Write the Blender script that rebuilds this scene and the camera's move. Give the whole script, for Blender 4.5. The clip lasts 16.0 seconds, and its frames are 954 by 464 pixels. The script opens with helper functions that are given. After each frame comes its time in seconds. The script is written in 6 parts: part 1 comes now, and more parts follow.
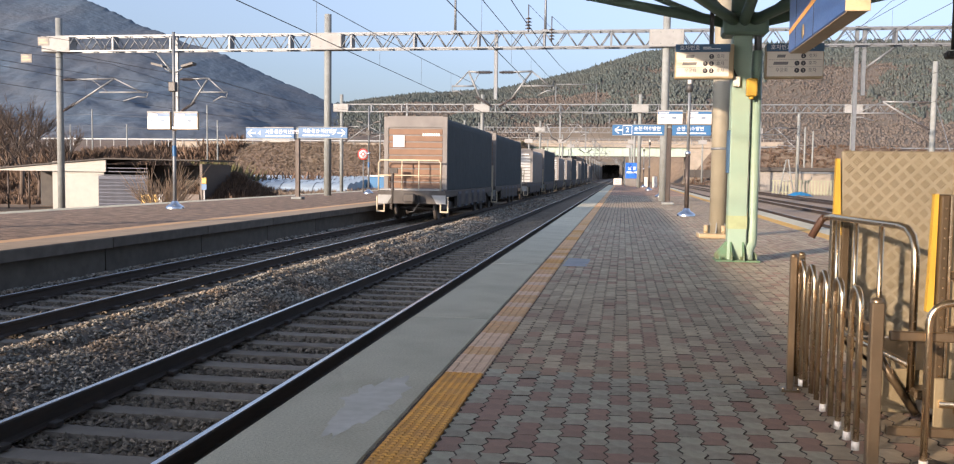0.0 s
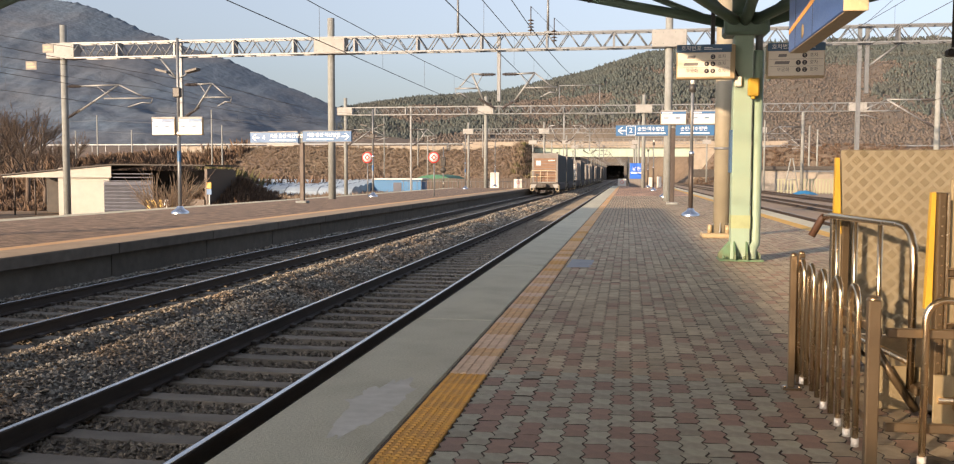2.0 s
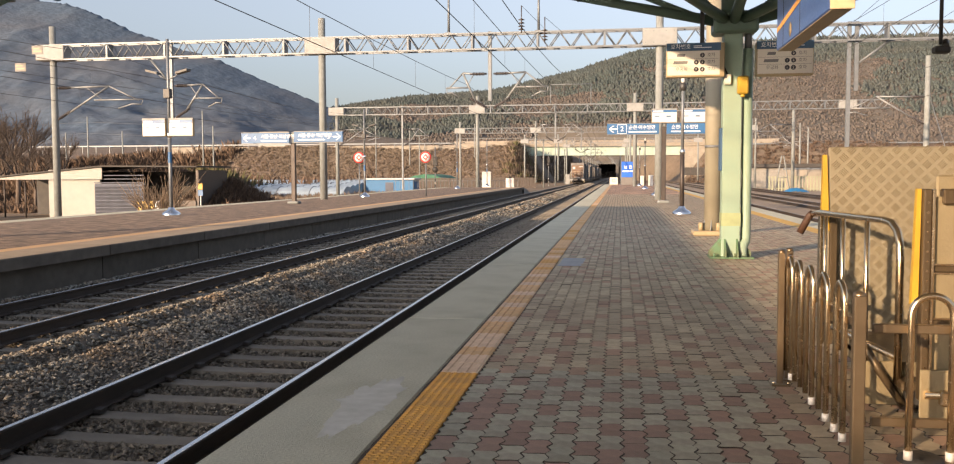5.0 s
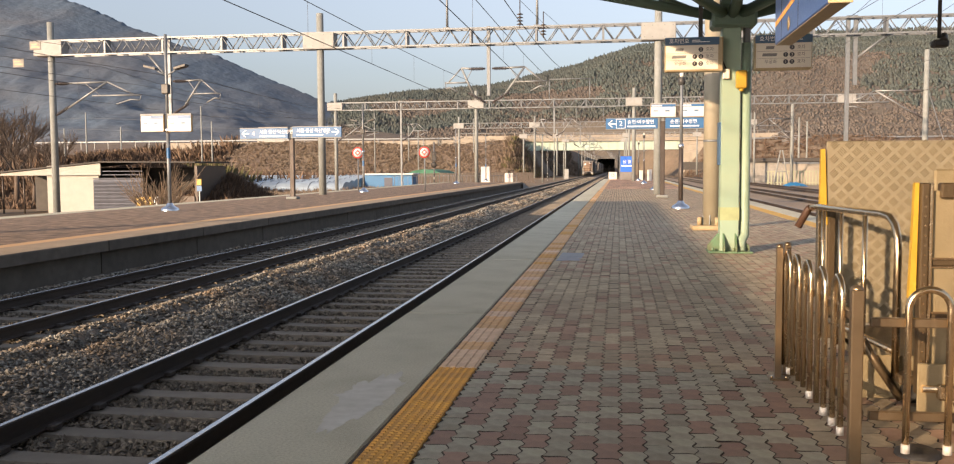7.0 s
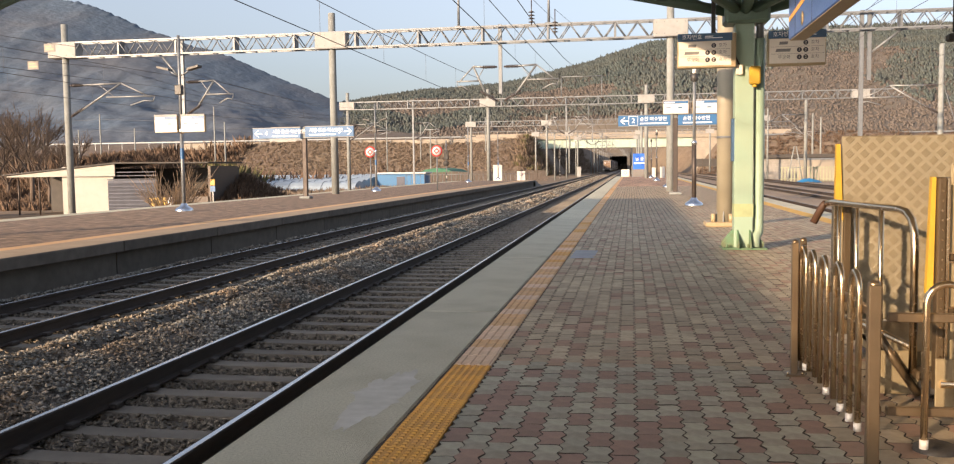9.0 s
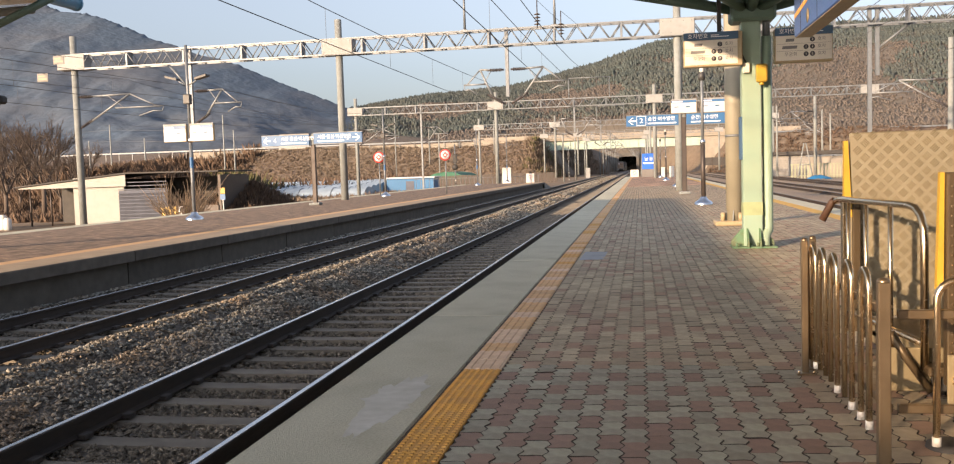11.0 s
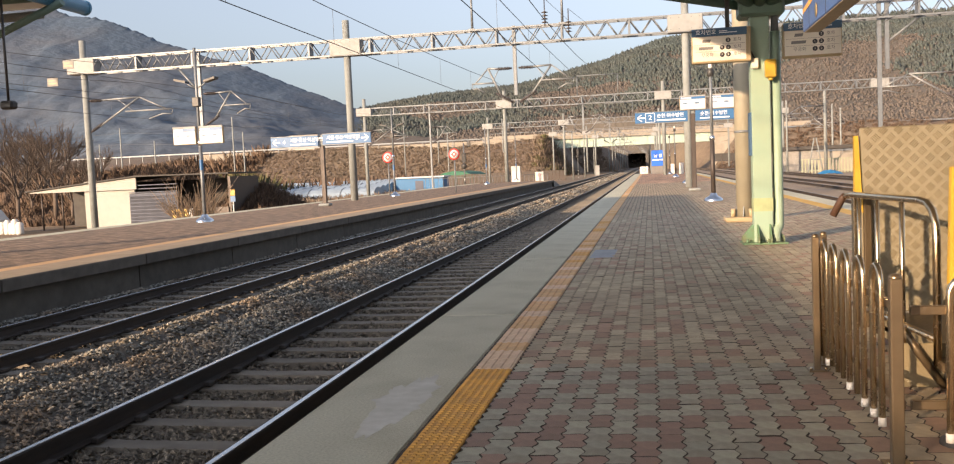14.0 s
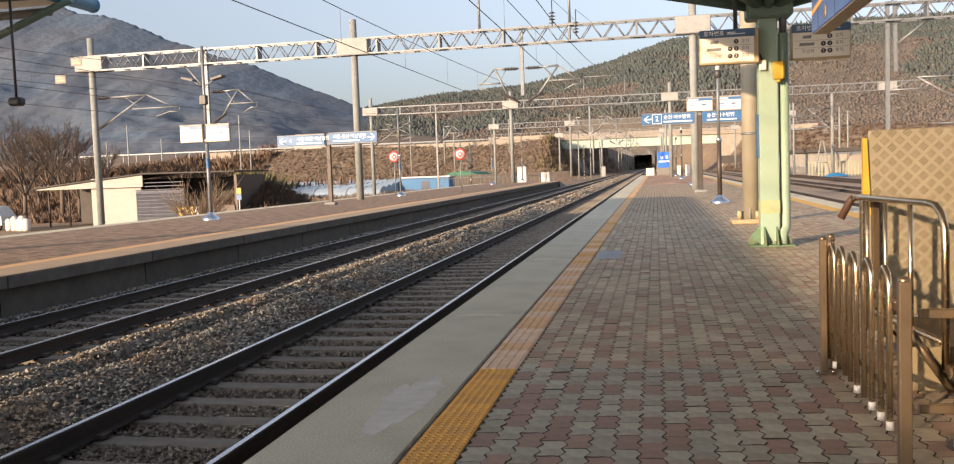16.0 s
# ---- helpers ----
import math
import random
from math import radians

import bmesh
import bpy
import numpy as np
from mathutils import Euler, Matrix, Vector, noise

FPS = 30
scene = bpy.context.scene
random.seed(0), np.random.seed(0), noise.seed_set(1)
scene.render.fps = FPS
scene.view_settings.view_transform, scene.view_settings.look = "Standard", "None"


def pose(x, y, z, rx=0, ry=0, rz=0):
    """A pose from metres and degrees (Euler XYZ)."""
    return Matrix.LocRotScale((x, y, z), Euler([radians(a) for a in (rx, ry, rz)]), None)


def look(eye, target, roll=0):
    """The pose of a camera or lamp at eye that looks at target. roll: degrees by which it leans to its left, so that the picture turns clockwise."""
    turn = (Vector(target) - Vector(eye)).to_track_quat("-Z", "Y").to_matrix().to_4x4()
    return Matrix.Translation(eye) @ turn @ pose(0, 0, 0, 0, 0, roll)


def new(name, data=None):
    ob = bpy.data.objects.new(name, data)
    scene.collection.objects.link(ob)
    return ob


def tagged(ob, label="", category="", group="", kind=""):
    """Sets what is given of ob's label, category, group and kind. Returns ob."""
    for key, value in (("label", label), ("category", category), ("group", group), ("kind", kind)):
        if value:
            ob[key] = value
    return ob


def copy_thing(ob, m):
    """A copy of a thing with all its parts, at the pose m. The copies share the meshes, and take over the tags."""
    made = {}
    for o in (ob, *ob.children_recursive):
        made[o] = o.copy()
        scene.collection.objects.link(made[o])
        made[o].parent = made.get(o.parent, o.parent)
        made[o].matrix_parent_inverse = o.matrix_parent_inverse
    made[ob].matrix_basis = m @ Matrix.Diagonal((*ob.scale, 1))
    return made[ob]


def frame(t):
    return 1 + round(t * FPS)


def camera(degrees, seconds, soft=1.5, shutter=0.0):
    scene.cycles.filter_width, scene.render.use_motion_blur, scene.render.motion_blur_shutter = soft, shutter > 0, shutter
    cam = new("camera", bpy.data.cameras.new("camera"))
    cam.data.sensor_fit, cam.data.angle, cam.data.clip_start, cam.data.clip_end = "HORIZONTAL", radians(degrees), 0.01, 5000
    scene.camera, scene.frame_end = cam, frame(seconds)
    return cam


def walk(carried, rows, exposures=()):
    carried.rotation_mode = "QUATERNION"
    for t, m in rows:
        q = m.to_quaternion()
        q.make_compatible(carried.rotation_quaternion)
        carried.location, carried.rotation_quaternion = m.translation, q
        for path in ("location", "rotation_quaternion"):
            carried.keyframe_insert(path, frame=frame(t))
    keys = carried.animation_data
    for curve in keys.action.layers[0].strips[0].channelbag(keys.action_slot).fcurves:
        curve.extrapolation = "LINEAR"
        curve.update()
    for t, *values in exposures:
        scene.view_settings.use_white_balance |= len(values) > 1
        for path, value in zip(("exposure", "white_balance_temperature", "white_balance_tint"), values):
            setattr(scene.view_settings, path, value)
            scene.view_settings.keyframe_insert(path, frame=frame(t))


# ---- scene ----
# ======== camera ========
cam = camera(55.0, 16.0, soft=1.15)
PATH = [
    (0.0, -0.036, 0.057, 1.296, 9.05, -3.67, -0.75),
    (0.5, -0.017, 0.019, 1.298, 7.72, -3.65, -0.65),
    (1.0, -0.013, 0.020, 1.301, 7.95, -3.67, -0.40),
    (1.5, -0.006, 0.007, 1.305, 8.72, -3.60, -0.32),
    (2.0, -0.009, 0.009, 1.302, 9.33, -3.55, -0.15),
    (2.5, -0.008, -0.002, 1.301, 8.43, -3.62, -0.04),
    (3.0, -0.001, -0.002, 1.301, 8.25, -3.62, -0.03),
    (3.5, 0.000, 0.000, 1.300, 8.59, -3.57, 0.00),
    (6.0, 0.015, -0.010, 1.302, 9.05, -3.67, 0.38),
    (6.5, 0.014, -0.009, 1.300, 9.38, -3.77, 0.41),
    (7.0, 0.016, -0.006, 1.301, 8.77, -3.90, 0.33),
    (7.5, 0.013, -0.011, 1.299, 8.77, -3.98, 0.20),
    (8.0, 0.022, -0.007, 1.302, 9.11, -3.96, 0.33),
    (8.5, 0.020, -0.008, 1.304, 9.32, -3.98, 0.44),
    (9.0, 0.007, -0.011, 1.296, 9.53, -3.99, 0.74),
    (11.5, 0.027, -0.006, 1.302, 10.17, -3.75, 1.97),
    (12.0, 0.024, -0.011, 1.302, 10.24, -3.74, 2.00),
    (12.5, 0.028, -0.007, 1.301, 10.28, -3.72, 2.06),
    (13.0, 0.028, -0.003, 1.302, 10.35, -3.76, 2.05),
    (13.5, 0.027, 0.007, 1.302, 10.42, -3.75, 2.07),
    (14.0, 0.029, 0.000, 1.307, 10.67, -3.83, 2.54),
    (14.5, 0.032, -0.003, 1.305, 10.73, -3.80, 2.67),
    (15.0, 0.031, -0.005, 1.302, 10.83, -3.89, 2.61),
    (15.5, 0.030, 0.009, 1.302, 10.94, -3.81, 2.36),
    (16.0, 0.021, 0.011, 1.302, 11.04, -3.80, 2.10),
]
walk(cam, [(t, pose(x, y, z, 90 + pitch, roll, yaw)) for t, x, y, z, yaw, pitch, roll in PATH], [(0.0, 1.0, 5480, 10), (0.5, 0.98, 5780, 10), (1.0, 0.97, 6000, 10), (2.0, 0.96, 6280, 10), (7.5, 0.97, 6330, 10), (8.5, 1.05, 6260, 10), (16.0, 1.04, 6260, 10)])

# ======== light ========
SUN_AZ, SUN_EL = 214.0, 12.75      # degrees clockwise from +y, and above the horizon
world = bpy.data.worlds.new("sky")
scene.world = world
world.use_nodes = True
wn = world.node_tree
sky = wn.nodes.new("ShaderNodeTexSky")
sky.sky_type, sky.sun_disc = "NISHITA", False
sky.sun_elevation, sky.sun_rotation = radians(SUN_EL), radians(SUN_AZ)
sky.air_density, sky.dust_density, sky.ozone_density = 1.0, 2.5, 1.7
haze = wn.nodes.new("ShaderNodeHueSaturation")   # a hazy winter sky, paler than clear air
haze.inputs["Saturation"].default_value = 0.52
wn.links.new(sky.outputs[0], haze.inputs["Color"])
tint = wn.nodes.new("ShaderNodeMix")              # faint lavender of the haze
tint.data_type, tint.blend_type = "RGBA", "MULTIPLY"
tint.inputs[0].default_value, tint.inputs[7].default_value = 1.0, (1.02, 0.98, 1.005, 1)
wn.links.new(haze.outputs[0], tint.inputs[6])
# the haze bank: dimmer and bluer towards the horizon
way_ = wn.nodes.new("ShaderNodeTexCoord")
parts_ = wn.nodes.new("ShaderNodeSeparateXYZ")
wn.links.new(way_.outputs["Generated"], parts_.inputs[0])
rise = wn.nodes.new("ShaderNodeMapRange")
rise.inputs[1].default_value, rise.inputs[2].default_value = 0.0, 0.6
wn.links.new(parts_.outputs["Z"], rise.inputs[0])
bank = wn.nodes.new("ShaderNodeMix")
bank.data_type = "RGBA"
bank.inputs[6].default_value, bank.inputs[7].default_value = (0.68, 0.705, 0.745, 1), (1.20, 1.18, 1.15, 1)
wn.links.new(rise.outputs[0], bank.inputs[0])
dim = wn.nodes.new("ShaderNodeMix")
dim.data_type, dim.blend_type = "RGBA", "MULTIPLY"
dim.inputs[0].default_value = 1.0
wn.links.new(tint.outputs[2], dim.inputs[6])
wn.links.new(bank.outputs[2], dim.inputs[7])
wn.links.new(dim.outputs[2], wn.nodes["Background"].inputs[0])
wn.nodes["Background"].inputs[1].default_value = 0.135
sun = new("sun", bpy.data.lights.new("sun", "SUN"))
sun.data.energy, sun.data.angle, sun.data.color = 5.0, radians(0.6), (1.0, 0.685, 0.415)
az, el = radians(SUN_AZ), radians(SUN_EL)
sun_way = Vector((-math.sin(az) * math.cos(el), -math.cos(az) * math.cos(el), -math.sin(el)))
sun.matrix_world = look((0, 0, 60), Vector((0, 0, 60)) + sun_way)


# ======== materials ========
def material(name, a, b, rough=0.7, metal=0.0, scale=6.0, fine=60.0, bump=0.15, spread=0.0, island=0.0, dirt=0.25, dirt_scale=0.7, dirt_colour=None, stretch=(1, 1, 1), spec=0.5, relief=0.02):
    """Two colours mixed by a grain, wear at a larger scale, fine relief. spread: change from object to object; island: from piece to piece."""
    m = bpy.data.materials.new(name)
    m.use_nodes = True
    t = m.node_tree
    n, l = t.nodes, t.links
    bs = n["Principled BSDF"]
    co = n.new("ShaderNodeTexCoord")
    mp = n.new("ShaderNodeMapping")
    mp.inputs["Scale"].default_value = stretch
    l.new(co.outputs["Object"], mp.inputs[0])

    def noise_tex(s, detail=4.0):
        x = n.new("ShaderNodeTexNoise")
        x.inputs["Scale"].default_value, x.inputs["Detail"].default_value = s, detail
        l.new(mp.outputs[0], x.inputs["Vector"])
        return x.outputs["Fac"]

    def ramp(fac, lo, hi):
        r = n.new("ShaderNodeMapRange")
        r.inputs[1].default_value, r.inputs[2].default_value = lo, hi
        l.new(fac, r.inputs[0])
        return r.outputs[0]

    def mix(fac, c1, c2, kind="MIX"):
        x = n.new("ShaderNodeMix")
        x.data_type, x.blend_type = "RGBA", kind
        for sock, v in ((x.inputs[0], fac), (x.inputs[6], c1), (x.inputs[7], c2)):
            if isinstance(v, (int, float)):
                sock.default_value = v
            elif isinstance(v, tuple):
                sock.default_value = (*v, 1)
            else:
                l.new(v, sock)
        return x.outputs[2]

    grain = noise_tex(scale)
    col = mix(ramp(grain, 0.3, 0.7), a, b)
    if dirt:
        dc = dirt_colour or tuple(0.45 * v for v in a)
        d = n.new("ShaderNodeMath")
        d.operation = "MULTIPLY"
        l.new(ramp(noise_tex(dirt_scale, 6), 0.42, 0.75), d.inputs[0])
        d.inputs[1].default_value = dirt
        col = mix(d.outputs[0], col, dc)
    for amount, node, sock in ((spread, "ShaderNodeObjectInfo", "Random"), (island, "ShaderNodeNewGeometry", "Random Per Island")):
        if amount:
            o = n.new(node)
            r = n.new("ShaderNodeMapRange")
            r.inputs[3].default_value, r.inputs[4].default_value = 1 - amount, 1 + amount
            l.new(o.outputs[sock], r.inputs[0])
            v = n.new("ShaderNodeHueSaturation")
            l.new(r.outputs[0], v.inputs["Value"])
            l.new(col, v.inputs["Color"])
            col = v.outputs[0]
    l.new(col, bs.inputs["Base Color"])
    f = noise_tex(fine, 3)
    rr = n.new("ShaderNodeMapRange")
    rr.inputs[3].default_value, rr.inputs[4].default_value = max(0.02, rough - 0.1), min(1, rough + 0.1)
    l.new(f, rr.inputs[0])
    l.new(rr.outputs[0], bs.inputs["Roughness"])
    bs.inputs["Metallic"].default_value = metal
    bs.inputs["Specular IOR Level"].default_value = spec
    if bump:
        bp = n.new("ShaderNodeBump")
        bp.inputs["Strength"].default_value, bp.inputs["Distance"].default_value = bump, relief
        l.new(f, bp.inputs["Height"])
        l.new(bp.outputs[0], bs.inputs["Normal"])
    return m


M_slab = material("platform_concrete", (0.565, 0.55, 0.43), (0.41, 0.40, 0.312), 0.8, spec=0.45, scale=70, fine=190, bump=0.6, dirt=0.6, dirt_scale=1.6, dirt_colour=(0.32, 0.305, 0.225), spread=0.05)
# The shade on the far platform's track side is put into this dark colour
M_slab2 = material("shaded_edge_concrete", (0.118, 0.102, 0.083), (0.082, 0.072, 0.06), 0.9, scale=5, fine=60, dirt=0.5, dirt_scale=1.2, spread=0.10)
M_wall = material("wall_concrete", (0.26, 0.25, 0.23), (0.20, 0.19, 0.175), 0.9, scale=5, fine=60, dirt=0.5, dirt_scale=1.2, spread=0.07)
M_paver = material("grey_paver", (0.375, 0.365, 0.282), (0.265, 0.255, 0.198), 0.72, spec=0.5, scale=16, fine=150, bump=0.4, spread=0.17, dirt=0.55, dirt_scale=4, dirt_colour=(0.18, 0.15, 0.115))
M_paver_red = material("red_paver", (0.285, 0.185, 0.142), (0.225, 0.15, 0.116), 0.72, spec=0.5, scale=16, fine=150, bump=0.4, spread=0.12, dirt=0.5, dirt_scale=4, dirt_colour=(0.17, 0.125, 0.10))
M_paver_far = material("grey_paver_joined", (0.435, 0.365, 0.248), (0.315, 0.265, 0.18), 0.70, spec=0.5, scale=14, fine=150, bump=0.4, island=0.20, dirt=0.6, dirt_scale=0.8, dirt_colour=(0.235, 0.175, 0.118))
M_paver_red_far = material("red_paver_joined", (0.36, 0.235, 0.165), (0.28, 0.185, 0.13), 0.72, spec=0.5, scale=14, fine=150, bump=0.4, island=0.15, dirt=0.6, dirt_scale=0.8, dirt_colour=(0.22, 0.16, 0.115))
M_joint = material("joint_sand", (0.075, 0.06, 0.046), (0.045, 0.037, 0.03), 0.95, scale=30, fine=150)
M_tac_y = material("tactile_yellow", (0.62, 0.33, 0.05), (0.52, 0.26, 0.045), 0.7, scale=14, fine=120, spread=0.10, dirt=0.45, dirt_scale=5, dirt_colour=(0.30, 0.19, 0.09))
M_tac_o = material("tactile_orange", (0.66, 0.41, 0.19), (0.56, 0.345, 0.158), 0.7, scale=14, fine=120, spread=0.10, dirt=0.45, dirt_scale=5, dirt_colour=(0.36, 0.245, 0.15))
M_tac_p = material("tactile_pale", (0.72, 0.53, 0.36), (0.63, 0.455, 0.305), 0.7, scale=14, fine=120, spread=0.08, dirt=0.4, dirt_scale=5, dirt_colour=(0.40, 0.29, 0.20))
M_yellow_line = material("yellow_line_paint", (0.60, 0.36, 0.05), (0.5, 0.3, 0.06), 0.7, scale=8, dirt=0.4, dirt_scale=3)
M_stone = material("ballast_stone", (0.268, 0.259, 0.226), (0.095, 0.095, 0.087), 0.85, spec=0.3, scale=22, fine=120, island=0.65, dirt=0.6, dirt_scale=1.3, dirt_colour=(0.23, 0.14, 0.068))
M_stone_dark = material("track_ballast_stone", (0.165, 0.145, 0.113), (0.098, 0.087, 0.07), 0.9, scale=30, fine=120, island=0.5, dirt=0.4, dirt_scale=1.5, dirt_colour=(0.09, 0.066, 0.046))
M_bed = material("ballast_bed", (0.20, 0.178, 0.15), (0.085, 0.077, 0.067), 0.95, scale=14, fine=40, bump=1.0, dirt=0.3)
M_sleeper = material("sleeper_concrete", (0.195, 0.174, 0.142), (0.148, 0.132, 0.109), 0.9, scale=7, fine=60, spread=0.14, dirt=0.5, dirt_scale=2.5, dirt_colour=(0.09, 0.072, 0.052))
M_rail = material("rusty_rail", (0.048, 0.034, 0.026), (0.030, 0.023, 0.019), 0.75, metal=0.2, scale=12, fine=70, stretch=(1, 0.15, 1))
M_railtop = material("worn_rail_head", (0.58, 0.585, 0.60), (0.46, 0.465, 0.48), 0.22, metal=1.0, scale=10, fine=90, bump=0.03, dirt=0.1, stretch=(1, 0.05, 1))
M_clip = material("rail_clip", (0.06, 0.05, 0.045), (0.04, 0.035, 0.03), 0.7, metal=0.3)
M_galv = material("galvanised_steel", (0.172, 0.19, 0.208), (0.135, 0.15, 0.166), 0.5, metal=0.35, scale=5, fine=50, bump=0.05, dirt=0.3, dirt_scale=1.5, dirt_colour=(0.15, 0.155, 0.15), spread=0.06)
M_conc_pole = material("concrete_pole", (0.222, 0.24, 0.238), (0.18, 0.195, 0.194), 0.85, scale=5, fine=60, bump=0.1, dirt=0.35, dirt_scale=1.2, spread=0.06)
M_arm = material("pale_bracket_tube", (0.24, 0.255, 0.265), (0.20, 0.213, 0.222), 0.45, metal=0.3, scale=5, bump=0.03, dirt=0.2, dirt_scale=2)
M_cream_plate = material("cream_plate", (0.265, 0.274, 0.275), (0.228, 0.236, 0.236), 0.6, scale=4, dirt=0.25, dirt_scale=2.5)
M_insul = material("brown_insulator", (0.06, 0.05, 0.05), (0.04, 0.035, 0.035), 0.35)
M_wire = material("wire", (0.10, 0.10, 0.10), (0.07, 0.07, 0.07), 0.6, metal=0.4, bump=0)
M_green = material("pale_green_paint", (0.25, 0.35, 0.275), (0.22, 0.31, 0.245), 0.5, scale=2.5, fine=40, bump=0.05, dirt=0.35, dirt_scale=2.0, dirt_colour=(0.31, 0.33, 0.23))
M_green_dark = material("darker_green_steel", (0.12, 0.19, 0.15), (0.10, 0.16, 0.13), 0.5, scale=3, dirt=0.3, dirt_scale=2)
M_green_gusset = material("green_gusset_paint", (0.10, 0.19, 0.11), (0.085, 0.155, 0.09), 0.55, scale=6, dirt=0.5, dirt_scale=6, dirt_colour=(0.16, 0.11, 0.06))
# Pale so that the unseen undersides bounce light down on the paving
M_roof = material("canopy_sheet", (0.70, 0.72, 0.70), (0.62, 0.64, 0.62), 0.5, scale=2, dirt=0.3)
M_blue_pipe = material("blue_gutter_paint", (0.10, 0.27, 0.42), (0.085, 0.23, 0.36), 0.4, scale=3, dirt=0.3)
# Gold reflections of lift and paving are put into the steel's colour
M_steel = material("gold_reflecting_steel", (0.76, 0.61, 0.41), (0.70, 0.56, 0.37), 0.24, metal=1.0, scale=6, fine=40, bump=0, dirt=0)
M_steel_post = material("brushed_steel_post", (0.27, 0.205, 0.13), (0.215, 0.163, 0.105), 0.36, metal=0.85, scale=5, fine=180, bump=0.06, dirt=0.35, dirt_scale=5, dirt_colour=(0.17, 0.125, 0.08))
# Bare metal plate: the tan stands in for warm light it reflects
M_checker = material("warm_lit_checker_plate", (0.335, 0.295, 0.21), (0.29, 0.255, 0.18), 0.40, metal=0.5, scale=3, fine=70, bump=0.08, dirt=0.35, dirt_scale=2.2, dirt_colour=(0.29, 0.245, 0.165))
M_lift_frame = material("lift_frame_paint", (0.105, 0.075, 0.042), (0.085, 0.062, 0.036), 0.42, metal=0.5, scale=5, dirt=0.4, dirt_scale=3)
M_lift_panel = material("lift_panel", (0.31, 0.255, 0.155), (0.265, 0.22, 0.135), 0.45, metal=0.45, scale=3, dirt=0.3, dirt_scale=2.5)
M_yellow = material("yellow_paint", (0.45, 0.285, 0.025), (0.395, 0.245, 0.022), 0.45, scale=5, dirt=0.25, dirt_scale=4)
M_black = material("black_rubber", (0.03, 0.028, 0.026), (0.02, 0.02, 0.02), 0.6, dirt=0.1)
M_grip = material("brown_grip", (0.07, 0.035, 0.02), (0.05, 0.028, 0.018), 0.55)
M_white = material("white_plastic", (0.56, 0.545, 0.51), (0.50, 0.485, 0.455), 0.5, dirt=0.2, dirt_scale=8)
M_sign_white = material("white_sign_face", (0.50, 0.51, 0.535), (0.46, 0.47, 0.495), 0.4, scale=2, dirt=0.1, bump=0)
M_sign_beige = material("beige_sign_face", (0.66, 0.625, 0.545), (0.62, 0.585, 0.51), 0.45, scale=2, dirt=0.1, bump=0)
M_sign_frame = material("sign_box_frame", (0.36, 0.29, 0.17), (0.32, 0.25, 0.15), 0.5, dirt=0.2)
M_sign_blue = material("blue_sign_face", (0.03, 0.115, 0.27), (0.027, 0.105, 0.245), 0.4, scale=2, dirt=0.12, bump=0)
M_sign_navy = material("navy_band", (0.05, 0.11, 0.20), (0.045, 0.10, 0.18), 0.45, dirt=0.1, bump=0)
M_name_blue = material("name_board_blue", (0.02, 0.13, 0.62), (0.02, 0.12, 0.56), 0.4, dirt=0.08, bump=0)
M_box_blue = material("hanging_board_blue", (0.045, 0.105, 0.32), (0.04, 0.09, 0.28), 0.35, scale=2, dirt=0.12, bump=0)
M_orange = material("orange_stripe", (0.72, 0.38, 0.07), (0.68, 0.35, 0.06), 0.45, dirt=0.1, bump=0)
M_letter_w = material("white_lettering", (0.85, 0.86, 0.87), (0.82, 0.83, 0.84), 0.5, dirt=0, bump=0)
M_letter_d = material("dark_lettering", (0.05, 0.05, 0.06), (0.04, 0.04, 0.05), 0.5, dirt=0, bump=0)
M_letter_g = material("grey_lettering", (0.17, 0.17, 0.17), (0.15, 0.15, 0.15), 0.5, dirt=0, bump=0)
M_post_dark = material("dark_sign_post", (0.065, 0.052, 0.044), (0.052, 0.042, 0.037), 0.5, metal=0.3, dirt=0.3, dirt_scale=3)
M_red = material("red_sign_paint", (0.62, 0.04, 0.035), (0.55, 0.035, 0.03), 0.5, dirt=0.1)
M_lamp = material("lamp_housing", (0.06, 0.06, 0.06), (0.045, 0.045, 0.045), 0.5, metal=0.3)
M_chrome = material("polished_base", (0.72, 0.74, 0.77), (0.62, 0.64, 0.68), 0.18, metal=1.0, dirt=0.15, dirt_scale=6, bump=0.02)
M_tarp = material("dark_tarpaulin", (0.052, 0.064, 0.073), (0.040, 0.050, 0.057), 0.8, spec=0.2, scale=2.5, fine=12, bump=0.3, dirt=0.3, dirt_scale=1.2, dirt_colour=(0.07, 0.078, 0.082))
M_brown = material("brown_container_end", (0.185, 0.105, 0.060), (0.145, 0.083, 0.050), 0.65, scale=3, fine=40, dirt=0.45, dirt_scale=0.8, dirt_colour=(0.12, 0.075, 0.05))
M_cgrey = material("grey_container_paint", (0.17, 0.16, 0.155), (0.135, 0.13, 0.125), 0.6, scale=3, dirt=0.4, dirt_scale=1.0)
M_silver = material("silver_container_end", (0.37, 0.39, 0.40), (0.30, 0.32, 0.33), 0.45, metal=0.3, scale=3, dirt=0.4, dirt_scale=1.2, dirt_colour=(0.2, 0.18, 0.15))
M_under = material("wagon_underframe", (0.075, 0.068, 0.062), (0.055, 0.05, 0.046), 0.7, metal=0.2, scale=4, dirt=0.4)
M_rail_y = material("hand_rail_cream", (0.48, 0.42, 0.30), (0.42, 0.37, 0.26), 0.5, dirt=0.2)
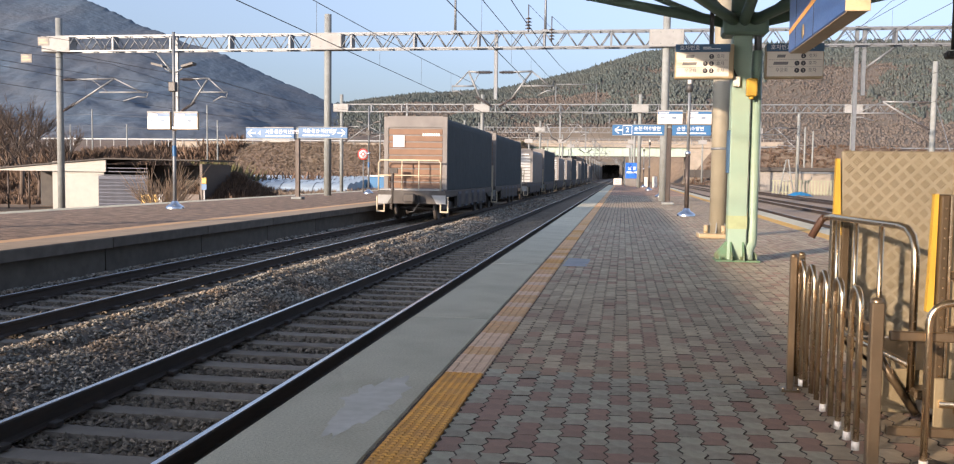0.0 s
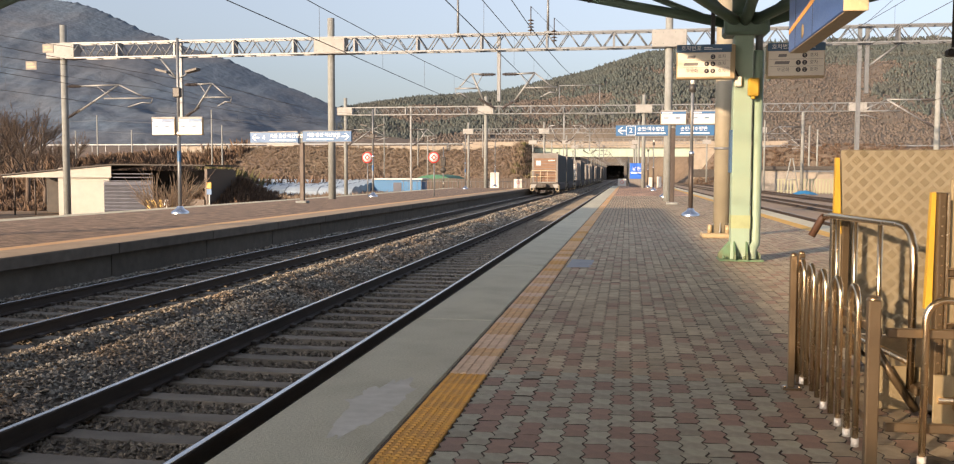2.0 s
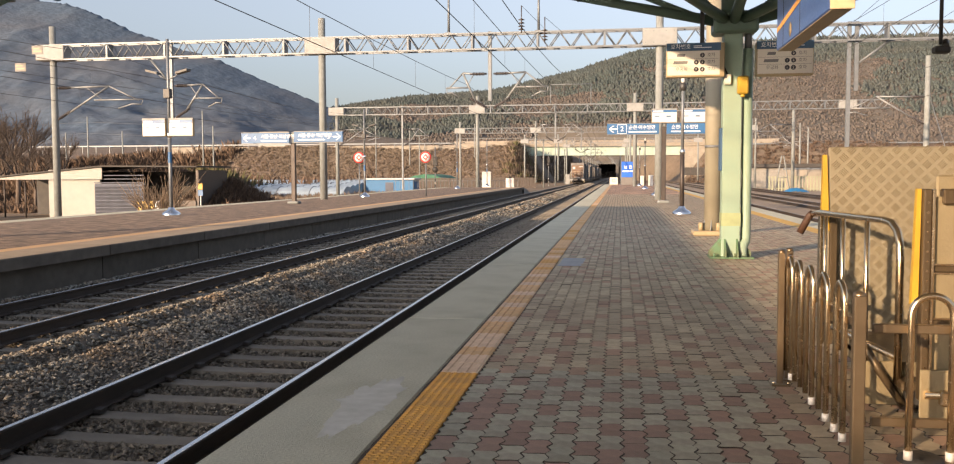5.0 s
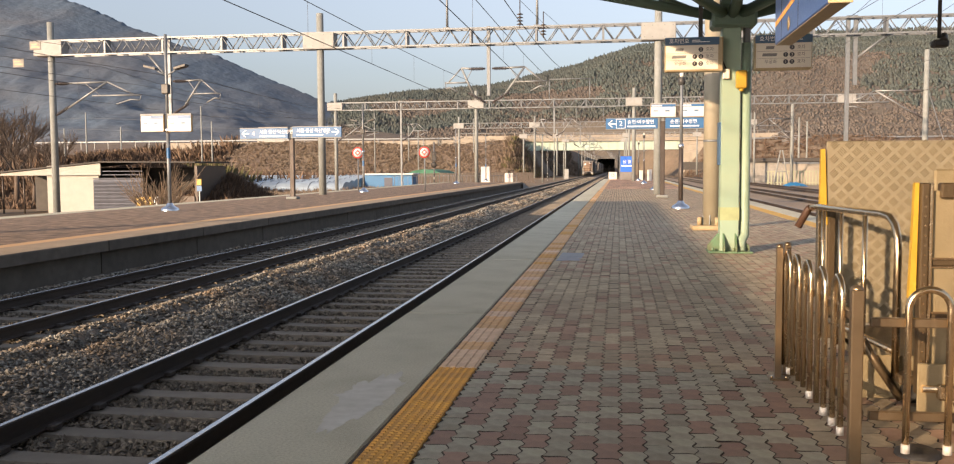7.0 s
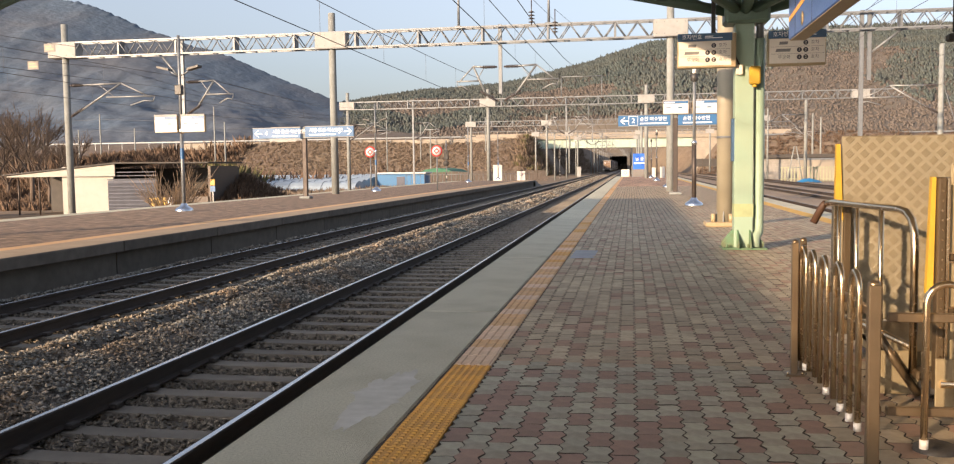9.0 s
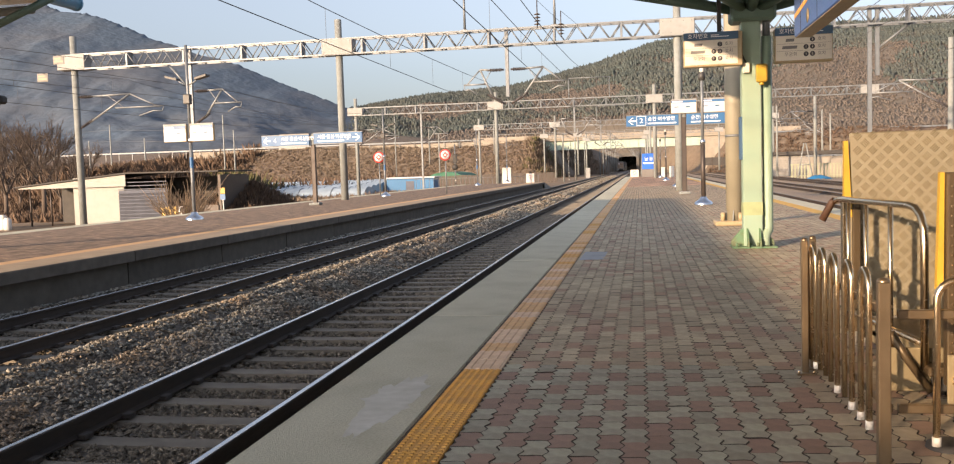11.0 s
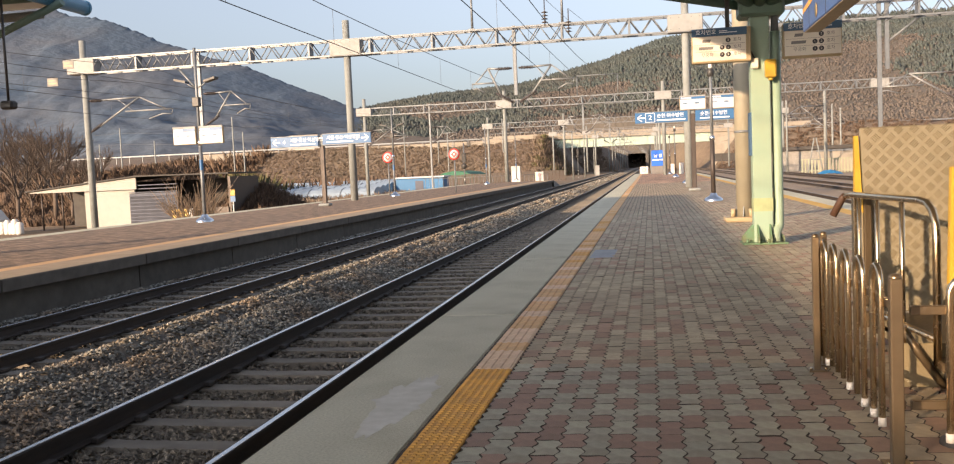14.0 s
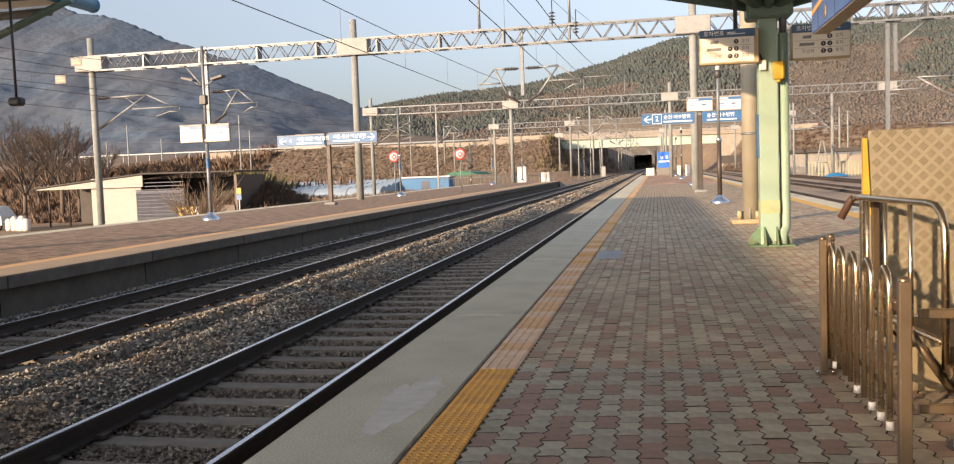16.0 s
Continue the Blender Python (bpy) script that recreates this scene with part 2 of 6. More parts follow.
M_earth = material("dry_earth", (0.21, 0.145, 0.085), (0.13, 0.09, 0.055), 0.95, scale=0.25, fine=3, bump=0.6, dirt=0.5, dirt_scale=0.04, dirt_colour=(0.10, 0.085, 0.05))
M_bank = material("dry_grass_bank", (0.165, 0.122, 0.09), (0.095, 0.073, 0.057), 0.95, scale=0.6, fine=1.6, bump=1.0, relief=0.4, dirt=0.7, dirt_scale=0.05, dirt_colour=(0.20, 0.165, 0.11))
M_hill = material("bare_forest_floor", (0.108, 0.095, 0.083), (0.083, 0.075, 0.066), 0.95, scale=0.12, fine=0.5, bump=0.4, relief=1.0, dirt=0.6, dirt_scale=0.012, dirt_colour=(0.068, 0.066, 0.055))
# The blue of the air haze is put into the far mountain's colours
M_hill_far = material("hazy_far_forest", (0.075, 0.112, 0.165), (0.046, 0.072, 0.106), 0.95, scale=0.25, fine=0.25, bump=0.5, dirt=0.9, dirt_scale=0.012, dirt_colour=(0.105, 0.105, 0.112), relief=1.3)
M_pine = material("pine_crowns", (0.066, 0.083, 0.078), (0.050, 0.064, 0.060), 0.9, scale=0.4, fine=3, bump=0.2, island=0.16, dirt=0.5, dirt_scale=0.02, dirt_colour=(0.082, 0.078, 0.068))
M_bare = material("bare_tree_crowns", (0.112, 0.096, 0.084), (0.09, 0.078, 0.068), 0.95, scale=0.4, fine=3, bump=0.2, island=0.14, dirt=0.4, dirt_scale=0.02)
M_twig = material("dry_twigs", (0.25, 0.19, 0.135), (0.18, 0.135, 0.095), 0.9, scale=5, island=0.3, bump=0)
M_branch = material("dark_bare_branches", (0.115, 0.088, 0.068), (0.08, 0.062, 0.05), 0.9, scale=5, island=0.3, bump=0)
M_yard = material("tan_yard_gravel", (0.30, 0.235, 0.17), (0.20, 0.158, 0.118), 0.95, scale=9, fine=30, bump=0.8, dirt=0.5, dirt_scale=0.3, dirt_colour=(0.20, 0.14, 0.09))
M_drygrass = material("dry_grass", (0.215, 0.172, 0.13), (0.145, 0.116, 0.088), 0.95, scale=0.15, fine=6, island=0.28, bump=0.2, dirt=0.6, dirt_scale=0.06, dirt_colour=(0.135, 0.096, 0.07))
M_scrub = material("brown_scrub", (0.14, 0.094, 0.064), (0.08, 0.056, 0.04), 0.95, scale=2, fine=10, island=0.45, bump=0.3)
M_scrub_g = material("evergreen_scrub", (0.10, 0.095, 0.035), (0.065, 0.065, 0.028), 0.95, scale=2, fine=10, island=0.4, bump=0.3)
M_cream = material("cream_render", (0.34, 0.34, 0.318), (0.305, 0.305, 0.285), 0.85, scale=2, fine=30, dirt=0.25, dirt_scale=0.8, dirt_colour=(0.33, 0.31, 0.26))
M_corr = material("corrugated_blue_grey", (0.12, 0.13, 0.165), (0.10, 0.11, 0.138), 0.7, metal=0.0, spec=0.2, scale=2, dirt=0.3)
M_darkroof = material("dark_roof", (0.06, 0.055, 0.05), (0.045, 0.042, 0.04), 0.8, scale=2, dirt=0.3)
M_ghouse = material("greenhouse_film", (0.30, 0.375, 0.455), (0.235, 0.295, 0.36), 0.4, scale=0.6, fine=4, dirt=0.4, dirt_scale=0.3, dirt_colour=(0.13, 0.16, 0.19))
M_shed_blue = material("blue_shed_sheet", (0.02, 0.14, 0.32), (0.02, 0.12, 0.28), 0.5, dirt=0.2)
M_shed_green = material("green_net_roof", (0.045, 0.16, 0.10), (0.037, 0.13, 0.085), 0.8, dirt=0.3)
M_bridge = material("pale_green_girder", (0.36, 0.46, 0.40), (0.30, 0.39, 0.34), 0.6, scale=1, dirt=0.4, dirt_scale=0.2, dirt_colour=(0.38, 0.36, 0.28))
M_bridge_c = material("bridge_concrete", (0.29, 0.262, 0.22), (0.22, 0.20, 0.17), 0.85, scale=0.8, fine=5, dirt=0.45, dirt_scale=0.15, dirt_colour=(0.28, 0.23, 0.17))
M_dark = material("tunnel_lining", (0.11, 0.105, 0.10), (0.08, 0.077, 0.074), 0.95, scale=1, dirt=0.3)
M_fence_g = material("lime_fence_paint", (0.29, 0.30, 0.21), (0.25, 0.262, 0.185), 0.6, dirt=0.3)


# ======== mesh helpers ========
class MB:
    """Collects vertices and faces of one mesh."""

    def __init__(self):
        self.v, self.f, self.s = [], [], []

    def add(self, vs, fs, smooth=False):
        k = len(self.v)
        self.v += [tuple(p) for p in vs]
        self.f += [tuple(i + k for i in f) for f in fs]
        self.s += [smooth] * len(fs)
        return self

    def box(self, x0, x1, y0, y1, z0, z1, c=0.0):
        if c <= 0:
            vs = [(x, y, z) for x in (x0, x1) for y in (y0, y1) for z in (z0, z1)]
            return self.add(vs, [(0, 1, 3, 2), (4, 6, 7, 5), (0, 4, 5, 1), (2, 3, 7, 6), (0, 2, 6, 4), (1, 5, 7, 3)])
        bm = bmesh.new()
        bmesh.ops.create_cube(bm, size=1)
        for v in bm.verts:
            v.co = Vector(((x0 + x1) / 2 + v.co.x * (x1 - x0), (y0 + y1) / 2 + v.co.y * (y1 - y0), (z0 + z1) / 2 + v.co.z * (z1 - z0)))
        bmesh.ops.bevel(bm, geom=bm.edges[:], offset=c, segments=1, affect="EDGES")
        bm.verts.index_update()
        self.add([v.co for v in bm.verts], [[v.index for v in f.verts] for f in bm.faces])
        bm.free()
        return self

    def tube(self, p, q, r, r2=None, n=8, caps=True):
        p, q, r2 = Vector(p), Vector(q), r if r2 is None else r2
        d = (q - p).normalized()
        a = d.orthogonal().normalized()
        b = d.cross(a)
        vs = []
        for c, rad in ((p, r), (q, r2)):
            vs += [c + rad * (math.cos(2 * math.pi * i / n) * a + math.sin(2 * math.pi * i / n) * b) for i in range(n)]
        self.add(vs, [(i, (i + 1) % n, n + (i + 1) % n, n + i) for i in range(n)], True)
        if caps:
            k = len(self.v) - 2 * n
            self.f += [tuple(k + i for i in reversed(range(n))), tuple(k + n + i for i in range(n))]
            self.s += [False, False]
        return self

    def pipe(self, pts, r, n=8):
        """A bent pipe through points, with one ring a point."""
        pts = [Vector(p) for p in pts]
        ref = None
        vs = []
        for i, p in enumerate(pts):
            d = (pts[min(i + 1, len(pts) - 1)] - pts[max(i - 1, 0)]).normalized()
            a = d.orthogonal().normalized() if ref is None else (ref - d * ref.dot(d)).normalized()
            ref, b = a, d.cross(a)
            vs += [p + r * (math.cos(2 * math.pi * j / n) * a + math.sin(2 * math.pi * j / n) * b) for j in range(n)]
        m = len(pts)
        fs = [(i * n + j, i * n + (j + 1) % n, (i + 1) * n + (j + 1) % n, (i + 1) * n + j) for i in range(m - 1) for j in range(n)]
        self.add(vs, fs, True)
        k = len(self.v) - m * n
        self.f += [tuple(k + i for i in reversed(range(n))), tuple(k + (m - 1) * n + i for i in range(n))]
        self.s += [False, False]
        return self

    def lathe(self, x, y, prof, n=16):
        """Turned round an upright axis: prof is (radius, height)."""
        vs = [(x + r * math.cos(2 * math.pi * j / n), y + r * math.sin(2 * math.pi * j / n), z) for r, z in prof for j in range(n)]
        fs = [(i * n + j, i * n + (j + 1) % n, (i + 1) * n + (j + 1) % n, (i + 1) * n + j) for i in range(len(prof) - 1) for j in range(n)]
        return self.add(vs, fs, True)

    def extrude_y(self, poly, y0, y1, smooth=False):
        """A section of (x, z) points drawn along y."""
        n = len(poly)
        vs = [(x, y, z) for y in (y0, y1) for x, z in poly]
        fs = [(i, n + i, n + (i + 1) % n, (i + 1) % n) for i in range(n)] + [tuple(range(n)), tuple(reversed(range(n, 2 * n)))]
        return self.add(vs, fs, smooth)

    def prism(self, poly, z0, z1):
        n = len(poly)
        vs = [(x, y, z) for z in (z0, z1) for x, y in poly]
        fs = [(i, (i + 1) % n, n + (i + 1) % n, n + i) for i in range(n)] + [tuple(reversed(range(n))), tuple(range(n, 2 * n))]
        return self.add(vs, fs)

    def mesh(self, name, mat):
        me = bpy.data.meshes.new(name)
        me.from_pydata(self.v, [], self.f)
        me.polygons.foreach_set("use_smooth", self.s)
        me.materials.append(mat)
        me.update()
        return me


def part(name, mb, mat, parent=None, label=""):
    """Links one mesh, under a thing or part where one is given."""
    ob = new(name, mb.mesh(name, mat) if isinstance(mb, MB) else mb)
    if parent is not None:
        ob.parent = parent
    return tagged(ob, label)


def thing(name, label, category, group="", at=None):
    ob = tagged(new(name), label, category, group)
    ob.empty_display_size = 0.2
    if at is not None:
        ob.matrix_basis = at
    return ob


def setting(name, mb, mat, label="", category=""):
    return tagged(part(name, mb, mat), label, category, "", "structure")


def lettering(body, size, mat, parent, m, align="CENTER", name="lettering", depth=0.002):
    """Words as a mesh; m: pose of the text plane in the parent's space."""
    cu = bpy.data.curves.new("text", "FONT")
    cu.body, cu.size, cu.align_x, cu.align_y, cu.extrude = body, size, align, "CENTER", depth
    ob = bpy.data.objects.new("text", cu)
    scene.collection.objects.link(ob)
    me = bpy.data.meshes.new_from_object(ob.evaluated_get(bpy.context.evaluated_depsgraph_get()))
    bpy.data.objects.remove(ob)
    me.materials.clear()
    me.materials.append(mat)
    me.transform(m)
    return part(name, me, mat, parent)


FACE = pose(0, 0, 0, 90, 0, 0)     # an upright text plane that faces -y

# ======== ground, hills, banks ========
RAIL = -0.5                       # height of the rail heads; the platforms are at 0
T1, T2 = -3.58, -7.83             # centres of the tracks
rng = np.random.default_rng(7)


def grid_mesh(xs, ys, height):
    vs = [(x, y, height(x, y)) for y in ys for x in xs]
    n = len(xs)
    fs = [(j * n + i, j * n + i + 1, (j + 1) * n + i + 1, (j + 1) * n + i) for j in range(len(ys) - 1) for i in range(n - 1)]
    return MB().add(vs, fs, True)


def lerp_table(table, x):
    xs, zs = [p[0] for p in table], [p[1] for p in table]
    return float(np.interp(x, xs, zs))


def ground_height(x, y):
    z = -0.86
    if x < -19:
        z -= 0.9 * min(1, (-19 - x) / 8)
    if x < -17.6 or x > 12:
        z += 0.12 * noise.noise((x * 0.2, y * 0.2, 0))
    return z


gx = [-1500, -700, -300, -150, -100, -70, -50, -40, -33, -28, -24, -21, -19, -17.6, -9, 5, 9, 12, 16, 20, 26, 35, 50, 80, 150, 300, 700, 1500]
gy = [-300, -100, -50, -20, 0, 15, 30, 45, 60, 80, 100, 125, 150, 200, 260, 350, 500, 800, 1200, 2200]
setting("ground", grid_mesh(gx, gy, ground_height), M_earth, "bare dry winter earth and trackside ground", "ground")

RIDGE_L = [(-900, 190), (-616, 176), (-504, 158), (-472, 146), (-434, 138), (-392, 119), (-355, 105), (-319, 94), (-284, 78), (-244, 62), (-214, 48), (-175, 36), (-120, 18), (-60, 4)]
RIDGE_R = [(-420, 40), (-326, 60), (-256, 71), (-212, 77), (-163, 80), (-126, 82), (-90, 90), (-43, 100), (15, 118), (49, 121), (133, 125), (215, 127), (304, 126), (422, 119), (700, 120), (1000, 90)]


def hill(name, ridge, y_foot, y_ridge, x0, x1, mat, label, power, rough):
    def h(x, y):
        s = (y - y_foot) / (y_ridge - y_foot)
        wob = noise.fractal((x * 0.006, y * 0.006, 3.1), 1.0, 2.0, 5)
        crest = 1.6 * noise.noise((x * 0.05, 0, 7)) + 1.0 * noise.noise((x * 0.22, 0, 9)) + 0.8 * noise.noise((x * 0.55, 0, 4))
        top = lerp_table(ridge, x) + crest * min(1, max(0, s)) ** 70
        if s <= 1:
            return -2 + (top + 2) * max(0, s) ** power + (rough * wob + 5 * noise.fractal((x * 0.022, y * 0.022, 1.7), 1.0, 2.0, 4)) * min(1, 4 * max(0, s)) * (1 - max(0, s) ** 4)
        return top - (s - 1) * 120
    xs = list(np.linspace(x0, x1, 760))
    ys = list(np.linspace(y_foot, y_ridge, 90)) + [y_ridge + 40, y_ridge + 150]
    setting(name, grid_mesh(xs, ys, h), mat, label, "hill")
    return h


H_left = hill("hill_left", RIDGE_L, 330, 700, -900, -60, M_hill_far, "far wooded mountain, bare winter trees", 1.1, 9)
H_right = hill("hill_right", RIDGE_R, 460, 900, -420, 1000, M_hill, "wooded hill with pines and bare trees", 0.85, 10)


def crowns(name, h, count, xr, yr, size, mat, label, keep, tall=1.0):
    """Many small tree crowns as uneven lumps on a hillside."""
    ico = [(0, 0, 1), (0.89, 0, 0.25), (0.28, 0.85, 0.25), (-0.72, 0.53, 0.25), (-0.72, -0.53, 0.25), (0.28, -0.85, 0.25), (0.55, 0.4, -0.5), (-0.2, 0.65, -0.5), (-0.65, 0, -0.5), (-0.2, -0.65, -0.5), (0.55, -0.4, -0.5)]
    fc = [(0, 1, 2), (0, 2, 3), (0, 3, 4), (0, 4, 5), (0, 5, 1)]
    for i in range(5):
        a, b, c, d = 1 + i, 1 + (i + 1) % 5, 6 + i, 6 + (i + 1) % 5
        fc += [(a, c, b), (b, c, d)]
    ico = np.array(ico)
    ico[0, 2] = 0.55 + 0.45 * tall
    mb = MB()
    r = np.random.default_rng(len(name) + count)
    while count > 0:
        x, y = r.uniform(*xr), r.uniform(*yr)
        if not keep(x, y):
            count -= 0.2
            continue
        count -= 1
        s = size * r.uniform(0.6, 1.4)
        v = ico * r.uniform(0.65, 1.3, (11, 1)) * (s, s, s * tall * r.uniform(0.6, 1.2)) + (x, y, h(x, y) + s * 0.45 * tall)
        mb.add(v, fc, True)
    return tagged(part(name, mb, mat), label, "trees", "", "stuff")


def patch(x, y):
    return noise.noise((x * 0.012, y * 0.012, 5.0))


crowns("pine_wood", H_right, 42000, (-290, 310), (540, 905), 0.88, M_pine, "dense dark green pine wood on the hill", lambda x, y: patch(x, y) > 0.30 - (y - 570) / 330 + 0.12 * noise.noise((x * 0.07, y * 0.07, 2)), 1.7)
crowns("bare_wood", H_right, 40000, (-290, 310), (465, 880), 0.72, M_bare, "leafless brown winter trees on the hillside", lambda x, y: patch(x, y) < 0.42 - (y - 570) / 330, 1.3)


def bank_height(x, y):
    lo, top = 212.0, 9.0
    s = min(1, max(0, (y - lo - 5 * noise.noise((x * 0.03, 0, 0))) / 22))
    cut = min(1, max(0, (y - 290) / 22))             # the cutting narrows behind the bridge
    wl_, wr_ = 16.0 + 3.0 * (1 - cut) - 4.5 * cut, 15.0 - 12.5 * cut
    ends = min(1, max(0, (-x - wl_) / 7.0)) if x < 0 else min(1, max(0, (x - wr_) / 8.0))
    z = -1.9 + (top + 1.5) * s * ends
    if y > 262 and x < -60:
        z += min(1, (-60 - x) / 40) * 9 * min(1, (y - 262) / 120) * ends
    if x < -100:
        z -= 3.5 * min(1, (-100 - x) / 40) * s
    return z + 0.35 * noise.noise((x * 0.35, y * 0.35, 1)) * s + 0.15 * noise.noise((x * 1.3, y * 1.3, 1)) * s


bx = [float(v) for v in np.concatenate([np.linspace(-420, -120, 30), np.linspace(-115, -33, 60), np.linspace(-32, -15, 24), np.linspace(-14, 13, 20), np.linspace(14, 23, 20), np.linspace(24, 80, 40), np.linspace(85, 300, 20)])]
by = [float(v) for v in np.concatenate([np.linspace(205, 240, 22), [246, 255, 270, 285, 292, 297, 302, 307, 313, 320, 340, 360, 380, 400, 420, 440, 456]])]
setting("embankment", grid_mesh(bx, by, bank_height), M_bank, "reddish brown dry grass road embankment", "embankment")

# the tunnel
TC = -6.1
portal = MB()
portal.box(TC - 5.6, TC - 4.2, 452, 453.5, -1, 7.8)
portal.box(TC + 4.2, TC + 5.6, 452, 453.5, -1, 7.8)
portal.box(TC - 4.2, TC + 4.2, 452, 453.5, 6.2, 7.8)
setting("tunnel_portal", portal, M_dark, "concrete tunnel portal in the hillside", "tunnel")
face = MB()
face.box(-40, TC - 5.6, 453, 456, -1, 24).box(TC + 5.6, 40, 453, 456, -1, 24).box(TC - 5.6, TC + 5.6, 453, 456, 7.8, 24)
setting("cutting_face", face, M_hill, "steep brown overgrown slope above the tunnel mouth", "slope")
tun = MB()
tun.box(TC - 4.6, TC - 4.2, 453.5, 800, -1, 6.6)
tun.box(TC + 4.2, TC + 4.6, 453.5, 800, -1, 6.6)
tun.box(TC - 4.6, TC + 4.6, 453.5, 800, 6.6, 7.0)
tun.box(TC - 4.6, TC + 4.6, 800, 800.4, -1, 6.6)
setting("tunnel_lining", tun, M_dark, "dark tunnel walls and vault", "tunnel")

# road bridge over the tracks
bridge = tagged(thing("road_bridge", "pale green steel girder road bridge with concrete parapet", "bridge"), kind="structure")
g = MB().box(-28, 18, 244.0, 244.5, 6.35, 8.45, 0.05)
for x in np.arange(-27, 18, 2.2):
    g.box(x, x + 0.12, 243.8, 244.0, 6.45, 8.35)
g.box(-28, 18, 243.75, 244.6, 6.25, 6.4).box(-28, 18, 243.75, 244.6, 8.4, 8.55)
part("girder", g, M_bridge, bridge)
part("girder", MB().box(-28, 18, 252, 252.5, 6.35, 8.45), M_bridge, bridge)
part("deck", MB().box(-44, 34, 243.2, 253.5, 8.55, 9.1, 0.05), M_bridge_c, bridge)
part("parapet", MB().box(-44, 40, 243.1, 243.4, 9.1, 10.2, 0.03), M_bridge_c, bridge)
for x in np.arange(-43, 40, 2.6):
    part("rail_post", MB().box(x, x + 0.12, 243.2, 243.32, 10.2, 10.9), M_bridge_c, bridge)
part("top_rail", MB().box(-43, 39.6, 243.22, 243.3, 10.85, 10.95), M_galv, bridge)
part("abutment", MB().box(-34, -27.5, 243.6, 253, -1, 8.53, 0.1), M_bridge_c, bridge)
part("abutment", MB().box(16, 25, 243.6, 253, -1, 8.53, 0.1), M_bridge_c, bridge)
nb_ = tagged(thing("dark_barrier", "dark slatted barrier on posts beyond the yard", "fence"), kind="structure")
for k in range(12):
    part("panel", MB().box(13.2 + 2.2 * k, 15.35 + 2.2 * k, 206, 206.1, 1.0, 2.7, 0.02), M_darkroof, nb_)
    part("post", MB().box(13.1 + 2.2 * k, 13.25 + 2.2 * k, 205.9, 206.0, -0.9, 2.8), M_post_dark, nb_)
# road guard rail along the bank top
gr = tagged(thing("guard_rail", "pale steel guard rail along the bank road", "guard rail"), kind="structure")
part("rail_beam", MB().box(-175, -42, 233.0, 233.12, 9.2, 9.55), M_galv, gr)
part("rail_beam", MB().box(30, 130, 233.0, 233.12, 8.4, 8.75), M_galv, gr)
for i in range(34):
    part("post", MB().box(-174 + 4 * i, -173.85 + 4 * i, 233.12, 233.25, 7.4, 9.5), M_galv, gr)
part("kerb_wall", MB().box(-120, -33, 233.6, 234.0, 7.2, 8.9), M_bridge_c, gr)

# ======== platforms ========
P1_L, P1_R = -1.89, 5.2
p1 = MB()
p1.box(P1_L + 0.10, P1_R - 0.1, -60, 118, -0.9, -0.06)
p1.box(P1_L + 0.72, P1_R - 0.6, -60, 2.4, -0.06, -0.008).box(P1_L + 0.72, P1_R - 0.6, 60.0, 118, -0.06, -0.008)
platform = setting("platform_near", p1, M_wall, "station platform with concrete edge and block paving", "platform")
part("bedding", MB().box(P1_L + 0.71, P1_R - 0.6, 2.4, 60, -0.06, -0.012), M_joint, platform)
P2_R, P2_L = -9.5, -17.8
p2 = MB().box(P2_L + 0.1, P2_R - 0.22, -60, 92, -0.9, -0.13)
platform2 = setting("platform_far", p2, M_wall, "island platform across the tracks, concrete wall", "platform")


def paved(name, a, b, rough_scale):
    """A block-paved surface seen from afar: staggered blocks with darker joints."""
    m = bpy.data.materials.new(name)
    m.use_nodes = True
    n, l = m.node_tree.nodes, m.node_tree.links
    bs = n["Principled BSDF"]
    co = n.new("ShaderNodeTexCoord")
    br = n.new("ShaderNodeTexBrick")
    br.inputs["Scale"].default_value = 1.0
    br.inputs["Brick Width"].default_value, br.inputs["Row Height"].default_value = 0.225, 0.1125
    br.inputs["Mortar Size"].default_value = 0.008
    br.inputs["Color1"].default_value, br.inputs["Color2"].default_value = (*a, 1), (*b, 1)
    br.inputs["Mortar"].default_value = (0.06, 0.05, 0.04, 1)
    l.new(co.outputs["Object"], br.inputs["Vector"])
    no = n.new("ShaderNodeTexNoise")
    no.inputs["Scale"].default_value, no.inputs["Detail"].default_value = rough_scale, 5
    l.new(co.outputs["Object"], no.inputs["Vector"])
    hs = n.new("ShaderNodeHueSaturation")
    mr = n.new("ShaderNodeMapRange")
    mr.inputs[1].default_value, mr.inputs[2].default_value, mr.inputs[3].default_value, mr.inputs[4].default_value = 0.35, 0.65, 0.5, 1.5
    l.new(no.outputs["Fac"], mr.inputs[0])
    l.new(mr.outputs[0], hs.inputs["Value"])
    l.new(br.outputs["Color"], hs.inputs["Color"])
    l.new(hs.outputs[0], bs.inputs["Base Color"])
    bs.inputs["Roughness"].default_value = 0.9
    bp = n.new("ShaderNodeBump")
    bp.inputs["Strength"].default_value, bp.inputs["Distance"].default_value = 0.5, 0.01
    l.new(no.outputs["Fac"], bp.inputs["Height"])
    l.new(bp.outputs[0], bs.inputs["Normal"])
    return m


